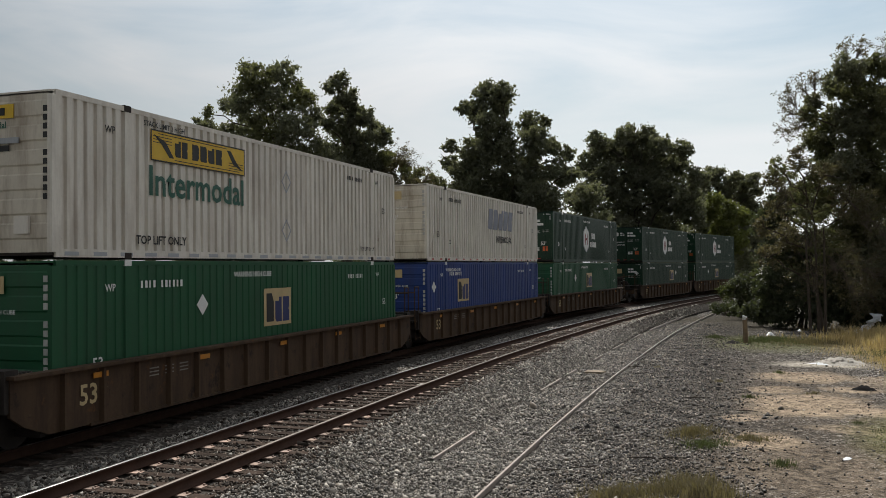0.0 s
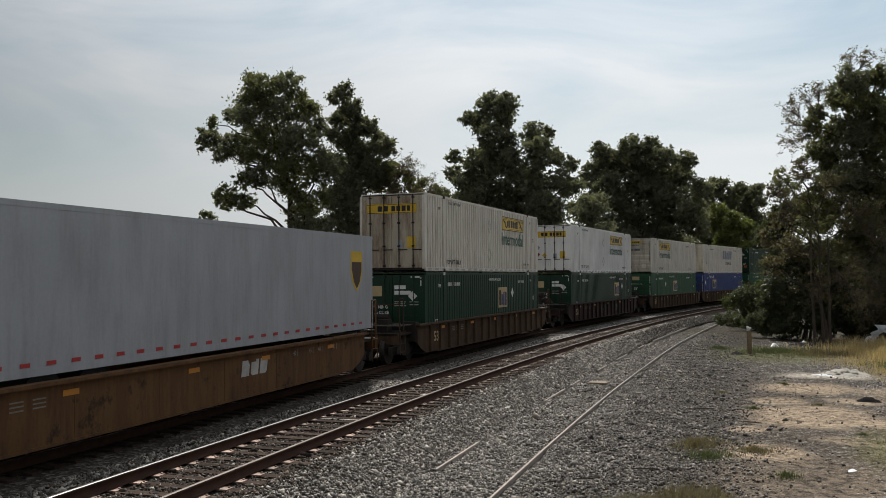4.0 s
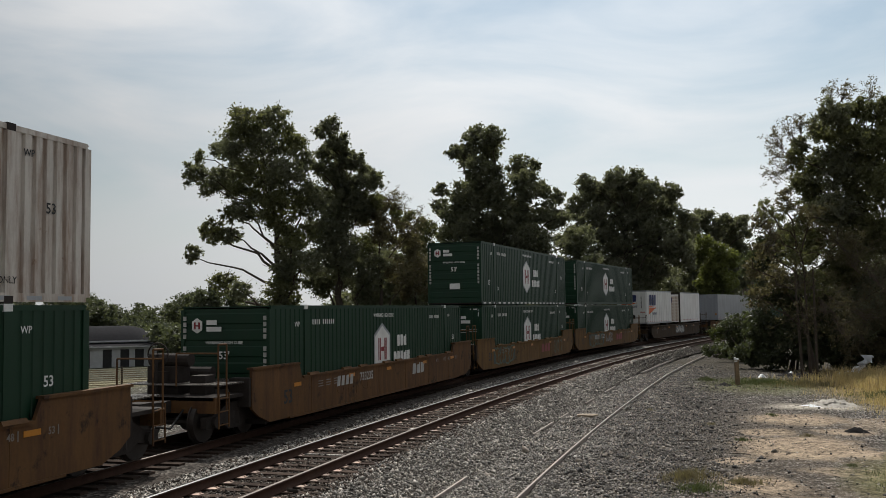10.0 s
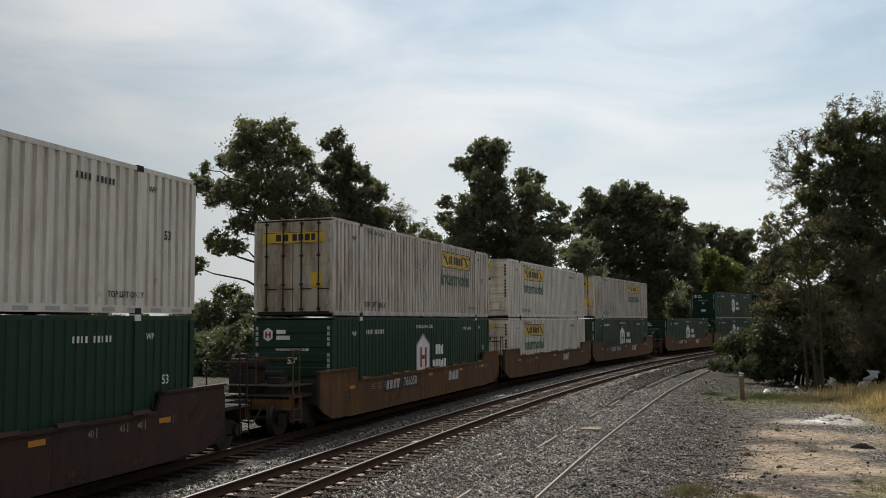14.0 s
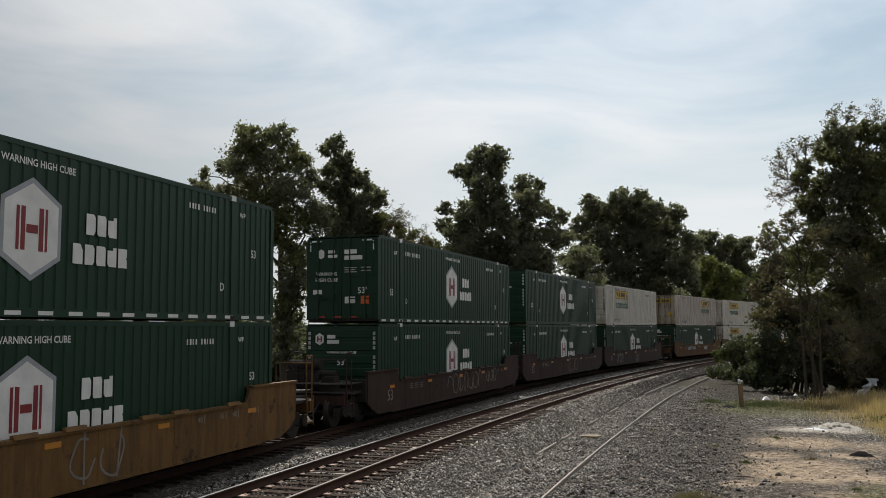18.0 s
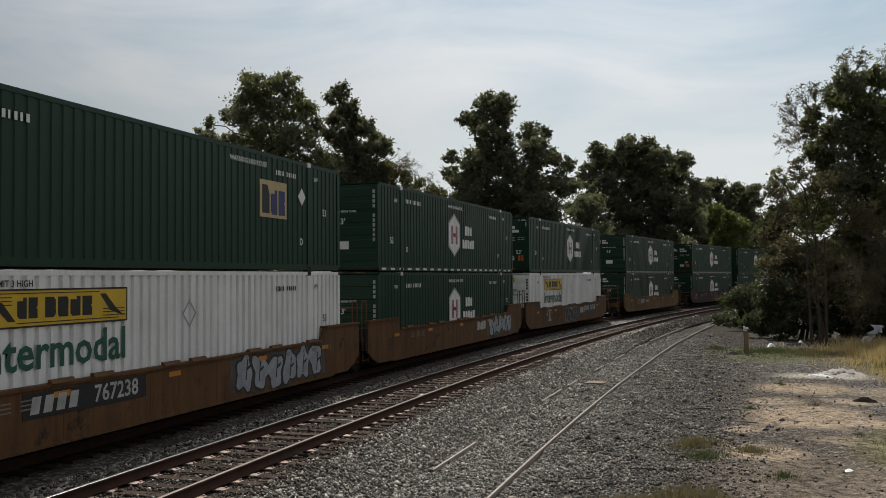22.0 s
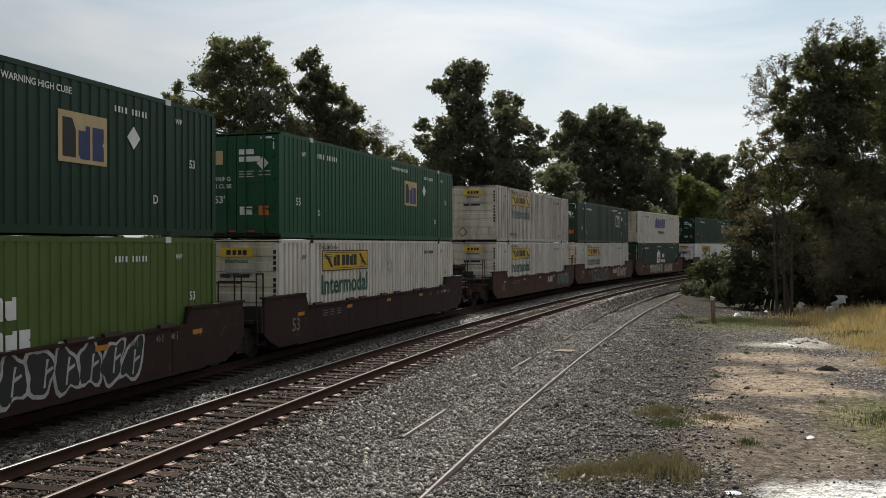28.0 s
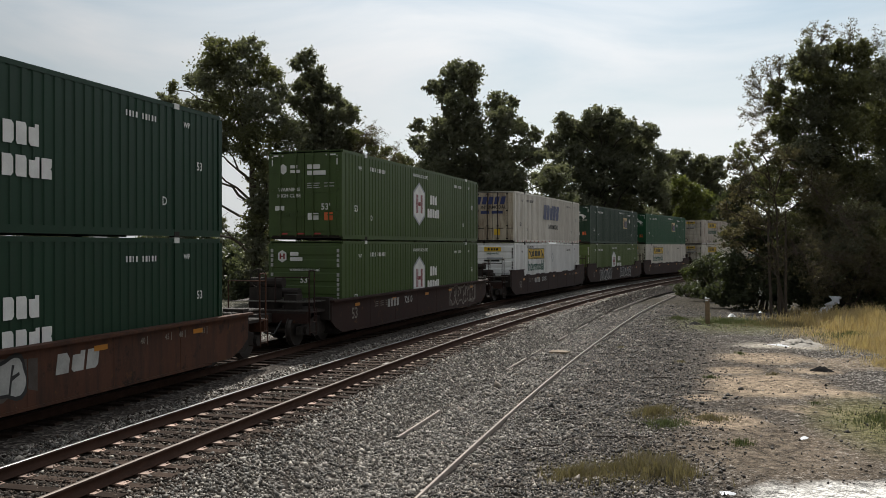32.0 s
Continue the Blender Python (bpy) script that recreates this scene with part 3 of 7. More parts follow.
def build_siding():
    line = lambda y, side, z: np.stack([siding_x(y) + side, y, z + 0.07 * np.clip((y - 38) / 12, 0, 1)], -1)
    tr = thing("track_siding", "half-buried rusty siding rails sunk in gravel", "railway track", kind="structure")
    for side, spans in ((0.0, ((2, 71),)), (-1.53, ((16.5, 19.6), (26.5, 29.8), (30.6, 32.2), (35.6, 37.8), (40.2, 43.4), (46.5, 48.6), (52, 73)))):
        for a, b in spans:
            y = np.arange(a, b + 0.1, 0.5)
            z = 0.055 if side == 0 else 0.065
            prof = [((lambda q, x=x, d=side: np.full(len(q), d + x)), z + h) for x, h in ((-0.026, -0.12), (-0.026, -0.006), (-0.018, 0), (0.018, 0), (0.026, -0.006), (0.026, -0.12))]
            part("rail", sweep("siding_rail", y, prof, DULLRAIL, line=line), tr, "dull rail sunk in gravel")


def scatter_stones():
    rng = np.random.default_rng(11)
    base = np.array([[1, 0, 0], [-1, 0, 0], [0, 1, 0], [0, -1, 0], [0, 0, 1], [0, 0, -1]], float)
    tri = np.array([[0, 2, 4], [2, 1, 4], [1, 3, 4], [3, 0, 4], [2, 0, 5], [1, 2, 5], [3, 1, 5], [0, 3, 5]])

    def field(name, pos, size, label, material=STONE):
        n = len(pos)
        r = size * rng.lognormal(0, 0.38, (n, 1, 1)) * rng.uniform(0.55, 1.25, (n, 6, 1))
        v = base[None] * r * rng.uniform(0.6, 1.3, (n, 1, 3))
        q = rng.normal(size=(n, 4))
        q /= np.linalg.norm(q, axis=1, keepdims=True)
        a, b, c, d = q.T
        rot = np.stack([np.stack([1 - 2 * (c * c + d * d), 2 * (b * c - a * d), 2 * (b * d + a * c)], -1),
                        np.stack([2 * (b * c + a * d), 1 - 2 * (b * b + d * d), 2 * (c * d - a * b)], -1),
                        np.stack([2 * (b * d - a * c), 2 * (c * d + a * b), 1 - 2 * (b * b + c * c)], -1)], 1)
        v = np.einsum("nij,nkj->nki", rot, v) + pos[:, None, :]
        f = (tri[None] + 6 * np.arange(n)[:, None, None]).reshape(-1, 3)
        tagged(new(name, raw_mesh(name, v.reshape(-1, 3), f, material)), label, "gravel", kind="stuff")

    # loose stone on the bed, denser towards the near end
    n = 125000
    s = 6 + 62 * rng.random(n) ** 1.9
    lat = rng.uniform(2.0, 7.0, n)
    off = near_off(s)
    e0, e1 = bed_edge(s)
    z = np.where(lat - off < e0, BED_TOP, BED_TOP - (BED_TOP + 0.1) * (lat - off - e0) / (e1 - e0)) + 0.008
    between = np.abs(lat - off) < 1.3
    keep = ~(between & (rng.random(n) < 0.4)) & (np.abs(np.abs(lat - off) - 0.755) > 0.12) & (z > -0.06)
    p = along(s, lat, z)
    dark = rng.random(n) < np.where(lat - off < -1.35, 0.25, np.clip((1.9 - (lat - off)) / 0.7, 0, 1) * 0.9)
    field("ballast_stones", p[keep & ~dark], 0.0275, "loose crushed grey ballast stones")
    field("stained_stones", p[keep & dark], 0.026, "rust-stained ballast stones between the rails", DARKSTONE)
    m = 22000
    s2, l2 = rng.uniform(36, 76, m), rng.uniform(2.2, 6.5, m)
    o2 = near_off(s2)
    f0, f1 = bed_edge(s2)
    z2 = np.where(l2 - o2 < f0, BED_TOP, BED_TOP - (BED_TOP + 0.1) * (l2 - o2 - f0) / (f1 - f0)) + 0.01
    ok = (np.abs(np.abs(l2 - o2) - 0.755) > 0.14) & (np.abs(l2 - o2) > 0.4) & (z2 > -0.06)
    field("ballast_stones", along(s2, l2, z2)[ok], 0.036, "loose crushed grey ballast stones")
    # the yard: clean stone by the tracks, cinders farther off
    n = 170000
    y = 10.5 + 50 * rng.random(n) ** 1.9
    x = rng.uniform(-5.7, 6.4, n) - 0.9 * rng.random(n)
    thin = np.clip((1.4 - x) / 2.6, 0.025, 1)
    keep = (np.abs(x - siding_x(y)) > 0.09) & (rng.random(n) < thin) & (np.hypot(x - 3.0, (y - 13.5)) > 1.6)
    p = np.stack([x, y, ground_height(x, y) + 0.006], -1)
    clean = rng.random(n) < np.clip((-1.9 - x + 0.5 * np.sin(y * 0.8)) / 1.6, 0.12, 0.95)
    field("yard_stones", p[keep & clean], 0.026, "scattered crushed stone across the yard")
    # clods and lumps that break up the far part of the yard
    m = 9000
    cy = 20 + 42 * rng.random(m)
    cx = rng.uniform(-4.6, 3.2, m) + 0.035 * (cy - 20)
    pc = np.stack([cx, cy, ground_height(cx, cy) + 0.004], -1)
    ok = (np.abs(cx - siding_x(cy)) > 0.14) & (rng.random(m) < np.clip((2.2 - cx) / 3, 0.03, 1))
    field("yard_clods", pc[ok], 0.040, "dark clods and lumps across the yard", CINDER)
    field("cinder_stones", p[keep & ~clean], 0.025, "dark cinders and small stones across the yard", CINDER)


def blades(name, cx, cy, rx, ry, n, height, material, label, seed, z=0.0):
    n = int(n * 0.7)
    rng = np.random.default_rng(seed)
    a, r = rng.uniform(0, 2 * np.pi, n), np.minimum(0.60 * np.abs(rng.normal(size=n)) + 0.12 * rng.random(n), 1.7)
    k = 0.75 + 0.35 * np.sin(3 * a + seed) * np.sin(5 * a + 2 * seed)
    x, y = cx + rx * r * k * np.cos(a), cy + ry * r * k * np.sin(a)
    clump = 0.35 + 0.65 * (0.5 + 0.5 * np.sin(x * 5.1 + seed) * np.sin(y * 3.7 + seed * 2))
    h = height * clump * rng.uniform(0.35, 1.3, n) * np.maximum(1.15 - 0.6 * r, 0.3)
    d, lean = rng.uniform(0, 2 * np.pi, n), rng.uniform(0.1, 0.75, n) * h
    w = rng.uniform(0.003, 0.008, n) * (1 + height)
    p = np.stack([x, y, ground_height(x, y) - 0.01 + z], -1)
    side = np.stack([-np.sin(d), np.cos(d), 0 * d], -1) * w[:, None]
    way = np.stack([np.cos(d), np.sin(d), 0 * d], -1)
    mid = p + way * (lean * 0.3)[:, None] + np.stack([0 * h, 0 * h, h * 0.6], -1)
    tip = p + way * lean[:, None] + np.stack([0 * h, 0 * h, h], -1)
    v = np.stack([p - side, p + side, mid + side * 0.7, mid - side * 0.7, tip], 1).reshape(-1, 3)
    o = 5 * np.arange(n)[:, None]
    f = np.concatenate([o + np.array([[0, 1, 2]]), o + np.array([[0, 2, 3]]), o + np.array([[3, 2, 4]])])
    tagged(new(name, raw_mesh(name, v, f, material)), label, "grass", kind="stuff")


def build_grass():
    blades("dry_grass_tuft", -1.3, 14.6, 0.85, 1.0, 2600, 0.24, GRASSD, "clump of dry weeds in gravel", 1)
    blades("dry_grass_tuft", -0.1, 15.4, 0.75, 1.1, 3800, 0.42, GRASSD, "tall clump of dry straw-coloured grass", 2)
    blades("green_grass_patch", -0.7, 15.2, 1.4, 1.3, 3000, 0.17, GRASSD, "low dull weeds among gravel", 3)
    blades("dry_grass_tuft", -0.2, 20.6, 1.0, 1.2, 2200, 0.20, GRASSD, "thin dry weeds in gravel", 4)
    blades("green_grass_patch", 0.0, 19.4, 0.7, 1.1, 1700, 0.17, GRASSG, "low green weeds among gravel", 5)
    blades("dry_grass_tuft", 0.9, 20.4, 0.7, 0.8, 1300, 0.16, GRASSD, "thin dry weeds on sandy dirt", 6)
    blades("green_grass_patch", 1.35, 17.8, 0.5, 0.6, 500, 0.12, GRASSG, "small weed patch on sandy dirt", 16)
    blades("green_grass_patch", 4.7, 20.5, 1.5, 3.0, 6000, 0.15, GRASSG, "short green grass patch at the yard's edge", 7)
    blades("dry_grass_field", 9.2, 45.5, 4.6, 10.5, 28000, 0.92, HAY, "tall field of dry golden grass", 8)
    blades("dry_grass_field", 9.0, 38.5, 3.2, 5.0, 12000, 0.55, HAY, "tall dry grass beside the rubble", 17)
    blades("dry_grass_field", 7.6, 36.5, 1.5, 4.2, 9000, 0.50, HAY, "dry golden grass at the edge of the bare dirt", 19)
    blades("dry_grass_field", 7.0, 31.0, 1.1, 2.6, 4000, 0.30, HAY, "thin dry grass at the edge of the bare dirt", 20)
    blades("green_grass_patch", 7.6, 40.5, 2.6, 4.5, 5000, 0.24, GRASSG, "green grass among the dry stalks", 18)
    blades("dry_grass_field", 8.6, 31.5, 2.2, 6.0, 7000, 0.24, GRASSD, "dry grass at the yard's edge", 9)
    blades("green_grass_strip", 3.2, 47.0, 3.4, 3.6, 9000, 0.24, GRASSG, "strip of green grass before the bushes", 10)
    blades("dry_grass_strip", 5.0, 46.0, 3.4, 3.4, 5000, 0.26, GRASSD, "dry grass mixed into the green strip", 11)
    blades("green_grass_patch", 0.6, 48.5, 0.9, 1.8, 1500, 0.22, GRASSG, "green weeds beside the wooden post", 12)
    for k, (x, y) in enumerate(((3.0, 27.8), (1.2, 26.5), (0.4, 30.0), (2.5, 33.0), (-1.6, 34.0), (3.4, 23.0))):
        blades("weed_tuft", x, y, 0.32, 0.4, 260, 0.16, GRASSG if k % 2 else GRASSD, "small weed tuft on bare dirt", 30 + k)


# ---------------------------------------------------------------- trees
def leaf_cloud(name, lobes, material, rng, size=0.13, dens=900, low=0.05, core=0.16):
    """Leaves in clumps: every lobe carries smaller heads, every head a cluster of leaves, with gaps between."""
    pts, big = [], []
    for x, y, z, r in lobes:
        sr = min(max(0.30 * r, 0.26), 0.80, 0.6 * r)
        m = max(5, int(2.0 * (r / sr) ** 2))
        d = rng.normal(size=(m, 3))
        d /= np.linalg.norm(d, axis=1, keepdims=True)
        hub = d * (r - 0.45 * sr) * rng.uniform(0.45, 1.08, (m, 1)) ** 0.6
        rad = sr * rng.uniform(0.5, 1.5, m)
        n = int(2.3 * dens * r * r) + 20
        pick = rng.choice(m, n, p=rad ** 2 / (rad ** 2).sum())
        o = rng.normal(size=(n, 3))
        o /= np.linalg.norm(o, axis=1, keepdims=True)
        p = hub[pick] + o * (rad[pick] * np.minimum(np.abs(rng.normal(size=n)) * 0.62, 1.5))[:, None] * np.array([1, 1, 0.78])
        k = int(n * core)
        c = rng.normal(size=(k, 3))
        c *= r * 0.72 * rng.random((k, 1)) ** 0.5 / np.linalg.norm(c, axis=1, keepdims=True)
        pts.append(np.concatenate([p, c]) * np.array([1, 1, 0.95]) + np.array([x, y, z]))
        big.append(np.concatenate([np.ones(n), np.full(k, 1.7)]))
    p, g = np.concatenate(pts), np.concatenate(big)
    g = g[p[:, 2] > low]
    p = p[p[:, 2] > low]
    n = len(p)
    u = rng.normal(size=(n, 3))
    u /= np.linalg.norm(u, axis=1, keepdims=True)
    w = np.cross(u, rng.normal(size=(n, 3)))
    w /= np.linalg.norm(w, axis=1, keepdims=True)
    ln = 0.76 * size * rng.uniform(0.6, 1.25, (n, 1)) * g[:, None]
    wd = ln * rng.uniform(0.5, 0.8, (n, 1))
    v = np.stack([p - u * ln, p + w * wd + u * ln * 0.5, p - w * wd + u * ln * 0.7], 1).reshape(-1, 3)
    f = 3 * np.arange(n)[:, None] + np.array([[0, 1, 2]])
    return raw_mesh(name, v, f, material)


def limb(mb, a, b, r0, r1, rnd, steps=5, wob=0.09):
    a, b = Vector(a), Vector(b)
    ln = (b - a).length
    last, lr = a, r0
    for k in range(1, steps + 1):
        t = k / steps
        p = a.lerp(b, t) + Vector((rnd.uniform(-1, 1), rnd.uniform(-1, 1), rnd.uniform(-0.5, 0.9))) * wob * ln * (0.4 if k == steps else 1) * math.sin(math.pi * min(t, 0.9))
        r = r0 + (r1 - r0) * t
        mb.bar(last, p, lr, 6, r)
        last, lr = p, r
    return last


def tree(name, label, base, lobes, material, seed, trunk_r=0.35, second=None, size=0.13, dens=900, stems=1, twigs=(), core=0.16):
    rnd, rng = random.Random(seed), np.random.default_rng(seed)
    ob = thing(name, label, "tree" if "tree" in name else "bush")
    bx, by = base
    bz = float(ground_height(np.array(bx), np.array(by))) - 0.1
    top = max(l[2] for l in lobes)
    mb = MB()
    for st in range(stems):
        sx, sy = bx + (rnd.uniform(-0.8, 0.8) if stems > 1 else 0), by + (rnd.uniform(-0.8, 0.8) if stems > 1 else 0)
        cxm = sum(l[0] for l in lobes) / len(lobes)
        lean = (cxm - bx) * 0.55
        pts = [Vector((sx, sy, bz))]
        for k in range(1, 7):
            t = k / 6
            pts.append(Vector((sx + lean * t + rnd.uniform(-0.25, 0.25), sy + rnd.uniform(-0.25, 0.25), bz + (top - bz) * 0.88 * t)))
        rad = [trunk_r * (1 - 0.85 * k / 6) for k in range(7)]
        rad[0] *= 1.35
        for k in range(6):
            mb.bar(pts[k], pts[k + 1], rad[k], 9, rad[k + 1])
        if st == 0:
            for x, y, z, r in lobes:
                t = max(0.12, min(0.9, (z - r * 1.1 - bz) / (top - bz) / 0.88 - 0.1))
                k = min(5, int(t * 6))
                a = pts[k].lerp(pts[k + 1], t * 6 - k)
                e = limb(mb, a, (x, y, z), max(0.045, rad[k] * 0.45), 0.03, rnd)
                for _ in range(4):
                    limb(mb, e, (x + rnd.uniform(-1, 1) * r, y + rnd.uniform(-1, 1) * r, z + rnd.uniform(-0.5, 1) * r), 0.03, 0.01, rnd, 3)
    part("trunk", mb.mesh("trunk", BARK), ob)
    if second:
        part("crown", leaf_cloud("crown", [q for k, q in enumerate(lobes) if k % 3], material, rng, size, dens, core=core), ob)
        part("crown", leaf_cloud("crown", lobes[::3], second, rng, size, dens, core=core), ob)
    else:
        part("crown", leaf_cloud("crown", lobes, material, rng, size, dens, core=core), ob)
    if twigs:
        tw, lf = MB(), []
        for x, y, z, r in twigs:
            near = min(lobes, key=lambda q: (q[0] - x) ** 2 + (q[1] - y) ** 2 + (q[2] - z) ** 2)
            root, mid = Vector(near[:3]), Vector((x, y, z - 0.3 * r))
            limb(tw, root, mid, 0.032, 0.016, rnd, 4, 0.06)
            for _ in range(30):
                e = (x + rnd.gauss(0, 0.5) * r, y + rnd.gauss(0, 0.4) * r, z + rnd.gauss(0.1, 0.5) * r)
                limb(tw, root.lerp(mid, rnd.uniform(0.55, 1.0)), e, 0.012, 0.004, rnd, 4, 0.08)
                lf.append((*e, 0.30 * r))
        tagged(part("twig_tangle", tw.mesh("twig_tangle", TWIG), ob), "thin grey half-bare twigs", kind="stuff")
        part("leaf_scatter", leaf_cloud("leaf_scatter", lf, LEAFA, rng, 0.06, 60, core=0.0), ob)
    return ob


def build_trees():
    tree("tall_tree", "tall dark green tree with open spreading limbs", (-27.6, 59.0),
         [(-29.8, 57.3, 16.9, 1.62), (-28.4, 58.8, 17.6, 1.27), (-29.4, 57.9, 15.3, 2.17), (-27.5, 59.3, 15.8, 1.53), (-31.9, 58.4, 15.3, 1.07), (-33.9, 57.5, 13.7, 1.0), (-34.3, 59.0, 15.0, 0.55),
          (-32.9, 58.1, 13.0, 1.15), (-32.0, 59.5, 13.5, 1.5), (-29.5, 58.6, 13.2, 2.0), (-26.6, 57.8, 13.2, 1.8), (-26.1, 59.2, 14.4, 0.82), (-27.5, 58.3, 11.0, 2.02), (-29.8, 57.4, 10.9, 1.1),
          (-25.8, 58.9, 11.4, 1.6), (-32.7, 58.0, 9.4, 1.14), (-35.1, 59.4, 8.0, 0.77), (-31.4, 58.5, 9.3, 0.9), (-32.4, 59.1, 5.9, 1.06), (-30.5, 58.2, 5.3, 0.9), (-27.7, 59.6, 7.9, 1.43),
          (-27.4, 58.7, 5.3, 1.41), (-27.6, 58.9, 2.6, 1.4), (-25.2, 57.8, 7.1, 1.2), (-31.6, 58.6, 10.9, 0.9), (-27.6, 58.4, 4.0, 1.1), (-27.2, 58.3, 6.6, 1.3), (-26.4, 58.4, 9.0, 1.4)],
         LEAFD, 1, 0.36, LEAFM, size=0.15, dens=540, core=0.10)
    tree("tall_tree", "dense dark tree with narrow ivy-clad crown", (-25.0, 63.2),
         [(-25.3, 61.7, 17.2, 0.89), (-26.6, 63.3, 17.2, 0.6), (-24.9, 62.3, 16.3, 0.94), (-26.3, 63.9, 15.8, 0.97), (-24.7, 62.9, 15.2, 0.95), (-26.2, 62.0, 14.3, 0.76), (-25.6, 63.5, 14.0, 1.41),
          (-23.7, 62.6, 14.7, 0.94), (-23.5, 64.1, 14.2, 0.86), (-24.3, 63.2, 12.6, 1.75), (-22.1, 62.2, 13.2, 0.96), (-26.7, 63.8, 12.3, 1.14), (-24.8, 62.8, 11.1, 1.74), (-25.4, 61.8, 9.5, 1.76),
          (-23.4, 63.4, 11.4, 1.34), (-24.9, 62.4, 8.0, 1.99), (-26.7, 64.0, 6.1, 1.82), (-23.4, 64.6, 6.3, 2.3)],
         LEAFD, 2, 0.35, size=0.15, dens=650)
    tree("autumn_tree", "smaller tree with yellowing autumn leaves", (-22.4, 64.6),
         [(-22.5, 63.5, 12.0, 0.98), (-22.1, 65.1, 11.7, 0.96), (-22.6, 64.1, 11.0, 1.12), (-21.6, 65.7, 11.1, 0.78), (-23.9, 64.7, 10.7, 0.96), (-21.9, 63.7, 9.6, 1.33), (-23.9, 65.3, 8.8, 1.37),
          (-20.6, 65.4, 9.2, 1.3), (-20.5, 65.5, 6.5, 2.2)],
         LEAFA, 3, 0.2, LEAFM, size=0.12, dens=520, twigs=((-20.9, 63.5, 12.1, 0.85), (-21.0, 65.1, 11.7, 0.75), (-19.6, 65.0, 10.6, 0.8)))
    tree("scrub_tree", "thin olive sapling between the taller trees", (-21.0, 69.6),
         [(-21.4, 68.6, 11.1, 0.75), (-20.8, 70.3, 10.7, 0.81), (-22.1, 69.3, 10.6, 0.65), (-20.3, 71.0, 10.4, 0.82), (-21.0, 69.6, 9.0, 1.5), (-20.8, 69.8, 6.8, 1.6)], LEAFM, 31, 0.12, size=0.13, dens=420)
    tree("tall_tree", "tall dark tree with two knobbly crowns", (-17.0, 77.4),
         [(-19.4, 75.5, 17.4, 0.76), (-18.0, 77.4, 19.0, 1.25), (-16.1, 76.2, 18.6, 1.23), (-16.8, 78.1, 17.5, 1.37), (-18.4, 76.9, 17.4, 1.18), (-17.2, 75.7, 15.4, 1.91), (-18.6, 77.6, 13.6, 2.25),
          (-20.9, 76.5, 14.2, 0.77), (-21.6, 78.4, 13.0, 0.9), (-20.0, 77.2, 11.9, 1.65), (-16.1, 76.0, 13.6, 1.73), (-14.1, 77.9, 16.1, 1.24), (-12.7, 76.7, 16.0, 0.64), (-13.4, 75.6, 14.0, 1.66),
          (-12.2, 77.5, 13.9, 1.05), (-14.5, 76.3, 11.9, 2.19), (-11.0, 78.2, 13.4, 0.76), (-11.7, 77.0, 11.7, 1.5), (-10.3, 75.8, 11.3, 0.74), (-18.1, 77.7, 10.4, 2.66), (-13.4, 76.6, 9.5, 2.59),
          (-21.0, 78.5, 10.5, 1.38), (-9.6, 79.0, 9.6, 1.7), (-8.8, 79.2, 7.0, 2.0), (-20.2, 77.2, 6.8, 2.5), (-15.8, 77.6, 9.8, 2.0), (-16.4, 78.2, 6.6, 2.2), (-13.7, 78.0, 6.1, 2.7)], LEAFD, 4, 0.45, size=0.18, dens=440)
    tree("broad_tree", "broad dark round-headed tree beyond the curve", (-7.5, 111.4),
         [(-11.6, 108.8, 18.7, 1.46), (-11.1, 111.5, 17.5, 2.16), (-8.2, 109.8, 19.2, 1.8), (-8.8, 112.6, 17.4, 3.02), (-5.9, 110.9, 19.0, 1.49), (-4.5, 109.2, 17.5, 1.87), (-5.4, 111.9, 15.5, 3.32),
          (-1.9, 110.2, 17.2, 1.31), (-2.7, 113.0, 15.7, 1.93), (-13.3, 111.3, 15.9, 1.74), (-11.4, 109.6, 13.5, 3.1), (-7.9, 112.3, 12.4, 3.95), (-3.3, 110.6, 12.1, 3.48), (-0.5, 108.9, 13.6, 1.61),
          (-14.3, 111.7, 12.1, 1.91), (-10.4, 110.0, 9.0, 3.26), (-5.0, 112.7, 8.6, 3.33), (-1.0, 111.0, 10.1, 2.29), (-13.0, 110.5, 7.0, 3.4), (-7.0, 111.0, 5.5, 4.0)],
         LEAFD, 5, 0.5, size=0.24, dens=250)
    tree("broad_tree", "far dark tree over the vanishing track", (3.4, 127.0),
         [(4.4, 124.0, 14.9, 1.17), (6.4, 127.1, 14.9, 1.37), (7.0, 125.2, 13.4, 0.93), (5.3, 128.3, 13.0, 1.95), (1.7, 126.4, 15.7, 1.54), (-0.2, 124.4, 14.5, 1.93), (6.4, 127.6, 11.3, 1.63),
          (3.1, 125.6, 13.7, 1.91), (0.5, 128.7, 12.0, 2.6), (1.2, 126.3, 8.3, 3.0), (5.5, 127.7, 8.2, 3.0), (9.0, 128.0, 9.5, 2.2), (3.0, 127.0, 5.5, 3.2)], LEAFD, 6, 0.4, size=0.26, dens=240)
    tree("sunlit_tree", "bright yellow-green leafy tree beside the curve", (2.4, 117.0),
         [(1.9, 114.7, 11.6, 1.24), (3.4, 117.6, 10.4, 1.9), (1.1, 115.8, 10.2, 1.4), (4.9, 118.7, 9.6, 1.36), (2.5, 116.9, 8.5, 1.97), (4.2, 117.4, 6.9, 2.0), (1.8, 117.0, 6.4, 1.9)], LEAFY, 7, 0.3, size=0.24, dens=260)
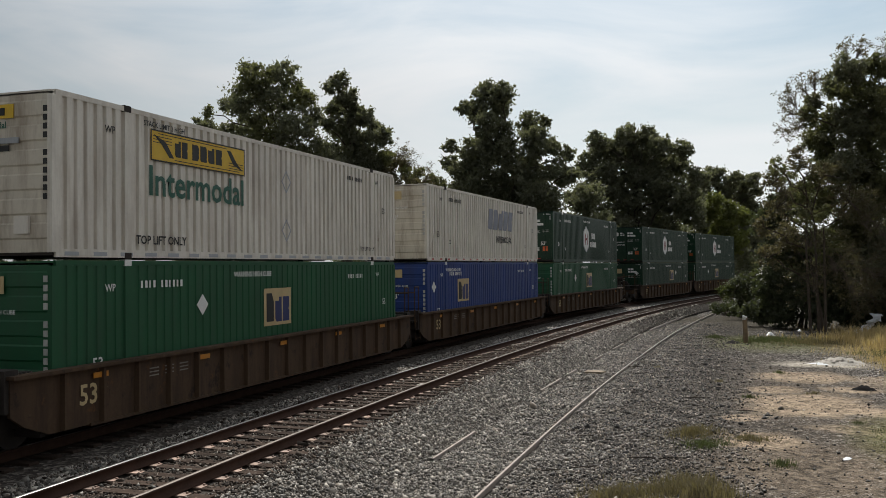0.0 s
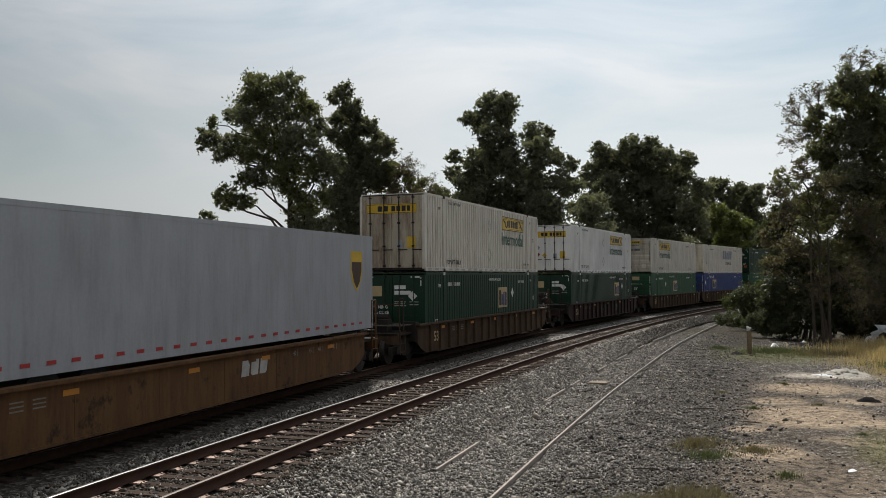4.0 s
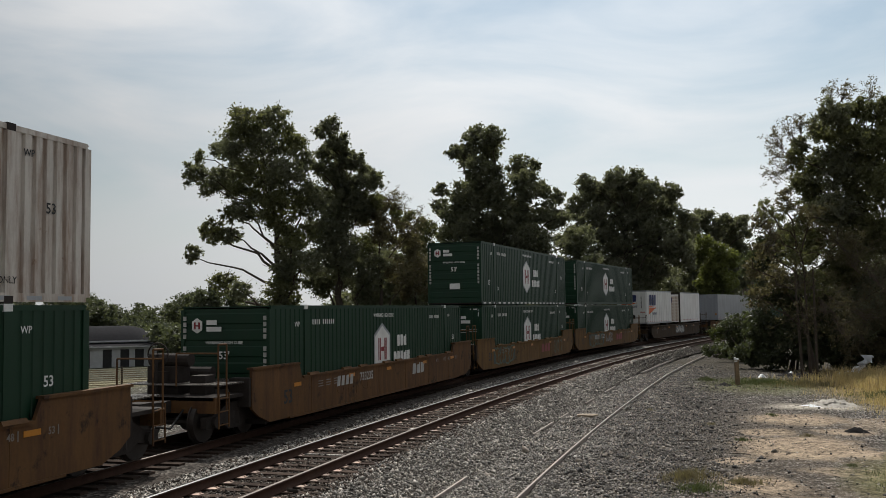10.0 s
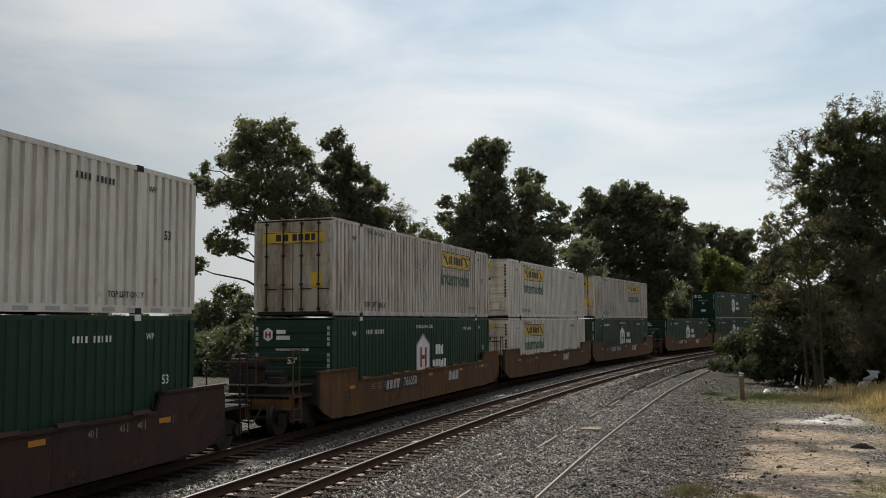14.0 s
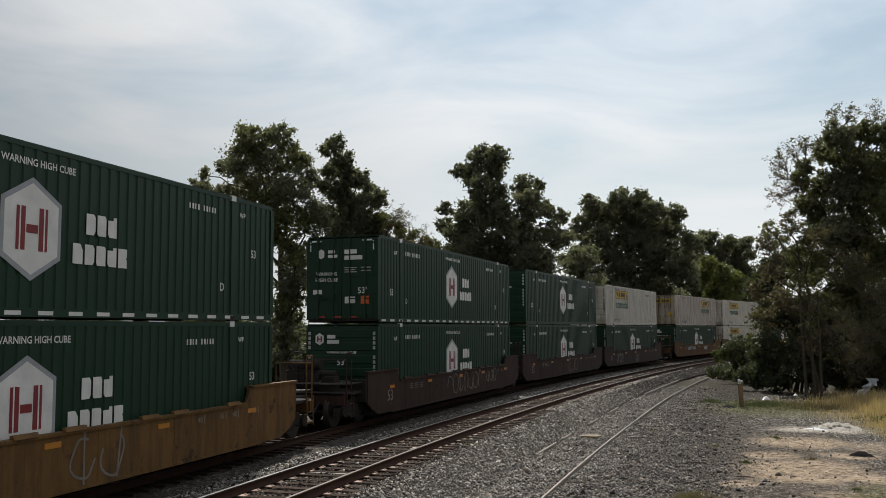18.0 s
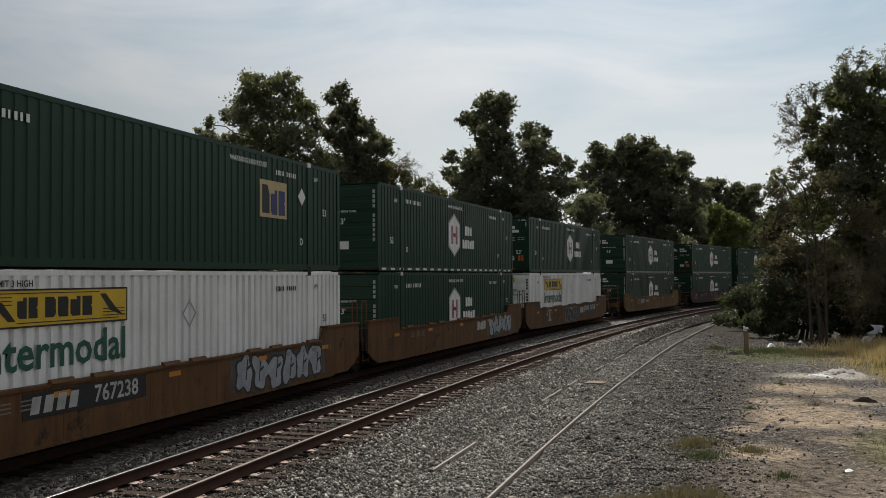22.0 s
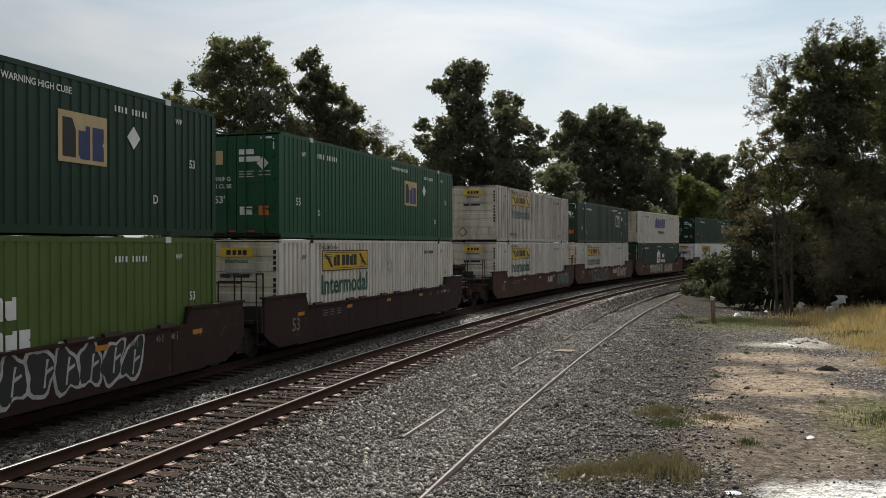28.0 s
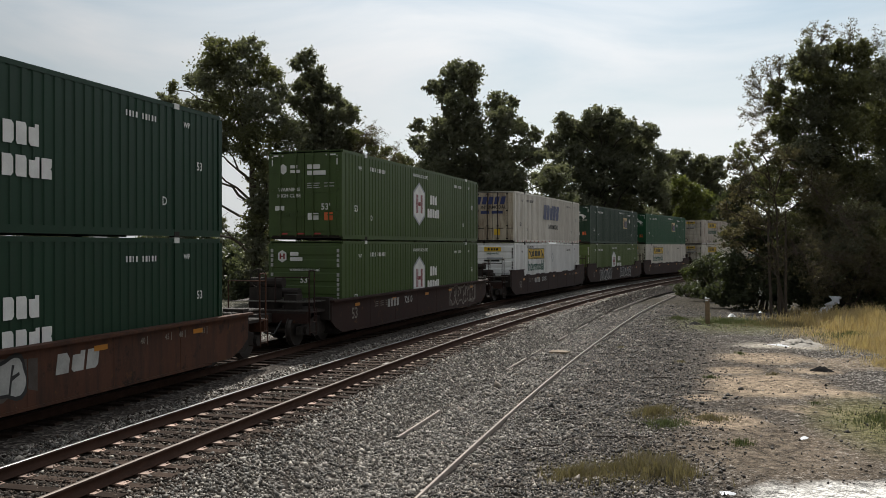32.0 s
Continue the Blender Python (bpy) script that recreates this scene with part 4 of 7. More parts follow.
    tree("tall_tree", "big leafy tree at the yard's edge with bare top twigs", (9.4, 56.8),
         [(8.1, 55.4, 14.6, 1.07), (9.6, 56.8, 15.0, 0.9), (10.5, 55.9, 14.6, 1.09), (7.6, 57.3, 14.1, 0.91), (8.9, 56.4, 13.4, 1.64), (10.2, 55.6, 12.8, 1.54), (6.4, 57.0, 13.2, 0.7), (6.0, 56.1, 12.2, 0.65),
          (7.1, 57.5, 12.1, 1.02), (8.2, 56.6, 11.5, 1.63), (10.0, 55.8, 10.8, 1.73), (6.7, 57.2, 10.8, 1.01), (12.0, 57.0, 13.4, 1.5), (12.4, 57.6, 10.6, 2.2), (9.3, 56.3, 8.9, 1.83), (7.8, 55.4, 8.9, 1.44),
          (10.4, 56.8, 7.5, 1.85), (8.6, 56.0, 6.8, 1.81), (12.6, 57.6, 7.4, 2.2), (7.2, 57.6, 9.6, 1.4), (6.6, 57.4, 7.4, 1.5), (10.2, 57.4, 5.1, 1.86), (8.0, 56.5, 5.5, 1.34), (11.5, 58.1, 3.4, 2.0), (9.0, 55.9, 3.5, 1.9)],
         LEAFM, 8, 0.28, LEAFD, size=0.12, dens=800,
         twigs=((4.8, 54.9, 13.2, 0.7), (5.7, 56.3, 14.0, 0.7), (6.3, 55.4, 14.1, 0.65), (5.0, 56.8, 12.7, 0.7), (5.4, 55.9, 11.6, 0.8), (4.7, 55.1, 11.2, 0.65), (8.1, 56.5, 15.9, 0.75), (8.8, 55.6, 15.9, 0.7), (10.4, 57.0, 15.9, 0.8), (11.8, 57.0, 15.4, 0.8)))
    scrub = tree("scrub_tree", "reddish-brown scrubby tree with several thin trunks", (6.2, 52.6),
         [(3.8, 51.4, 8.9, 0.7), (5.1, 52.7, 9.4, 0.82), (3.7, 51.9, 8.0, 0.67), (5.1, 53.2, 8.1, 1.19), (6.3, 52.4, 8.4, 1.0), (3.9, 51.6, 6.7, 0.8), (5.5, 52.9, 6.4, 1.18), (3.2, 52.1, 5.7, 0.6),
          (4.5, 53.4, 5.1, 1.01), (6.2, 52.6, 4.7, 1.18), (7.6, 52.6, 7.0, 1.2), (3.5, 52.4, 4.1, 0.8)], LEAFA, 9, 0.09, LEAFM, size=0.10, dens=560, core=0.05,
         twigs=((4.4, 51.6, 7.6, 1.2), (5.4, 52.0, 5.0, 1.7), (6.8, 51.8, 3.6, 1.5), (7.8, 51.6, 2.2, 1.4), (5.6, 51.4, 2.6, 1.3), (8.8, 52.0, 3.4, 1.9), (9.9, 52.6, 4.8, 1.9), (8.6, 52.4, 5.8, 1.7)))
    for x, y, lean in ((5.45, 51.4, -0.2), (5.85, 51.5, -0.12), (6.15, 51.3, 0.0)):
        part("trunk", MB().bar((x, y, -0.1), (x + lean * 0.5, y, 2.4), 0.085, 8, 0.07).bar((x + lean * 0.5, y, 2.4), (x + lean, y + 0.1, 5.6), 0.07, 8, 0.035).mesh("trunk", BARK), scrub)
    tree("tall_tree", "dark leafy tree at the field's edge", (13.7, 61.1),
         [(13.1, 59.9, 12.0, 2.0), (13.8, 60.3, 9.0, 2.4), (13.9, 62.0, 5.6, 2.4), (12.7, 61.0, 2.4, 2.0), (15.4, 60.0, 8.2, 2.8), (16.0, 61.0, 4.0, 2.8), (17.8, 61.0, 9.5, 2.8)],
         LEAFM, 10, 0.3, LEAFD, size=0.11, dens=900)
    tree("leafy_bush", "yellow-green bush beside the rails", (2.7, 66.6),
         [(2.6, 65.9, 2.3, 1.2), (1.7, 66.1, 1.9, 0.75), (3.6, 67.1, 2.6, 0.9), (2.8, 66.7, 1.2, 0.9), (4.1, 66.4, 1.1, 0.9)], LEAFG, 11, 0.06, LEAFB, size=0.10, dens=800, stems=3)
    tree("dark_bush", "dark tangled bush under the scrub trees", (5.4, 57.0),
         [(3.9, 57.5, 2.4, 1.5), (5.6, 57.0, 2.2, 1.6), (7.4, 57.0, 2.0, 1.6), (4.6, 58.0, 4.6, 1.6), (6.5, 58.5, 4.4, 1.9), (3.9, 58.5, 6.4, 1.3), (5.2, 58.5, 7.4, 1.5), (9.2, 58.0, 1.4, 1.5), (3.2, 58.0, 0.9, 1.1), (4.6, 56.5, 0.8, 1.1), (6.4, 56.0, 0.8, 1.1), (8.2, 56.5, 0.9, 1.2), (10.4, 58.5, 1.2, 1.5), (7.6, 58.5, 3.6, 1.7), (11.5, 57.2, 0.5, 1.2), (13.4, 58.0, 0.5, 1.3), (15.2, 58.6, 0.6, 1.3), (9.6, 56.6, 0.4, 1.0)],
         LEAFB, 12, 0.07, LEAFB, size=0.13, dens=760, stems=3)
    tree("low_brush", "low dark brush where the siding ends", (2.0, 70.0),
         [(1.3, 71.0, 0.35, 0.6), (2.1, 69.0, 0.4, 0.7), (2.9, 68.0, 0.45, 0.8), (1.9, 73.0, 0.4, 0.8), (3.3, 71.0, 0.5, 0.9), (0.9, 74.5, 0.3, 0.6), (2.4, 76.0, 0.5, 1.0), (3.8, 74.0, 0.6, 1.1), (3.4, 79.0, 0.6, 1.2), (5.0, 78.0, 0.8, 1.4)],
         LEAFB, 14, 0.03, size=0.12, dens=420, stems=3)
    tree("dry_bush", "brown half-dry bush behind the tall grass", (10.8, 55.9),
         [(9.4, 55.4, 1.3, 0.9), (10.9, 55.6, 1.9, 1.1), (12.4, 55.8, 1.6, 1.1), (8.4, 55.2, 1.1, 0.75), (11.6, 55.9, 3.2, 1.1), (9.8, 55.7, 2.9, 1.0)],
         LEAFA, 13, 0.05, size=0.085, dens=700, stems=3, twigs=((9.0, 55.0, 2.2, 1.2), (11.0, 55.0, 2.8, 1.4), (12.6, 55.2, 2.4, 1.3)))
    # woods that nobody could count, low behind the train and far off
    rng = np.random.default_rng(21)
    lob = []
    for s in np.arange(68, 250, 3.4):
        p = along(np.array([s]), np.array([-11.0 - 8 * rng.random()]), 0.0)[0]
        for h in (2.0, 5.0, 7.2):
            lob.append((p[0] + rng.normal() * 1.2, p[1] + rng.normal(), h + rng.normal() * 0.8 + 0.01 * max(0, s - 60), 2.6 * rng.uniform(0.8, 1.2)))
    tagged(new("woodland_edge", leaf_cloud("woodland_edge", lob, LEAFD, rng, 0.34, 80)), "dark undergrowth along the outside of the curve", "woods", kind="stuff")
    lob = []
    for k in range(46):
        t = k / 45
        for h in (0.2, 2.2):
            lob.append((-64 + 36 * t + rng.normal() * 0.8, 99 - 36 * t + rng.normal(), h + rng.normal() * 0.4 - 1.6 * (1 - t), 1.9 * rng.uniform(0.8, 1.2)))
    tagged(new("hedge_row", leaf_cloud("hedge_row", lob, LEAFW, rng, 0.24, 150, low=-3.0)), "dark overgrown hedge beyond the train", "hedge", kind="stuff")
    lob = []
    for k in range(120):
        x = -190 + 150 * k / 120
        y = 150 + 14 * math.sin(k * 0.7) + 0.22 * (x + 100)
        h = 1.5 + 2.3 * math.sin(k * 0.37) + 1.4 * math.sin(k * 0.93 + 1)
        lob += [(x, y, h + 1.0, 3.2), (x + 1, y - 1, -0.5, 3.4)]
    lob2 = [(l[0], l[1], l[2], l[3] * rng.uniform(0.8, 1.25)) for l in lob]
    tagged(new("distant_woods", leaf_cloud("distant_woods", lob2, LEAFW, rng, 0.32, 95)), "distant line of leafy trees behind the sheds", "woods", kind="stuff")
    lob = []
    for s in np.arange(150, 420, 6.0):
        p = along(np.array([s]), np.array([14.0 + 6 * rng.random()]), 0.0)[0]
        for h in (2.5, 6.0, 9.0):
            lob.append((p[0] + rng.normal() * 2, p[1] + rng.normal() * 2, h, 3.6))
    for k in range(16):
        lob += [(18 + 2.6 * k, 64 + 3 * math.sin(k), h, 2.8) for h in (1.8, 5.0, 8.5)]
    tagged(new("woodland_inside", leaf_cloud("woodland_inside", lob, LEAFD, rng, 0.5, 40)), "woods on the inside of the curve", "woods", kind="stuff")


# ---------------------------------------------------------------- buildings and small things
SIDING = mat("white_clapboard", (0.55, 0.56, 0.57), 0.7, var=0.12, scale=2, fine=20, bump=0.1)
ROOFG = mat("grey_shingle_roof", (0.022, 0.022, 0.025), 0.95, spec=0.05, var=0.25, scale=3, fine=30, bump=0.4)
ROOFM = mat("pale_metal_roof", (0.42, 0.41, 0.40), 0.45, 0.3, var=0.15, scale=2, bump=0.1)
DARKIN = mat("dark_doorway", (0.02, 0.02, 0.022), 0.7, bump=0)
WOOD = mat("weathered_post_wood", (0.22, 0.155, 0.095), 0.85, var=0.35, scale=7, fine=60, bump=0.4)
TARP = mat("white_plastic_sheet", (0.70, 0.72, 0.75), 0.35, var=0.08, scale=6, bump=0.3)
CHALK = mat("pale_rubble", (0.36, 0.335, 0.295), 0.85, var=0.3, scale=6, bump=0.5)
JUNK = mat("black_scrap", (0.015, 0.014, 0.014), 0.9, bump=0.3, spec=0.05)
SLAB = mat("brown_slab", (0.23, 0.18, 0.125), 0.85, var=0.3, scale=6, bump=0.4)


def build_shed():
    """Long low shed: rounded roof hipped down at one end, a lean-to with dark doorways along its front."""
    ob = thing("storage_shed", "long white shed with rounded dark grey roof and dark doorways", "building")
    L, A = 26.0, 13.0
    part("wall", MB().box(-L, -0.9, 1.5, 9.5, 0, 3.1).mesh("wall", SIDING), ob)
    rows = []
    for x, k in ((-L - 0.3, 1.0), (-3.2, 1.0), (-2.2, 0.93), (-1.3, 0.76), (-0.8, 0.5), (-0.55, 0.02)):
        rows.append([(x, 1.1 + 8.8 * j / 12, 3.0 + 1.62 * k * math.sin(math.pi * j / 12) ** 0.75) for j in range(13)])
    v = np.array(rows).reshape(-1, 3)
    q = np.arange(len(v)).reshape(len(rows), 13)
    f = np.stack([q[:-1, :-1], q[:-1, 1:], q[1:, 1:], q[1:, :-1]], -1).reshape(-1, 4)
    part("roof", raw_mesh("roof", v, f, ROOFG, True), ob, "rounded dark shingle roof")
    part("fascia", MB().box(-L - 0.3, -0.5, 1.04, 1.12, 2.90, 3.06).mesh("fascia", SIDING), ob)
    part("lean_to", MB().box(-A, 0.1, 0, 1.5, 0, 2.45).mesh("lean_to", SIDING), ob)
    part("lean_to_roof", MB().prism([(-0.5, 2.38), (1.5, 2.72), (1.5, 2.80), (-0.5, 2.46)], 0, -A - 0.4, 0.5).mesh("lean_to_roof", ROOFG), ob)
    part("fascia", MB().box(-A - 0.4, 0.5, -0.56, -0.5, 2.34, 2.47).mesh("fascia", SIDING), ob)
    board = MB().box(-A, 0.1, -0.018, 0, 0, 0.02).mesh("clapboard", SIDING)
    for k in range(14):
        part("clapboard", board, ob, at=(0, 0, 0.15 + 0.16 * k))
    # flat panels on the wall; the unlit inside of each doorway is their colour
    dm = MB().box(-0.46, 0.46, -0.05, 0.02, 0, 2.0).mesh("door", DARKIN)
    jm = MB().box(-0.58, -0.46, -0.09, 0, 0, 2.1).box(0.46, 0.58, -0.09, 0, 0, 2.1).box(-0.58, 0.58, -0.09, 0, 2.0, 2.12).mesh("door_frame", SIDING)
    for x in (-1.7, -3.2, -5.0, -7.2, -12.4):
        d = part("door", dm, ob, "open dark doorway", at=(x, 0, 0.12))
        part("door_frame", jm, d, at=(0, 0, 0))
    part("door", MB().box(-15.6, -14.4, 1.42, 1.5, 0.1, 2.3).mesh("door", SIDING), ob, "white painted door")
    ob.matrix_world = pose(-57.0, 89.0, -2.1, 0, 0, 34)


def build_house():
    ob = thing("small_house", "white clapboard house with pale ribbed metal roof", "building")
    part("wall", MB().box(-9, 0, 0, 7, 0, 3.0).mesh("wall", SIDING), ob)
    # hipped roof: front, back and end slopes
    a, b, c, d, e, g = (-9.4, -0.5, 3.0), (0.4, -0.5, 3.0), (0.4, 7.5, 3.0), (-9.4, 7.5, 3.0), (-7.6, 3.5, 4.85), (-1.2, 3.5, 4.85)
    roof = MB()
    roof.v, roof.f = [a, b, c, d, e, g], [(0, 1, 5, 4), (1, 2, 5), (2, 3, 4, 5), (3, 0, 4), (0, 3, 2, 1)]
    part("roof", roof.mesh("roof", ROOFM), ob, "ribbed pale metal roof")
    for k in range(20):
        x = -9.2 + 0.48 * k
        t = min(1.0, (x + 9.4) / 1.8, (0.4 - x) / 1.6)
        part("roof_rib", MB().prism([(-0.5, 3.0), (-0.5 + 4 * t, 3.0 + 1.85 * t), (-0.5 + 4 * t, 3.05 + 1.85 * t), (-0.5, 3.05)], 0, x - 0.02, x + 0.02).mesh("roof_rib", ROOFM), ob)
    bm = MB().box(-9, 0, -0.025, 0, 0, 0.02).mesh("clapboard", SIDING)
    for k in range(18):
        part("clapboard", bm, ob, at=(0, 0, 0.15 + 0.16 * k))
    part("corner_board", MB().box(-0.1, 0.03, -0.04, 0.1, 0, 2.95).mesh("corner_board", SIDING), ob)
    ob.matrix_world = pose(-42.2, 50.4, -0.75, 0, 0, 41)
    # low fence of many level rails behind the tracks
    fe = thing("rail_fence", "low fence of thin level rails on dark posts", "fence")
    rm = MB().box(-4.2, 4.2, -0.015, 0.015, 0, 0.035).mesh("fence_rail", WOOD)
    pm = MB().box(-0.05, 0.05, -0.05, 0.05, 0, 1.25).mesh("fence_post", BARK)
    for k in range(9):
        part("fence_rail", rm, fe, at=(0, -0.06, 0.12 + 0.12 * k))
    for k in range(5):
        part("fence_post", pm, fe, at=(-4.0 + 2.0 * k, 0, 0))
    fe.matrix_world = pose(-32.9, 44.3, -0.5, 0, 0, 38)
    tree("leafy_bush", "green leafy bush beside the low fence", (-32.6, 39.0),
         [(-32.8, 38.9, 0.5, 0.55), (-32.3, 39.1, 0.3, 0.45), (-33.2, 38.8, 0.2, 0.4)], LEAFY, 41, 0.04, size=0.06, dens=1500, stems=2)


def build_small():
    # wooden marker post
    ob = thing("wooden_post", "short weathered wooden post with split pale top", "post")
    mb = MB().prism([(-0.085, -0.08), (0.085, -0.085), (0.09, 0.08), (-0.08, 0.085)], 2, -0.1, 1.16)
    part("shaft", mb.mesh("shaft", WOOD), ob)
    part("split_top", MB().box(-0.09, -0.02, -0.06, 0.07, 1.16, 1.27).box(0.01, 0.10, -0.07, 0.05, 1.16, 1.22).box(-0.14, 0.02, -0.1, -0.05, 1.08, 1.13).mesh("split_top", TARP), ob, "pale splintered top")
    ob.matrix_world = pose(1.95, 45.9, 0, 1, -2, 20)

    def heap(name, label, cat, x, y, rx, ry, h, material, seed, n=14):
        rng = np.random.default_rng(seed)
        gx, gy = np.meshgrid(np.linspace(-1, 1, n), np.linspace(-1, 1, n))
        r = np.hypot(gx, gy)
        z = h * np.clip(1 - r, 0, 1) ** 0.8 * (0.6 + 0.55 * rng.random(gx.shape)) - 0.03
        v = np.stack([gx * rx + rng.normal(size=gx.shape) * rx * 0.05, gy * ry + rng.normal(size=gx.shape) * ry * 0.05, z], -1).reshape(-1, 3)
        i = np.arange(n * n).reshape(n, n)
        f = np.stack([i[:-1, :-1], i[:-1, 1:], i[1:, 1:], i[1:, :-1]], -1).reshape(-1, 4)
        o = tagged(new(name, raw_mesh(name, v, f, material)), label, cat)
        o.location = (x, y, 0)

    heap("rubble_mound", "low mound of pale broken rubble", "rubble", 4.9, 36.8, 0.85, 1.0, 0.26, CHALK, 1, 20)
    heap("plastic_sheet", "crumpled white plastic sheet on rubble", "sheet", 4.1, 36.2, 0.45, 0.5, 0.08, TARP, 2)
    heap("scrap_heap", "flat piece of black scrap on the dirt", "scrap", 4.5, 29.1, 0.34, 0.22, 0.16, JUNK, 3, 10)
    heap("scrap_heap", "black scrap lying beside the wooden post", "scrap", 1.35, 45.2, 0.35, 0.5, 0.2, JUNK, 4, 10)
    heap("dark_debris", "dark debris on the grass before the bushes", "debris", 5.4, 52.0, 1.3, 1.2, 0.2, JUNK, 5, 14)
    heap("paper_scrap", "scrap of pale litter on the dirt", "litter", 2.6, 18.7, 0.10, 0.14, 0.05, TARP, 6, 6)
    heap("paper_scrap", "scrap of pale litter on the dirt", "litter", 0.9, 14.2, 0.12, 0.12, 0.05, TARP, 7, 6)
    heap("paper_scrap", "scrap of white litter by the bushes", "litter", 3.4, 51.0, 0.2, 0.2, 0.28, TARP, 8, 7)
    heap("paper_scrap", "scrap of white litter by the bushes", "litter", 5.0, 52.5, 0.22, 0.2, 0.22, TARP, 9, 7)
    # crumpled white tarpaulin in the tall grass
    rng = np.random.default_rng(4)
    n = 16
    gx, gy = np.meshgrid(np.linspace(-1, 1, n), np.linspace(-1, 1, 8))
    z = 0.25 + 0.85 * np.clip((gx + 0.3), 0, 1) ** 1.2 + 0.28 * rng.random(gx.shape) - 0.30 * np.abs(gy)
    v = np.stack([gx * 0.85 + 0.1 * rng.normal(size=gx.shape), gy * 0.7 + 0.1 * rng.normal(size=gx.shape), z], -1).reshape(-1, 3)
    i = np.arange(n * 8).reshape(8, n)
    f = np.stack([i[:-1, :-1], i[:-1, 1:], i[1:, 1:], i[1:, :-1]], -1).reshape(-1, 4)
    o = tagged(new("tarpaulin", raw_mesh("tarpaulin", v, f, TARP)), "crumpled white tarpaulin propped up in tall grass", "tarpaulin")
    o.location = (8.2, 53.0, -0.28)
    # loose flat stone slab by the siding, plank between the rails
    o = tagged(new("flat_slab", MB().prism([(-0.33, -0.22), (0.22, -0.28), (0.36, 0.1), (0.05, 0.3), (-0.3, 0.2)], 2, -0.02, 0.07).mesh("flat_slab", SLAB)), "flat brown stone slab lying in gravel", "slab")
    o.location = (-3.55, 31.4, 0.02)
    o = tagged(new("pale_board", MB().box(-0.75, 0.75, -0.07, 0.07, 0, 0.05).mesh("pale_board", mat("bleached_board", (0.5, 0.46, 0.42), 0.8, bump=0.3))), "bleached board lying across the ties", "board")
    o.matrix_world = pose(-7.95, 19.15, RAIL_Z - 0.19, 0, 0, -4)
    o = tagged(new("pale_board", MB().box(-0.25, 0.25, -0.16, 0.16, 0, 0.05).mesh("pale_board", MATS["bleached_board"])), "short pale board on a tie end", "board")
    o.matrix_world = pose(-7.15, 23.7, RAIL_Z - 0.18, 0, 0, 8)
    rnd = random.Random(8)
    for k in range(14):
        ln, y = rnd.uniform(0.15, 0.42), 13.5 + 32 * rnd.random() ** 1.3
        mb = MB().bar((-ln, 0, 0.02), (0, rnd.uniform(-0.06, 0.06), 0.03), 0.010, 5, 0.013).bar((0, 0, 0.03), (ln, rnd.uniform(-0.1, 0.1), 0.022), 0.013, 5, 0.006)
        o = tagged(new("dark_stick", mb.mesh("dark_stick", BARK)), "dark broken stick lying in gravel", "stick", "sticks in the gravel")
        o.matrix_world = pose(rnd.uniform(-3.0, 1.2) + 0.03 * (y - 14), y, 0, 0, 0, rnd.uniform(-35, 35))


build_ground()
build_bed()
build_tracks()
build_siding()
build_trees()
build_shed()
build_house()
build_small()


# ---------------------------------------------------------------- the freight train
CL, CW, CH = 16.15, 2.591, 2.896      # a 53-foot box: length, width, height
HX, HY = CW / 2, CL / 2


def side_panel_mb(depth=0.055):
    """Corrugated wall between the posts, outer face towards +x."""
    mb = MB()
    prof = []
    for a, b in ((-HY + 0.12, -6.14), (-5.98, 5.98), (6.14, HY - 0.12)):
        n = max(2, round((b - a) / 0.275))
        w = (b - a) / n
        for k in range(n):
            y = a + k * w
            prof += [(y, 0.0), (y + w * 0.56, 0.0), (y + w * 0.62, -depth), (y + w * 0.93, -depth)]
        prof.append((b, 0.0))
    i = len(mb.v)
    for y, x in prof:
        mb.v += [(HX - 0.008 + x, y, 0.15), (HX - 0.008 + x, y, CH - 0.09)]
    for k in range(len(prof) - 1):
        j = i + 2 * k
        mb.f.append((j, j + 2, j + 3, j + 1))
    return mb


def ribs_mb(step=0.30, proud=0.02):
    """A nose wall with shallow level ribs, facing -y."""
    o, z = [(-HY + 0.06, 0.1), (-HY + 0.03, 0.1)], 0.32
    while z < CH - 0.45:
        o += [(-HY + 0.03, z), (-HY + 0.03 - proud, z + 0.03), (-HY + 0.03 - proud, z + step * 0.62), (-HY + 0.03, z + step * 0.62 + 0.03)]
        z += step
    return MB().prism(o + [(-HY + 0.03, CH - 0.08), (-HY + 0.06, CH - 0.08)], 0, -HX + 0.1, HX - 0.1)


def door_mb(side):
    x0, x1 = (0.012, HX - 0.09) if side > 0 else (-HX + 0.09, -0.012)
    mb = MB().box(x0, x1, -HY - 0.005, -HY + 0.04, 0.14, CH - 0.10)
    for k in range(4):
        z = 0.28 + 0.62 * k
        mb.box(x0 + 0.09, x1 - 0.09, -HY - 0.022, -HY - 0.005, z, z + 0.42)
    for z in (0.35, 0.95, 1.6, 2.2, 2.6):
        e = x1 if side > 0 else x0
        mb.box(min(e, e - side * 0.14), max(e, e - side * 0.14), -HY - 0.04, -HY, z, z + 0.06)
    return mb


def rod_mb(x):
    mb = MB().bar((x, -HY - 0.05, 0.10), (x, -HY - 0.05, CH - 0.06), 0.02, 6)
    for z in (0.18, 0.9, 1.75, CH - 0.2):
        mb.box(x - 0.05, x + 0.05, -HY - 0.07, -HY - 0.01, z, z + 0.06)
    return mb.box(x - 0.03, x + 0.34, -HY - 0.075, -HY - 0.045, 0.78, 0.815)


def rect(y0, y1, z0, z1, slant=0.0):
    return [(y0, z0), (y1, z0), (y1 + slant, z1), (y0 + slant, z1)]


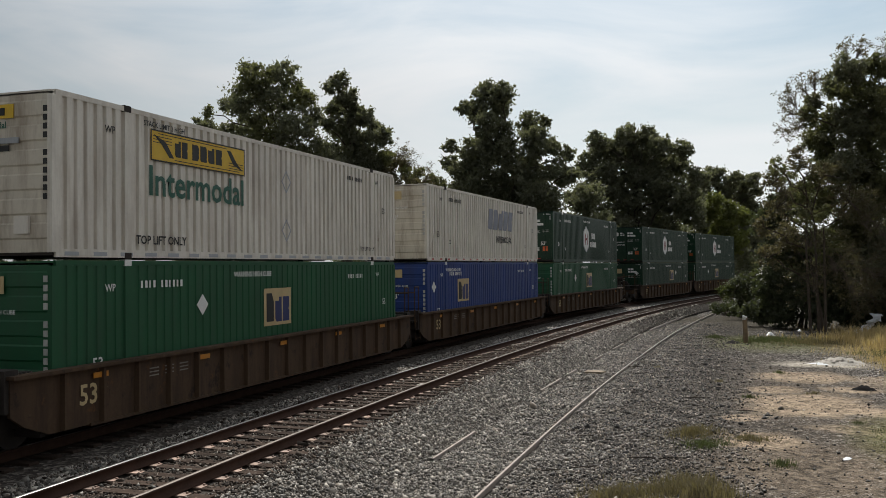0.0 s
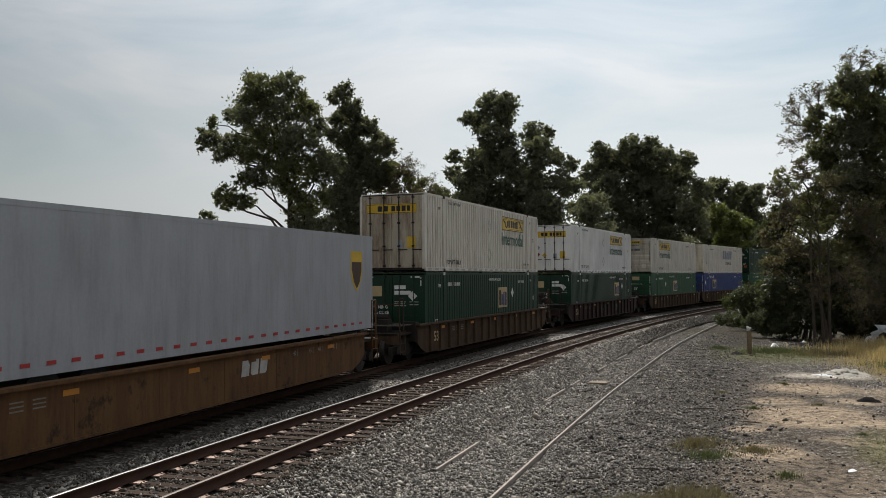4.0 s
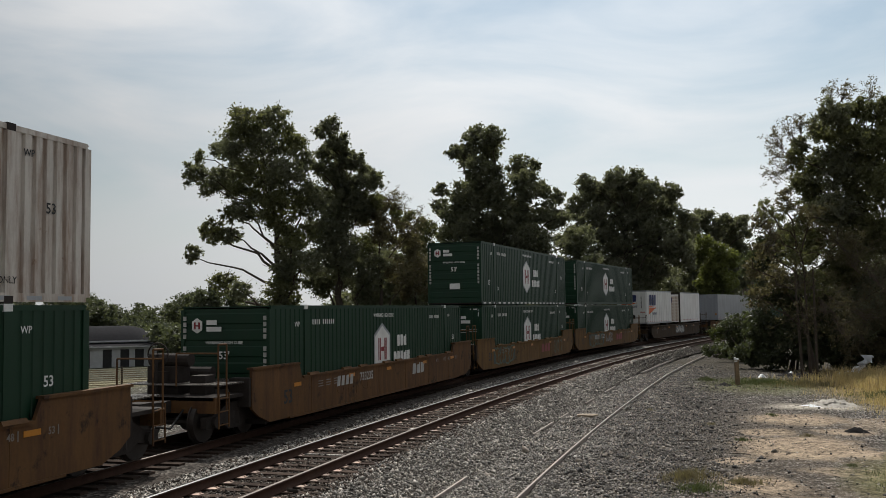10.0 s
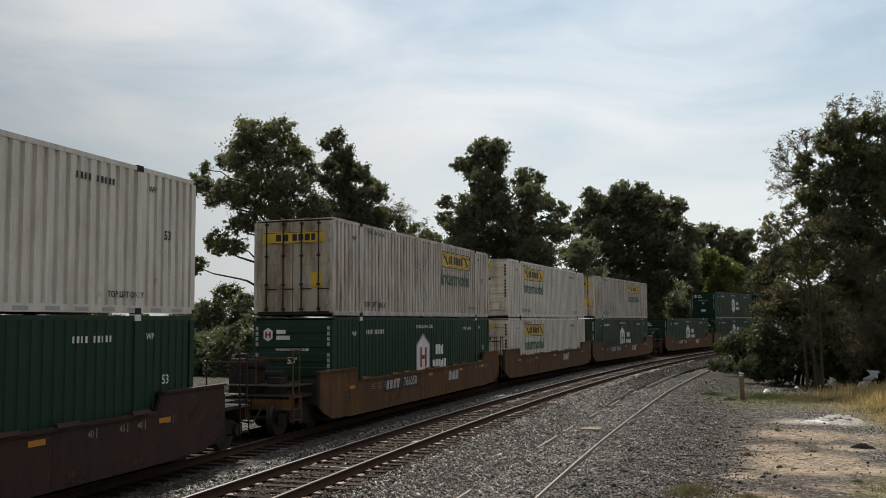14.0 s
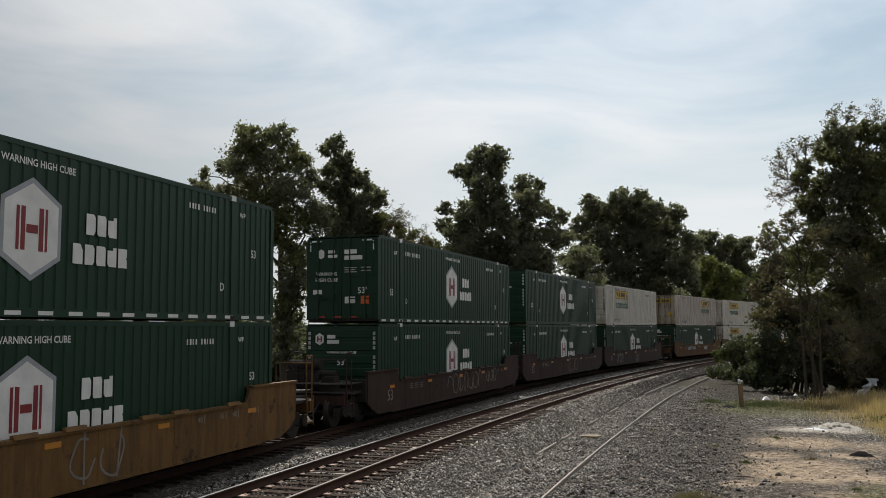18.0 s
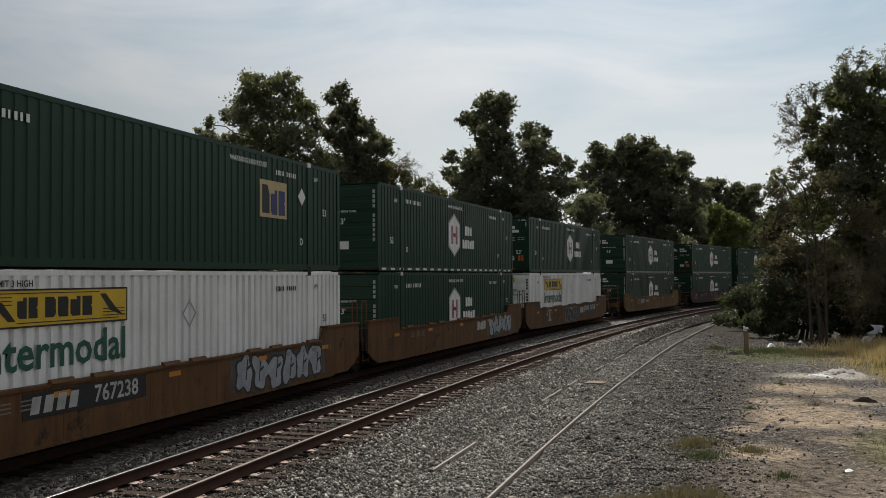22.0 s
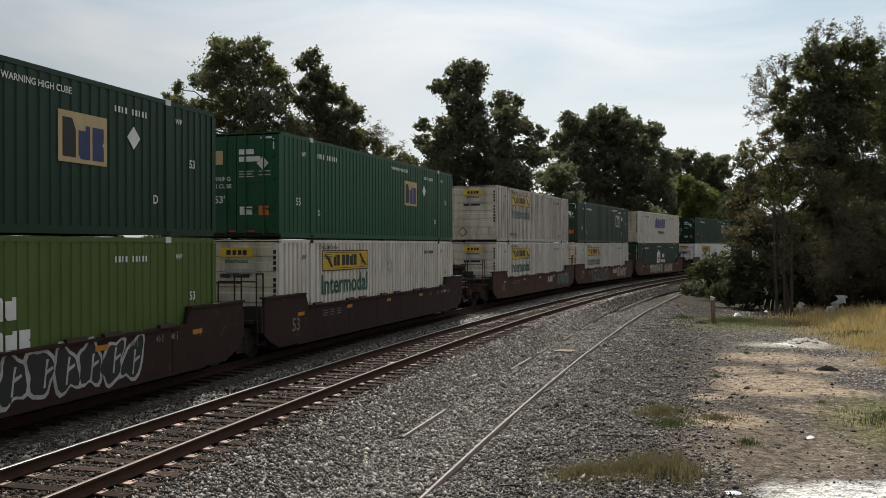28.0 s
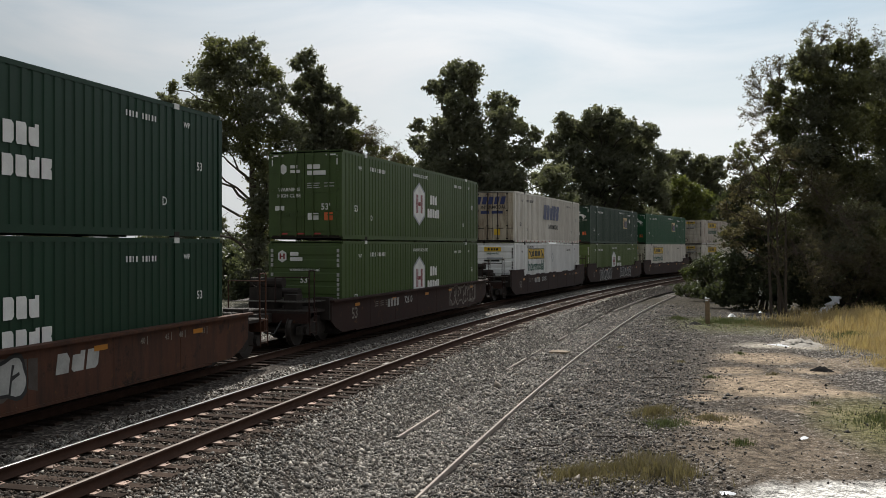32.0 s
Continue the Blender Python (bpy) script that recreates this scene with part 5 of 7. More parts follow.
def blocks_mb(rects, x=HX + 0.006):
    mb = MB()
    for r in rects:
        mb.prism(r, 0, x, x + 0.004)
    return mb


SIDE = pose(0, 0, 0, 90, 0, 90)
REAR = pose(0, 0, 0, 90, 0, 0)


def words(text, size, material, parent, y, z, x=HX + 0.006, name="lettering"):
    ob = part(name, lettering(text, size, material), parent)
    ob.matrix_local = Matrix.Translation((x, y, z)) @ SIDE
    return ob


def rear_words(text, size, material, parent, x, z, y=-HY - 0.03, name="lettering"):
    ob = part(name, lettering(text, size, material), parent)
    ob.matrix_local = Matrix.Translation((x, y, z)) @ REAR
    return ob


def bars_mb(y, z, n, w, h, gap=0.35, x=HX + 0.006):
    """Plain bars that stand for a number or a name."""
    return blocks_mb([rect(y + (k + (k > 3)) * w * (1 + gap), y + (k + (k > 3)) * w * (1 + gap) + w * (0.75, 1.0, 0.6, 0.9)[k % 4], z, z + h) for k in range(n)], x)


def moved(mb, dy=0.0, dz=0.0, dx=0.0):
    mb.v = [(a + dx, b + dy, c + dz) for a, b, c in mb.v]
    return mb


def sh(name, key, build, material, parent, label="", at=None, smooth=False):
    return part(name, shared(key, build, material, smooth), parent, label, at)


def letter_shapes(y, z, w, h, slant, count, first=0):
    """Plain letter-sized blocks, clipped or notched at a corner."""
    kinds = [[(0, 0), (1, 0), (1, 0.7), (0.72, 1), (0, 1)],
             [(0, 0.14), (0.2, 0), (1, 0), (1, 1), (0.62, 1), (0.62, 0.84), (0, 0.84)],
             [(0, 0), (0.8, 0), (1, 0.16), (1, 0.84), (0.8, 1), (0, 1)],
             [(0, 0), (1, 0), (1, 0.42), (0.86, 0.5), (1, 0.58), (1, 1), (0, 1)],
             [(0.12, 0), (1, 0), (1, 0.86), (0.88, 1), (0, 1), (0, 0.12)]]
    out = []
    for k in range(count):
        a = y + k * w * 1.22
        out.append([(a + p * w + slant * q, z + q * h) for p, q in kinds[(2 * k + first) % 5]])
    return out


def mark_yellow(ob, u, small=False):
    """Yellow name board with black shapes, and the green word below."""
    y = -HY + u * CL
    p = sh("name_board", ("board", u), lambda: moved(MB().prism(rect(-1.8, 1.8, 1.95, 2.58), 0, HX + 0.003, HX + 0.008), y), SIGNY, ob, "yellow name board with black border")
    frame_r = [rect(-1.8, 1.8, 2.55, 2.58), rect(-1.8, 1.8, 1.95, 1.98), rect(-1.8, -1.77, 1.98, 2.55), rect(1.77, 1.8, 1.98, 2.55), rect(-1.55, 1.0, 2.50, 2.515), rect(-1.0, 1.55, 2.02, 2.035)]
    wing = [[(-1.7, 2.48), (-1.3, 2.36), (-1.02, 2.06), (-1.18, 2.06), (-1.44, 2.3)], [(1.7, 2.05), (1.3, 2.17), (1.02, 2.47), (1.18, 2.47), (1.44, 2.23)]]
    name = letter_shapes(-0.98, 2.1, 0.20, 0.34, 0.0, 2, 1) + letter_shapes(-0.36, 2.1, 0.25, 0.34, 0.0, 4, 2)
    curls = [rect(-1.72, -1.1, 2.44 - 0.06 * k, 2.455 - 0.06 * k) for k in range(3)] + [rect(1.1, 1.72, 2.07 + 0.06 * k, 2.085 + 0.06 * k) for k in range(3)]
    sh("board_lettering", ("boardink", u), lambda: moved(blocks_mb(frame_r + wing + name + curls, HX + 0.009), y), INK, p)
    words("Intermodal", 0.83, SIGNG, ob, y - 0.05, 1.52)


def mark_hex(ob, u, zc=1.46):
    """White tall hexagon with dark red uprights, two rows of white shapes beside it."""
    y = -HY + u * CL
    hexa = [(-0.62, zc - 0.42), (0, zc - 0.76), (0.62, zc - 0.42), (0.62, zc + 0.42), (0, zc + 0.76), (-0.62, zc + 0.42)]
    p = sh("emblem", ("hex", u, zc), lambda: moved(MB().prism(hexa, 0, HX + 0.003, HX + 0.008), y), SIGNW, ob, "white hexagonal emblem with red uprights")
    rim = [(a * 1.13, zc + (b - zc) * 1.13) for a, b in hexa]
    sh("emblem_rim", ("hexrim", u, zc), lambda: moved(MB().prism(rim, 0, HX + 0.001, HX + 0.004), y), GREY, p)
    ups = [rect(-0.36, -0.16, zc - 0.36, zc + 0.36), rect(0.16, 0.36, zc - 0.36, zc + 0.36), rect(-0.13, 0.13, zc - 0.07, zc + 0.07)]
    sh("emblem_mark", ("hexup", u, zc), lambda: moved(blocks_mb(ups, HX + 0.010), y), SIGNR, p)
    sh("emblem_mark", ("hexslit", u, zc), lambda: moved(blocks_mb([rect(-0.295, -0.265, zc - 0.36, zc + 0.36), rect(0.265, 0.295, zc - 0.36, zc + 0.36)], HX + 0.0125), y), SIGNW, p)
    rows = letter_shapes(0.10, 0.06, 0.25, 0.38, 0.0, 3, 2) + letter_shapes(-0.24, -0.48, 0.26, 0.36, 0.0, 5, 0)
    for k, r in enumerate(rows):
        sh("name_shape", ("hexrow", u, zc, k), lambda r=r: moved(blocks_mb([r]), y + 1.25, zc - 0.02), SIGNW, ob, "white letter-sized shape")
    words("WARNING HIGH CUBE", 0.17, SIGNW, ob, y + 0.15, 2.56)


def mark_panel(ob, u, material=SIGNT):
    """Square tan panel with three shapes, black and blue."""
    y = -HY + u * CL
    p = sh("name_panel", ("emp", u), lambda: moved(MB().prism(rect(-0.7, 0.7, 1.30, 2.22), 0, HX + 0.003, HX + 0.008), y), material, ob, "tan square panel with dark shapes")
    sh("panel_shape", ("empk", u), lambda: moved(blocks_mb(letter_shapes(-0.58, 1.40, 0.36, 0.70, 0.0, 1, 0), HX + 0.009), y), INK, p)
    sh("panel_shape", ("empb", u), lambda: moved(blocks_mb(letter_shapes(-0.14, 1.38, 0.33, 0.62, 0.0, 2, 1), HX + 0.009), y), SIGNB, p)
    words("WARNING HIGH CUBE", 0.17, SIGNW, ob, y - 1.2, 2.58)
    d = [(0.0, 1.95), (0.22, 1.72), (0.44, 1.95), (0.22, 2.18)]
    sh("warning_diamond", ("dia", u), lambda: moved(blocks_mb([d]), y + (1.35 if u > 0.5 else -3.6)), SIGNW, ob)


def mark_slant(ob, u, faint=False):
    """Five leaning navy shapes, and the word below."""
    y = -HY + u * CL
    ink = SIGNB if not faint else mat("faded_navy", (0.22, 0.23, 0.28), 0.6, bump=0)
    for k in range(5):
        sh("name_shape", ("swift", u, faint, k), lambda: moved(blocks_mb(letter_shapes(-1.95 + 0.78 * k, 1.45, 0.66, 0.92, 0.22, 1, 4 + k)), y), ink, ob, "leaning navy letter-sized shape")
    for k in range(18):
        sh("red_reflector", ("sref",), lambda: blocks_mb([rect(-0.1, 0.1, 0.05, 0.11)], HX + 0.003), REFLR, ob, at=(0, -HY + 0.6 + 0.88 * k, 0))
    words("INTERMODAL", 0.40, INK, ob, y + 0.55, 1.0)


def markings(ob, ink, dash=False, lift=False):
    words("WP", 0.19, ink, ob, -HY + 1.5, 2.38)
    words("53", 0.26, ink, ob, HY - 1.05, 1.6)
    words("WP", 0.17, ink, ob, HY - 1.6, 2.48)
    sh("number_stencil", ("nb", 1), lambda: bars_mb(HY - 3.9, 2.40, 9, 0.065, 0.12, 0.75), ink, ob)
    if lift:
        words("TOP LIFT ONLY", 0.24, ink, ob, -HY + 3.1, 0.36)
        words("TOP LIFT ONLY", 0.16, ink, ob, HY - 2.4, 0.36)
        words("STACK LIMIT 3 HIGH", 0.15, ink, ob, -HY + 3.2, 2.66)
        for k in range(21):
            sh("reflector_strip", ("dash",), lambda: blocks_mb([rect(-0.18, 0.18, 0.045, 0.115)], HX + 0.003), GREY, ob, at=(0, -HY + 0.48 + 0.75 * k, 0))
    else:
        words("53", 0.30, ink, ob, -HY + 1.15, 1.02)
        words("D", 0.26, ink, ob, HY - 2.5, 0.75)
        words("D", 0.24, ink, ob, -HY + 2.5, 0.75)
        sh("number_stencil", ("nb", 0), lambda: bars_mb(-HY + 2.4, 2.36, 10, 0.075, 0.14, 0.75), ink, ob)
    if dash:
        for k in range(21):
            sh("reflector_strip", ("dash",), lambda: blocks_mb([rect(-0.18, 0.18, 0.045, 0.115)], HX + 0.003), SIGNW, ob, at=(0, -HY + 0.48 + 0.75 * k, 0))


def container(label, colour, end, mark, u, dash=False, group="double-stacked containers"):
    """A 53-foot box: base at z=0, its tail towards -y."""
    ob = thing("shipping_container", label, "container", group)
    pale = colour in (WHITE, BRIGHT, RUSTY)
    ink = INK if pale else SIGNW
    deep = 0.055 if pale else 0.020
    sh("side_wall", ("side", pale), lambda: side_panel_mb(deep), colour, ob)
    other = sh("side_wall", ("side", pale), lambda: side_panel_mb(deep), colour, ob)
    other.matrix_local = pose(0, 0, 0, 0, 0, 180)
    sh("roof", "roof", lambda: MB().box(-HX + 0.03, HX - 0.03, -HY + 0.03, HY - 0.03, CH - 0.05, CH - 0.02), colour, ob)
    sh("floor_frame", "floor", lambda: MB().box(-HX + 0.05, HX - 0.05, -HY + 0.05, HY - 0.05, 0.05, 0.14), IRON, ob)
    for k, d in enumerate((1, -1)):
        sh("top_rail", ("trail", d), lambda d=d: MB().box(min(d * HX, d * (HX - 0.06)), max(d * HX, d * (HX - 0.06)), -HY + 0.1, HY - 0.1, CH - 0.10, CH - 0.008), colour, ob)
        sh("bottom_rail", ("brail", d), lambda d=d: MB().box(min(d * (HX + 0.002), d * (HX - 0.05)), max(d * (HX + 0.002), d * (HX - 0.05)), -HY + 0.1, HY - 0.1, 0.015, 0.16), colour, ob)
        for e in (1, -1):
            y = e * (HY - 0.08)
            sh("corner_post", ("cpost", d, e), lambda d=d, y=y: MB().box(min(d * (HX + 0.004), d * (HX - 0.10)), max(d * (HX + 0.004), d * (HX - 0.10)), y - 0.08, y + 0.08, 0.10, CH - 0.10), colour, ob)
            y2 = e * 6.06
            sh("lifting_post", ("lpost", d, e), lambda d=d, y2=y2: MB().box(min(d * (HX + 0.006), d * (HX - 0.05)), max(d * (HX + 0.006), d * (HX - 0.05)), y2 - 0.085, y2 + 0.085, 0.02, CH - 0.02), colour, ob)
            for z in (-0.012, CH - 0.11):
                sh("corner_casting", ("cast", d, y2 > 0, z), lambda d=d, y2=y2, z=z: MB().box(min(d * (HX + 0.009), d * (HX - 0.12)), max(d * (HX + 0.009), d * (HX - 0.12)), y2 - 0.10, y2 + 0.10, z, z + 0.122), IRON if pale else SIGNW if z > 1 else IRON, ob)
    sh("front_wall", "fwall", lambda: MB().box(-HX + 0.1, HX - 0.1, HY - 0.06, HY - 0.03, 0.1, CH - 0.08), colour, ob)
    if end == "doors":
        for d, name in ((1, "door"), (-1, "door")):
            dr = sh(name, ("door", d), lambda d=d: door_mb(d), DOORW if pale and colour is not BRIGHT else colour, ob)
            for x in (0.30 * d, 0.86 * d):
                sh("lock_rod", ("rod", x), lambda x=x: rod_mb(x), colour if not pale else IRON, dr)
        if mark == "yellow":
            p = sh("name_board", "rearboard", lambda: MB().box(-1.0, 1.0, -HY - 0.034, -HY - 0.028, 2.14, 2.50), SIGNY, ob, "yellow name board on the doors")
            sh("board_lettering", "rearboardk", lambda: (lambda m: m)(MB().box(-0.55, -0.38, -HY - 0.04, -HY - 0.034, 2.22, 2.42).box(-0.30, -0.14, -HY - 0.04, -HY - 0.034, 2.22, 2.42).box(0.0, 0.15, -HY - 0.04, -HY - 0.034, 2.22, 2.42)
               .box(0.2, 0.36, -HY - 0.04, -HY - 0.034, 2.22, 2.42).box(0.41, 0.57, -HY - 0.04, -HY - 0.034, 2.22, 2.42).box(0.62, 0.74, -HY - 0.04, -HY - 0.034, 2.22, 2.42).box(-0.98, 0.98, -HY - 0.04, -HY - 0.034, 2.465, 2.48).box(-0.98, 0.98, -HY - 0.04, -HY - 0.034, 2.155, 2.17)), INK, p)
            sh("warning_label", "rl1", lambda: MB().box(0.62, 0.95, -HY - 0.034, -HY - 0.026, 0.85, 1.28), SIGNY, ob)
            if colour is BRIGHT:
                for key, m, x, z, r in (("a", GREY, -0.78, 1.52, 0.17), ("b", SIGNR, -0.78, 1.1, 0.16), ("c", SIGNY, -0.35, 1.05, 0.15)):
                    sh("hazard_placard", ("plac", key), lambda x=x, z=z, r=r: MB().prism([(x - r, z), (x, z - r), (x + r, z), (x, z + r)], 1, -HY - 0.034, -HY - 0.026), m, ob)
            sh("label_plate", "rl2", lambda: MB().box(0.2, 0.42, -HY - 0.034, -HY - 0.026, 0.85, 1.15), GREY, ob)
        elif mark == "slant":
            sh("name_shapes", "rearslant", lambda: (lambda m, r: [m.prism([(a, c), (b, c), (b + 0.1, d), (a + 0.1, d)], 1, -HY - 0.04, -HY - 0.034) for a, b, c, d in r] and m)(MB(), [(-1.0 + 0.36 * k, -0.75 + 0.36 * k, 2.15, 2.58) for k in range(5)]), SIGNB, ob)
            rear_words("INTERMODAL", 0.24, INK, ob, 0.05, 1.98, -HY - 0.045)
            sh("number_stencil", "rs2", lambda: MB().box(-0.7, -0.2, -HY - 0.036, -HY - 0.03, 1.62, 1.78).box(-0.05, 0.6, -HY - 0.036, -HY - 0.03, 1.62, 1.78), SIGNB, ob)
            sh("warning_label", "rs3", lambda: MB().box(0.1, 0.45, -HY - 0.036, -HY - 0.03, 0.42, 0.75), SIGNY, ob)
        else:
            rear_words("WARNING", 0.16, SIGNW, ob, -0.55, 1.62)
            rear_words("HIGH CUBE", 0.16, SIGNW, ob, -0.55, 1.42)
            rear_words("53'", 0.28, SIGNW, ob, 0.75 if mark == "hex" else -0.5, 1.05)
            sh("number_stencil", "rn", lambda: MB().box(0.1, 0.55, -HY - 0.034, -HY - 0.028, 2.28, 2.42).box(0.1, 0.75, -HY - 0.034, -HY - 0.028, 2.08, 2.22), SIGNW, ob)
            sh("small_print", "rp", lambda: MB().box(0.1, 0.55, -HY - 0.034, -HY - 0.028, 1.80, 1.83).box(0.1, 0.5, -HY - 0.034, -HY - 0.028, 1.73, 1.76).box(0.1, 0.56, -HY - 0.034, -HY - 0.028, 1.66, 1.69).box(0.7, 1.05, -HY - 0.034, -HY - 0.028, 1.80, 1.83).box(0.7, 1.05, -HY - 0.034, -HY - 0.028, 1.7, 1.73), SPRAYW, ob)
            sh("warning_label", "ro", lambda: MB().box(0.70, 1.0, -HY - 0.034, -HY - 0.028, 0.62, 0.88), SIGNO, ob)
            sh("label_plate", "rw", lambda: MB().box(0.12, 0.5, -HY - 0.034, -HY - 0.028, 0.64, 0.86), SIGNW, ob)
            sh("label_plate", "rw2", lambda: MB().box(-1.05, -0.72, -HY - 0.034, -HY - 0.028, 0.95, 1.1), SIGNW, ob)
            sh("corner_mark", "rm", lambda: MB().box(-1.1, -0.75, -HY - 0.034, -HY - 0.028, CH - 0.20, CH - 0.15).box(0.75, 1.1, -HY - 0.034, -HY - 0.028, CH - 0.20, CH - 0.15).box(-1.17, -1.13, -HY - 0.034, -HY - 0.028, CH - 0.5, CH - 0.2).box(1.13, 1.17, -HY - 0.034, -HY - 0.028, CH - 0.5, CH - 0.2), SIGNW, ob)
            for xx in (-0.75, -0.15, 0.42):
                sh("red_marker", "rr", lambda: MB().box(-0.15, 0.15, -HY - 0.034, -HY - 0.028, 0.17, 0.22), REFLR, ob, at=(xx, 0, 0))
            if mark == "hex":
                sh("emblem", "rhex", lambda: MB().prism([(-0.88, 2.2), (-0.76, 2.12), (-0.64, 2.2), (-0.64, 2.38), (-0.76, 2.46), (-0.88, 2.38)], 1, -HY - 0.034, -HY - 0.028), SIGNW, ob)
                sh("name_bar", "rhexl", lambda: MB().box(-0.5, -0.25, -HY - 0.034, -HY - 0.028, 2.31, 2.41), SIGNW, ob)
                sh("name_bar", "rhexm", lambda: MB().box(-0.5, -0.16, -HY - 0.034, -HY - 0.028, 2.16, 2.26), SIGNW, ob)
            else:
                sh("name_panel", "rpanel", lambda: MB().box(-1.0, -0.4, -HY - 0.034, -HY - 0.028, 2.02, 2.40), SIGNT, ob)
                sh("warning_diamond", "rdia", lambda: MB().prism([(0.82, 1.85), (1.0, 2.03), (0.82, 2.21), (0.64, 2.03)], 1, -HY - 0.034, -HY - 0.028), SIGNW, ob)
    else:
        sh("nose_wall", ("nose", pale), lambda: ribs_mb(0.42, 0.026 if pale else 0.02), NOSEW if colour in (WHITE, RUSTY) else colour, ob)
        yb = -HY - 0.006
        if mark == "yellow":
            p = sh("name_board", "noseboard", lambda: MB().box(-0.5, 0.5, yb - 0.012, yb, 2.42, 2.66), SIGNY, ob, "small yellow name board")
            sh("board_lettering", "noseboardk", lambda: MB().box(-0.3, -0.17, yb - 0.018, yb - 0.012, 2.47, 2.60).box(-0.11, 0.0, yb - 0.018, yb - 0.012, 2.47, 2.60).box(0.06, 0.16, yb - 0.018, yb - 0.012, 2.47, 2.60).box(0.2, 0.32, yb - 0.018, yb - 0.012, 2.47, 2.60), INK, p)
            rear_words("Intermodal", 0.16, SIGNG, ob, 0, 2.30, yb - 0.012)
            sh("number_stencil", "nosenum", lambda: MB().box(-0.5, -0.2, yb - 0.012, yb - 0.004, 1.85, 1.95).box(-0.1, 0.4, yb - 0.012, yb - 0.004, 1.85, 1.95), INK, ob)
            sh("vent", "vent", lambda: MB().box(-0.35, 0.62, yb - 0.03, yb, 1.98, 2.08), GREY, ob)
            sh("placard_bracket", "nbrk", lambda: (lambda m, o: [m.bar((a[0], yb - 0.03, a[1]), (b[0], yb - 0.03, b[1]), 0.014, 4) for a, b in zip(o, o[1:] + o[:1])] and m)(MB(), [(-0.78, 0.5), (-0.55, 0.76), (-0.32, 0.5), (-0.55, 0.24)]), IRON, ob)
            sh("number_stencil", "nosecol", lambda: (lambda m: [m.box(1.12, 1.2, -HY - 0.012, -HY + 0.01, 2.5 - 0.15 * k, 2.6 - 0.15 * k) for k in range(11) if k != 4] and m)(MB()), INK, ob)
            sh("control_box", "cbox", lambda: MB().box(0.55, 0.85, yb - 0.06, yb, 0.42, 0.72), colour, ob)
        elif mark == "slant":
            sh("name_shapes", "noseslant", lambda: (lambda m, r: [m.prism([(a, c), (b, c), (b + 0.05, d), (a + 0.05, d)], 1, yb - 0.01, yb - 0.002) for a, b, c, d in r] and m)(MB(), [(-0.55 + 0.2 * k, -0.41 + 0.2 * k, 2.38, 2.58) for k in range(5)]), SIGNB, ob)
            rear_words("53ft", 0.34, INK, ob, -0.1, 1.35, yb - 0.012)
            sh("number_stencil", "nsn", lambda: (lambda m: [m.box(1.12, 1.2, -HY - 0.012, -HY + 0.01, 2.5 - 0.15 * k, 2.6 - 0.15 * k) for k in range(11) if k != 4] and [m.box(-0.95 + 0.12 * k, -0.87 + 0.12 * k, yb - 0.012, yb - 0.004, 0.62, 0.74) for k in range(5)] and m)(MB()), INK, ob)
        else:
            rear_words("WARNING HIGH CUBE", 0.105, SIGNW, ob, 0, 1.95 if mark == "hex" else 2.0, yb - 0.012)
            rear_words("53'", 0.27, SIGNW, ob, 0, 1.62, yb - 0.014)
            sh("number_stencil", "nvb", lambda: (lambda m: [m.box(x, x + 0.08, yb - 0.012, yb + 0.02, 2.52 - 0.155 * k, 2.63 - 0.155 * k) for x in (-1.22, 1.13) for k in range(11) if k != 4] and m)(MB()), SPRAYW, ob)
            if mark == "hex":
                sh("emblem", "nhex", lambda: MB().prism([(-0.95, 2.28), (-0.80, 2.19), (-0.65, 2.28), (-0.65, 2.5), (-0.80, 2.59), (-0.95, 2.5)], 1, yb - 0.018, yb - 0.01), SIGNW, ob)
                sh("emblem_mark", "nhexu", lambda: MB().box(-0.89, -0.84, yb - 0.024, yb - 0.018, 2.3, 2.48).box(-0.76, -0.71, yb - 0.024, yb - 0.018, 2.3, 2.48).box(-0.84, -0.76, yb - 0.024, yb - 0.018, 2.37, 2.41), SIGNR, ob)
                sh("name_bar", "nhexl", lambda: MB().box(-0.52, -0.22, yb - 0.018, yb - 0.01, 2.41, 2.53), SIGNW, ob)
                sh("name_bar", "nhexm", lambda: MB().box(-0.52, -0.08, yb - 0.018, yb - 0.01, 2.24, 2.36), SIGNW, ob)
                sh("label_plate", "nlp", lambda: MB().box(-0.22, 0.28, yb - 0.018, yb - 0.01, 0.72, 0.98), SIGNW, ob)
            else:
                sh("name_panel", "npan", lambda: MB().box(-0.3, 0.3, yb - 0.018, yb - 0.01, 2.32, 2.62), SIGNT, ob)
                sh("warning_diamond", "ndia", lambda: MB().prism([(-0.9, 1.9), (-0.7, 2.1), (-0.5, 1.9), (-0.7, 1.7)], 1, yb - 0.02, yb - 0.012), SIGNW, ob)
    {"yellow": mark_yellow, "hex": mark_hex, "panel": mark_panel, "slant": mark_slant, "faint": lambda o, w: mark_slant(o, w, True)}[mark](ob, u)
    markings(ob, ink, dash, mark == "yellow")
    if mark == "yellow":
        sh("warning_diamond", ("hd", u > 0.5), lambda: (lambda yy: blocks_mb([[(yy - 0.26, z), (yy, z - 0.3), (yy + 0.26, z), (yy, z + 0.3), (yy - 0.26, z), (yy - 0.21, z), (yy, z + 0.24), (yy + 0.21, z), (yy, z - 0.24), (yy - 0.21, z)] for z in (0.75, 2.0)]))(-HY + CL * (0.52 if u < 0.5 else 0.48)), GREY, ob)
    return ob


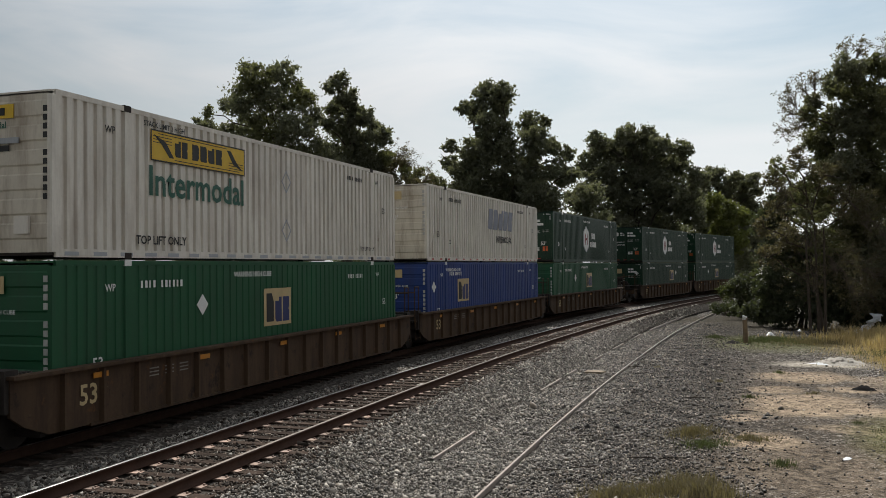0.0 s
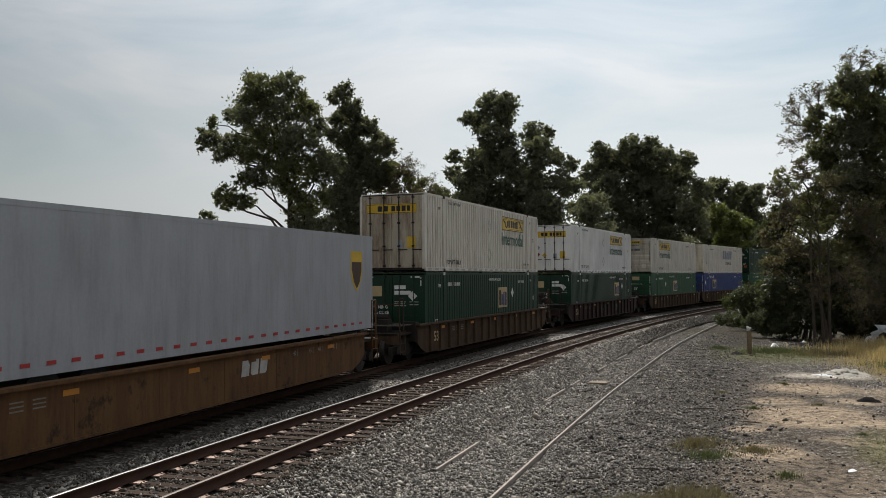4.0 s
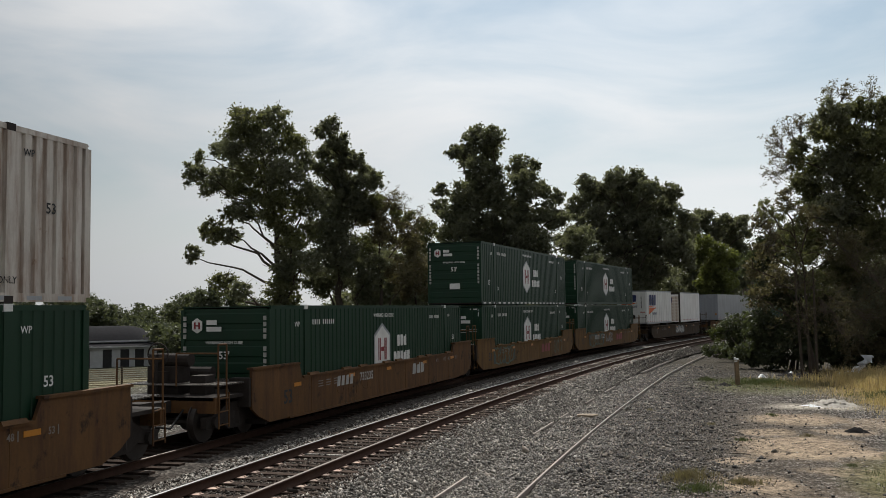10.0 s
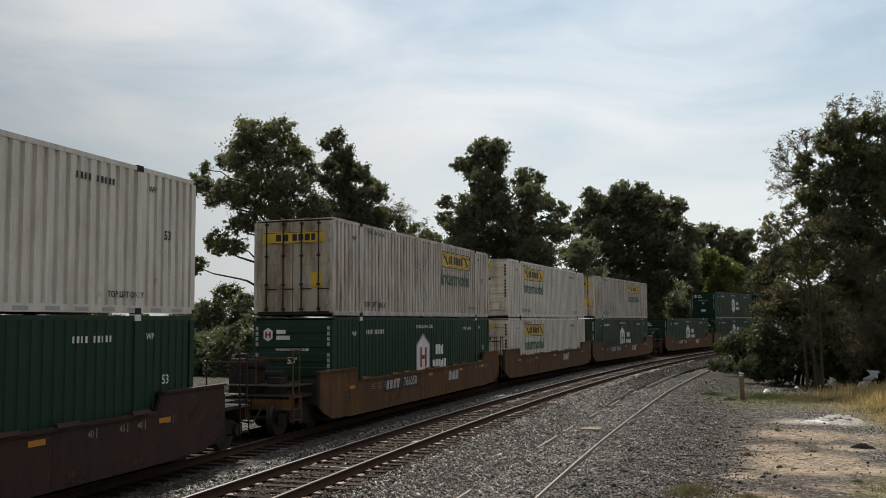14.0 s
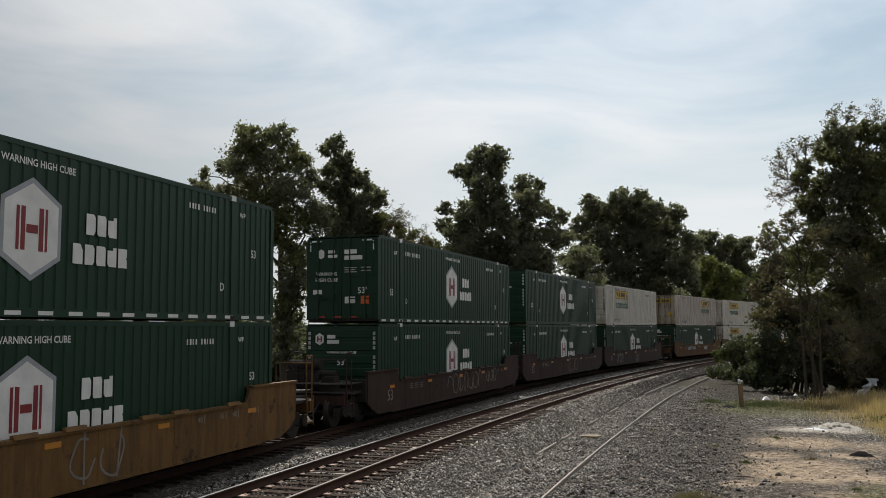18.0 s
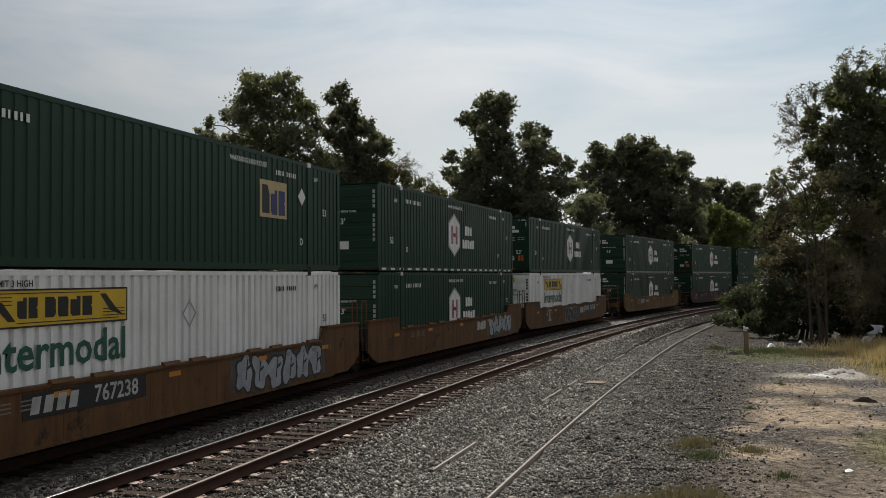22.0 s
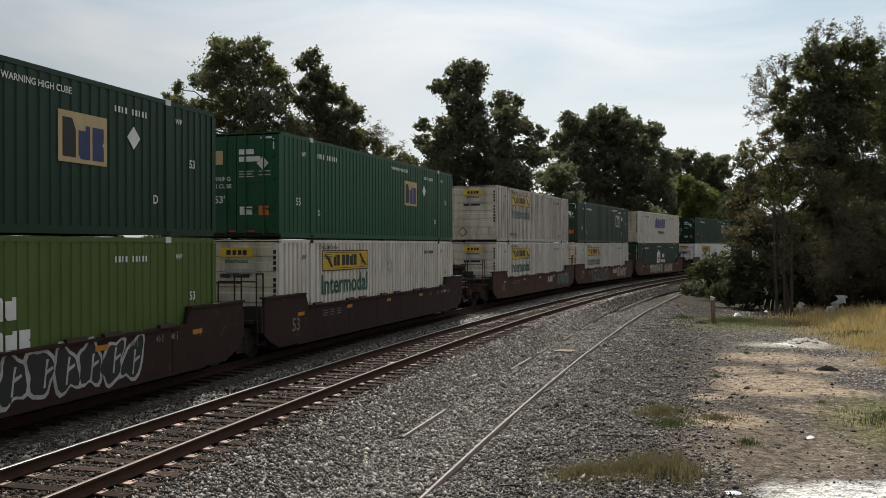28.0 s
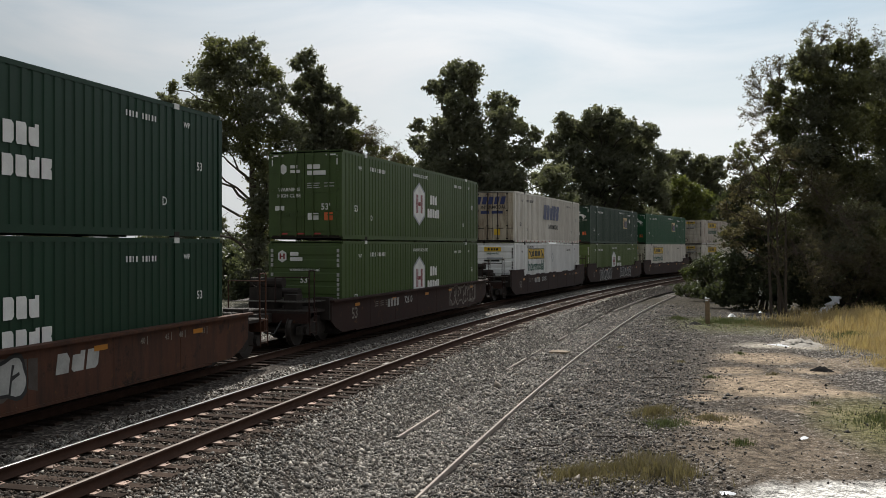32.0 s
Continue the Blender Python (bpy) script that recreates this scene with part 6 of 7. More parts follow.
# ---- well cars
def sill_outline(level=False):
    foot = [(-9.15, 0.66), (-8.85, 0.46), (-8.3, 0.26), (8.3, 0.26), (8.85, 0.46), (9.15, 0.66)]
    if level:
        return foot + [(9.15, 1.26), (-9.15, 1.26)]
    return foot + [(9.15, 1.60), (6.72, 1.60), (6.55, 1.24), (-6.55, 1.24), (-6.72, 1.60), (-9.15, 1.60)]


def wheel_mb():
    mb = MB()
    for d in (-0.755, 0.755):
        mb.bar((d - 0.065, 0, 0), (d + 0.065, 0, 0), 0.455, 24)
        e = d - 0.075 if d > 0 else d + 0.075
        mb.bar((e - 0.015, 0, 0), (e + 0.015, 0, 0), 0.485, 24)
    return mb.bar((-1.0, 0, 0), (1.0, 0, 0), 0.08, 10)


def frame_mb(x):
    o = [(-1.25, 0.36), (-1.25, 0.60), (-0.75, 0.66), (-0.35, 0.86), (0.35, 0.86), (0.75, 0.66), (1.25, 0.60), (1.25, 0.36), (0.95, 0.34), (0.55, 0.42), (0.3, 0.26), (-0.3, 0.26), (-0.55, 0.42), (-0.95, 0.34)]
    mb = MB().prism(o, 0, x - 0.07, x + 0.07)
    for y in (-0.9, 0.9):
        mb.bar((x - 0.16, y, 0.475), (x + 0.16, y, 0.475), 0.14, 10)
    for y in (-0.12, 0.12):
        mb.bar((x, y, 0.34), (x, y, 0.66), 0.10, 8)
    return mb


WHEEL = mat("worn_wheel_steel", (0.035, 0.028, 0.024), 0.6, 0.2, var=0.3, bump=0.1)


def truck(parent, y):
    t = part("truck", shared("bolster", lambda: MB().box(-1.0, 1.0, -0.2, 0.2, 0.50, 0.82), IRON), parent, "dark rusty two-axle truck", at=(0, y, 0))
    for x in (-1.02, 1.02):
        sh("side_frame", ("sf", x), lambda x=x: frame_mb(x), IRON, t)
    for d in (-0.9, 0.9):
        sh("wheelset", "wheelset", wheel_mb, WHEEL, t, at=(0, d, 0.47))


def ladder_mb(x, y, z0, z1, w=0.42):
    mb = MB().bar((x, y - w / 2, z0), (x, y - w / 2, z1), 0.018).bar((x, y + w / 2, z0), (x, y + w / 2, z1), 0.018)
    z = z0 + 0.08
    while z < z1:
        mb.bar((x, y - w / 2, z), (x, y + w / 2, z), 0.014)
        z += 0.3
    return mb


def scrawl(parent, y0, y1, z0, z1, material, seed, thick=0.07):
    """Sprayed loops and strokes that no one can read."""
    rnd = random.Random(seed)
    mb, n = MB(), max(2, round((y1 - y0) / ((z1 - z0) * 0.8)))
    w = (y1 - y0) / n
    for k in range(n):
        cy, cz = y0 + (k + 0.5) * w, (z0 + z1) / 2
        a0, span = rnd.uniform(0, 6.28), rnd.uniform(3.6, 5.8)
        ry, rz = w * rnd.uniform(0.36, 0.5), (z1 - z0) * rnd.uniform(0.36, 0.5)
        m = 14
        for j in range(m):
            p = []
            for q in (j, j + 1):
                a = a0 + span * q / m
                p.append((cy + ry * math.cos(a) + 0.15 * ry * math.sin(3 * a), cz + rz * math.sin(a)))
            (ya, za), (yb, zb) = p
            ln = math.hypot(yb - ya, zb - za) or 1
            dy, dz = -(zb - za) / ln * thick / 2, (yb - ya) / ln * thick / 2
            mb.prism([(ya + dy, za + dz), (ya - dy, za - dz), (yb - dy, zb - dz), (yb + dy, zb + dz)], 0, 1.433, 1.437)
        if rnd.random() < 0.6:
            a, b = cy + rnd.uniform(-0.4, 0.4) * w, cz
            mb.prism(rect(a, a + thick, z0, z1, rnd.uniform(-0.2, 0.2)), 0, 1.433, 1.4375)
    part("sprayed_scrawl", mb.mesh("sprayed_scrawl", material), parent, "sprayed scrawl of loops and strokes")


def bubble(parent, y0, y1, z0, z1, material, seed, ground):
    """Fat rounded sprayed shapes with a dark rim, side by side."""
    rnd = random.Random(seed)
    n = max(3, round((y1 - y0) / 0.72))
    w = (y1 - y0) / n
    dark = seed in (28, 29)
    if seed in (23, 24, 25, 26):
        material = SPRAYC
    outer, inner = (material, SPRAYK) if dark else (SPRAYK, material)
    if seed in (6, 7, 8, 9, 30):
        outer, inner = SPRAYG if seed < 30 else STENCIL, ground
    elif seed == 20:
        outer, inner = STENCIL, SPRAYK
    elif seed == 25:
        outer, inner = STENCIL, SPRAYK
    if not dark:
        m = 2 * n + 2
        top = [(y1 + 0.25 - (y1 - y0 + 0.5) * j / (m - 1), min(1.2, z1 + rnd.uniform(-0.12, 0.06))) for j in range(m)]
        foot = [(y0 - 0.25 + (y1 - y0 + 0.5) * j / (m - 1), max(0.30, z0 + rnd.uniform(-0.06, 0.14))) for j in range(m)]
        part("sprayed_field", MB().prism(foot + top, 0, 1.4302, 1.4308).mesh("sprayed_field", SPRAYT if seed in (6, 7, 8, 9, 21, 27) else SPRAYM), parent, "dull sprayed patch behind the shapes")
    for k in range(n):
        cy, cz = y0 + (k + 0.5) * w, (z0 + z1) / 2 + rnd.uniform(-0.06, 0.06)
        ph, a3, a2 = rnd.uniform(0, 6.28), rnd.uniform(0.08, 0.2), rnd.uniform(0.06, 0.16)
        lean, ob = rnd.uniform(-0.12, 0.2), parent
        for name, m, grow, x in (("sprayed_shape", outer, 0.075, 1.4312 + 0.0003 * (k % 2)), ("sprayed_fill", inner, 0.0, 1.4345)):
            o = []
            for j in range(24):
                a = 2 * math.pi * j / 24
                r = (abs(math.cos(a)) ** 3 + abs(math.sin(a)) ** 3) ** (-1 / 3) * (1 + a3 * math.sin(3 * a + ph) + a2 * math.sin(5 * a + 2 * ph))
                o.append((cy + (w * 0.47 + grow) * r * math.cos(a) * 0.94 + lean * math.sin(a), cz + ((z1 - z0) * 0.45 + grow) * r * math.sin(a) * 0.92))
            ob = part(name, MB().prism(o, 0, x, x + 0.002).mesh(name, m), ob, "fat rounded sprayed shape" if ob is parent else "")
        e, c = rnd.uniform(-0.15, 0.1), cz + rnd.uniform(-0.1, 0.1)
        st = [(e * w, -0.24), (e * w + 0.05, -0.24), (e * w + 0.08, -0.02), (e * w + 0.26, 0.06), (e * w + 0.25, 0.11), (e * w + 0.09, 0.06), (e * w + 0.14, 0.24), (e * w + 0.08, 0.24)]
        part("sprayed_stroke", MB().prism([(cy + p, c + q) for p, q in st], 0, 1.4365, 1.438).mesh("sprayed_stroke", outer), ob)


def well_car(label, colour, ribbed, front, rear, scrawls=(), number="", seed=0, low=False):
    ob = thing("well_car", label, "railway car", "train cars")
    rnd = random.Random(seed)
    for d in (1, -1):
        sl = sh("side_sill", ("sill", d, ribbed or low), lambda d=d: MB().prism(sill_outline(ribbed or low), 0, d * 1.36, d * 1.43), colour, ob)
        if ribbed or low:
            sh("top_chord", ("ledge", d), lambda d=d: MB().box(min(d * 1.33, d * 1.56), max(d * 1.33, d * 1.56), -9.2, 9.2, 1.25, 1.31), colour, ob)
        else:
            sh("top_chord", ("chord", d), lambda d=d: MB().box(min(d * 1.33, d * 1.47), max(d * 1.33, d * 1.47), -6.5, 6.5, 1.21, 1.27).box(min(d * 1.30, d * 1.47), max(d * 1.30, d * 1.47), -9.18, -6.72, 1.59, 1.64).box(min(d * 1.30, d * 1.47), max(d * 1.30, d * 1.47), 6.72, 9.18, 1.59, 1.64), colour, ob)
        sh("bottom_flange", ("flange", d), lambda d=d: MB().box(min(d * 1.22, d * 1.46), max(d * 1.22, d * 1.46), -7.3, 7.3, 0.23, 0.28), colour, ob)
        if d == 1:
            if ribbed:
                for k in range(17):
                    sh("rib", "rib", lambda: MB().prism([(1.43, -0.05), (1.52, -0.03), (1.52, 0.03), (1.43, 0.05)], 2, 0.28, 1.22), colour, sl, at=(0, -8.0 + k, 0))
            else:
                for k in range(12):
                    sh("guide_lug", "lug", lambda: MB().prism([(1.40, 1.26), (1.50, 1.26), (1.46, 1.33), (1.40, 1.33)], 1, -0.28, 0.28), colour, sl, at=(0, -5.9 + 1.075 * k + rnd.uniform(-0.2, 0.2), 0)) if k % 3 != 1 and not low else None
                for k in range(6):
                    sh("weld_seam", "seam", lambda: MB().box(1.43, 1.436, -0.012, 0.012, 0.28, 1.22), colour, sl, at=(0, -6.0 + 2.4 * k, 0))
            for k in range(5):
                sh("yellow_reflector", "refl", lambda: MB().box(1.437, 1.442, -0.20, 0.20, 0.0, 0.10), REFLY, ob, at=(0.036 if ribbed else 0, -6.9 + 3.4 * k + rnd.uniform(-0.3, 0.3), 1.02 if not ribbed else 1.06))
    for y in (-7.85, -4.0, 0.0, 4.0, 7.85):
        sh("cross_member", "cross", lambda: MB().box(-1.3, 1.3, -0.42, 0.42, 0.22, 0.26), IRON, ob, at=(0, y, 0))
    for e, how in ((1, front), (-1, rear)):
        out = 10.55 if how == "coupler" else 9.45
        sh("bulkhead", ("bulk", e), lambda e=e: MB().box(-1.36, 1.36, min(e * 8.32, e * 8.42), max(e * 8.32, e * 8.42), 0.22, 1.25), IRON, ob)
        pl = sh("end_platform", ("plat", e, how), lambda e=e, out=out: MB().box(-1.25, 1.25, min(e * 8.42, e * out), max(e * 8.42, e * out), 0.98, 1.06), IRON, ob)
        sh("grating", ("grate", e, how), lambda e=e, out=out: (lambda m: [m.box(-1.3, 1.3, e * (8.55 + 0.11 * k) - 0.018, e * (8.55 + 0.11 * k) + 0.018, 1.30, 1.33) for k in range(int((out - 8.6) / 0.11))] and m)(MB()), GRATE, pl, "pale steel walkway grating")
        sh("corner_box", ("cbx", e), lambda e=e: MB().box(0.85, 1.40, min(e * 8.95, e * 9.25), max(e * 8.95, e * 9.25), 0.72, 1.40), IRON, ob)
        sh("handrail", ("hr", e, how), lambda e=e, out=out: MB().bar((1.30, e * (out - 0.12), 0.75), (1.30, e * (out - 0.12), 2.25), 0.022).bar((1.30, e * (out - 0.47), 0.75), (1.30, e * (out - 0.47), 2.25), 0.022).bar((1.30, e * (out - 0.12), 2.25), (1.30, e * (out - 0.47), 2.25), 0.022)
           .bar((0.2, e * (out - 0.1), 1.3), (0.2, e * (out - 0.1), 2.05), 0.02).bar((0.2, e * (out - 0.1), 2.05), (1.3, e * (out - 0.1), 2.05), 0.02), colour, ob)
        sh("ladder", ("lad", e, how), lambda e=e, out=out: ladder_mb(1.34, e * (out - 0.3), 0.35, 1.15), colour, ob)
        if how == "coupler":
            sh("coupler", ("cpl", e), lambda e=e: MB().box(-0.14, 0.14, min(e * 10.2, e * 11.35), max(e * 10.2, e * 11.35), 0.72, 0.98).box(-0.22, 0.2, min(e * 11.3, e * 11.62), max(e * 11.3, e * 11.62), 0.68, 1.02), IRON, ob)
            sh("end_sill", ("esill", e), lambda e=e: MB().box(-1.3, 1.3, min(e * 10.35, e * 10.55), max(e * 10.35, e * 10.55), 0.70, 1.05), colour, ob)
            sh("brake_wheel", ("bw", e), lambda e=e: (lambda m: [m.bar((-0.55 + 0.28 * math.cos(a), e * 10.1, 2.0 + 0.28 * math.sin(a)), (-0.55 + 0.28 * math.cos(a + 0.45), e * 10.1, 2.0 + 0.28 * math.sin(a + 0.45)), 0.018, 5) for a in [0.4488 * k for k in range(14)]] and m.bar((-0.83, e * 10.1, 2.0), (-0.27, e * 10.1, 2.0), 0.012).bar((-0.55, e * 10.1, 1.72), (-0.55, e * 10.1, 2.28), 0.012).bar((-0.55, e * 10.15, 1.0), (-0.55, e * 10.15, 2.0), 0.03))(MB()), IRON, ob)
            sh("air_tank", ("tank", e), lambda e=e: MB().bar((-0.85, e * 9.15, 1.52), (0.35, e * 9.15, 1.52), 0.15, 12), IRON, ob)
            if e < 0:
                sh("brake_gear", ("gear",), lambda: MB().box(-0.95, -0.1, -9.95, -9.45, 1.06, 1.72).box(-0.7, -0.35, -10.05, -9.95, 1.2, 1.6).bar((-1.0, -9.7, 1.86), (0.1, -9.7, 1.86), 0.16, 12).box(0.2, 0.62, -9.9, -9.5, 1.06, 1.5).bar((0.1, -9.7, 1.3), (0.25, -9.7, 1.3), 0.05), IRON, ob, "sooty brake valve and cylinder")
            sh("hose", ("hose", e), lambda e=e: MB().bar((0.45, e * 10.5, 0.8), (0.5, e * 11.1, 0.42), 0.025).bar((0.5, e * 11.1, 0.42), (0.4, e * 11.5, 0.5), 0.025), RUBBER, ob)
        truck_here = how == "coupler" or e == -1
        if truck_here:
            truck(ob, e * 9.35 if how == "coupler" else e * 9.62)
    ny = 4.1 if seed == 19 else -3.2
    if number in ("767238", "766050"):
        sh("number_ground", ("ng", colour.name), lambda: MB().box(1.4335, 1.437, -1.35, 1.85, 0.74, 1.16), INK if colour in (YELLOW_CAR, ORANGE_CAR) else colour, ob, at=(0.002, ny, 0))
    if number:
        words(number, 0.42 if number in ("767238", "766050") else 0.35, SPRAYW, ob, ny + 0.98, 0.95, 1.4405)
        sh("owner_stencil", ("ob",), lambda: blocks_mb([rect(-1.2 + 0.30 * k, -1.0 + 0.30 * k, 0.81, 1.09, 0.06) for k in range(4)], 1.440), SPRAYW, ob, at=(0, ny, 0))
    words("53", 0.50, SIGNT if ribbed else SPRAYK if colour in (YELLOW_CAR, ORANGE_CAR) else STENCIL, ob, -7.35, 0.78, 1.438 if not ribbed else 1.45)
    sh("small_stencil", ("stencil",), lambda: blocks_mb([rect(-5.6 + 0.5 * (k % 3), -5.3 + 0.5 * (k % 3), 0.9 + 0.07 * (k // 3), 0.925 + 0.07 * (k // 3)) for k in range(9)], 1.438), STENCIL, ob)
    if not ribbed:
        for txt, yy in (("40", 4.55), ("45", 5.45), ("48", 6.0), ("53", 6.95)):
            words(txt, 0.17, STENCIL, ob, yy, 1.05, 1.438)
            sh("stencil_stroke", ("stroke",), lambda: blocks_mb([rect(0.15, 0.175, 0.97, 1.14)], 1.436), STENCIL, ob, at=(0, yy, 0))
        gold = colour is DUSK_CAR
        big = colour is YELLOW_CAR
        clash = any(q[0] < 3.1 and q[1] > (0.1 if gold else 1.8) for q in scrawls)
        for k in range(0 if clash or colour in (MAROON_CAR, SOOT_CAR) else 4 if gold else 3):
            sh("name_shape", ("carname", k, gold, big), lambda: blocks_mb(letter_shapes(0.2 + 0.68 * k, 0.55, 0.55, 0.46, 0.16, 1, k) if gold else letter_shapes(1.7 + 0.62 * k, 0.58, 0.5, 0.44, 0.06, 1, k) if big else letter_shapes(1.9 + 0.42 * k, 0.72, 0.34, 0.36, 0.06, 1, k), 1.4325), SIGNT if gold else SIGNR if big and seed < 15 else SPRAYW, ob, "worn letter-sized shape")
    for y0, y1, z0, z1, m, sd in scrawls:
        z1 = min(z1, 1.20)
        if sd in (12, 13, 14, 15, 16, 17, 18):
            scrawl(ob, y0, y1, z0, z1, STENCIL, sd, 0.045)
        elif y1 - y0 > 2.6:
            bubble(ob, y0, y1, z0, z1, m, sd, colour)
        else:
            scrawl(ob, y0, y1, z0, z1, m, sd, 0.05)
    return ob


# ---- road trailers riding in wells
def trailer(label, length, colour, base, top, kind):
    ob = thing("road_trailer", label, "trailer", "trailers on the train")
    h = length / 2
    cap = MB().prism([(-HX, -h), (HX - 0.12, -h), (HX, -h + 0.14), (HX, h), (-HX, h)], 2, base + 0.12, top - 0.10)
    part("body", cap.mesh("body", colour), ob)
    part("roof", MB().box(-HX - 0.005, HX + 0.006, -h - 0.006, h + 0.006, top - 0.10, top).mesh("roof", GREY), ob, "grey roof cap")
    part("bottom_rail", MB().box(-HX - 0.004, HX + 0.008, -h - 0.004, h + 0.008, base, base + 0.13).mesh("bottom_rail", GREY if kind != "plain" else BRIGHT), ob)
    if kind == "marked":
        post = MB().prism([(HX, -0.05), (HX + 0.030, -0.028), (HX + 0.030, 0.028), (HX, 0.05)], 2, base + 0.14, top - 0.11).mesh("side_post", colour)
        for k in range(int(length / 0.6)):
            part("side_post", post, ob, at=(0, -h + 0.5 + 0.6 * k, 0))
        for k in range(3):
            navy = letter_shapes(-h + 0.65 + 0.72 * k, top - 1.28, 0.62, 0.92, 0.10, 1, (2, 0, 4)[k])
            part("name_shape", blocks_mb(navy, HX + 0.033).mesh("name_shape", SIGNB), ob, "large navy letter-sized shape")
        part("orange_wedge", blocks_mb([[(-h + 0.55, top - 2.05), (-h + 2.9, top - 1.47), (-h + 0.65, top - 1.52)], [(-h + 0.62, top - 1.45), (-h + 2.9, top - 1.42), (-h + 0.66, top - 1.34)]], HX + 0.033).mesh("orange_wedge", SIGNO), ob, "orange wedge stripes")
        words("FREIGHT", 0.36, SIGNB, ob, -h + 2.3, top - 2.0, HX + 0.036)
        y = -h - 0.008
        m = MB()
        for k in range(3):
            for r in letter_shapes(-0.85 + 0.42 * k, top - 0.95, 0.36, 0.58, 0.06, 1, (2, 0, 4)[k]):
                m.prism(r, 1, y - 0.006, y)
        part("name_shapes", m.mesh("name_shapes", SIGNB), ob, "three navy shapes on the end")
        part("orange_wedge", MB().prism([(-0.95, top - 1.4), (0.5, top - 1.05), (-0.9, top - 1.08)], 1, y - 0.006, y).mesh("orange_wedge", SIGNO), ob)
        rear_words("FREIGHT", 0.22, SIGNB, ob, 0.05, top - 1.38, y - 0.008)
        part("warning_label", MB().box(0.72, 1.14, y - 0.006, y, base + 0.95, base + 1.06).mesh("warning_label", REFLR), ob, "red warning label")
        rear_words("WARNING", 0.08, SIGNW, ob, 0.93, base + 1.005, y - 0.009)
        part("number_stencil", (lambda m: [m.box(0.78, 0.85, y - 0.005, y, top - 0.62 - 0.11 * k, top - 0.54 - 0.11 * k) for k in range(9)] and m)(MB()).mesh("number_stencil", INK), ob)
        part("service_box", MB().box(-0.12, 0.26, y - 0.08, y, base + 0.45, base + 0.8).mesh("service_box", IRON), ob)
        part("placard", MB().prism([(-0.72, base + 0.78), (-0.52, base + 0.98), (-0.32, base + 0.78), (-0.52, base + 0.58)], 1, y - 0.01, y).mesh("placard", IRON), ob)
    else:
        y = -h - 0.006
        part("rear_frame", MB().box(-HX, -HX + 0.14, y - 0.03, y, base, top).box(HX - 0.14, HX + 0.01, y - 0.03, y, base, top).box(-HX + 0.14, HX - 0.14, y - 0.03, y, top - 0.2, top).mesh("rear_frame", IRON if kind == "plain" else GREY), ob)
        sl = MB().box(-HX + 0.15, HX - 0.15, y - 0.012, y, 0, 0.28).mesh("door_panel", RUSTY if kind == "plain" else GREY)
        k, z = 0, base + 0.1
        while z < top - 0.5:
            part("door_panel", sl, ob, at=(0, 0, z))
            z += 0.30
        if kind == "plain":
            m = MB()
            for k in range(3):
                for r in letter_shapes(-0.65 + 0.4 * k, top - 1.0, 0.34, 0.5, 0.06, 1, (2, 0, 4)[k]):
                    m.prism(r, 1, y - 0.03, y - 0.014)
            part("name_shapes", m.mesh("name_shapes", SIGNB), ob, "three navy shapes on the doors")
            part("orange_wedge", MB().prism([(-0.7, top - 1.36), (0.5, top - 1.05), (-0.66, top - 1.08)], 1, y - 0.03, y - 0.014).mesh("orange_wedge", SIGNO), ob)
        else:
            shield = [(h - 1.7, top - 0.5), (h - 0.85, top - 0.5), (h - 0.85, top - 1.15), (h - 1.02, top - 1.5), (h - 1.27, top - 1.7), (h - 1.53, top - 1.5), (h - 1.7, top - 1.15)]
            part("shield_emblem", blocks_mb([shield], HX + 0.004).mesh("shield_emblem", SIGNY), ob, "gold and brown shield emblem")
            inner = [(a + (h - 1.275 - a) * 0.16, b - 0.32 if b > top - 0.6 else b + 0.08) for a, b in shield]
            part("shield_emblem", blocks_mb([inner], HX + 0.009).mesh("shield_emblem", mat("emblem_brown", (0.05, 0.025, 0.012), 0.5, bump=0)), ob)
            part("corner_light", MB().box(HX - 0.3, HX - 0.12, y - 0.02, y, base + 0.55, base + 0.75).mesh("corner_light", REFLY), ob)
    rm = MB().box(HX + 0.009, HX + 0.013, -0.11, 0.11, base + 0.16, base + 0.23).mesh("red_reflector", REFLR)
    for k in range(int(length / 0.6) - 1):
        part("red_reflector", rm, ob, at=(0, -h + 0.45 + 0.6 * k, 0))
    for yy in ([h - 1.2] if length < 10 else [-h + 1.6, -h + 2.9]):
        tm = shared("tyre", lambda: MB().bar((0.62, 0, 0), (1.18, 0, 0), 0.5, 20).bar((-1.18, 0, 0), (-0.62, 0, 0), 0.5, 20).bar((-0.7, 0, 0), (0.7, 0, 0), 0.07, 8), RUBBER)
        part("axle", tm, ob, "dual tyres on their axle", at=(0, yy, base - 0.42))
    leg = MB().box(-0.075, 0.075, -0.08, 0.08, base - 0.75, base).mesh("landing_leg", IRON)
    for x in (-0.625, 0.625):
        part("landing_leg", leg, ob, at=(x, h - 2.4 if length > 10 else -h + 1.7, 0))
    return ob


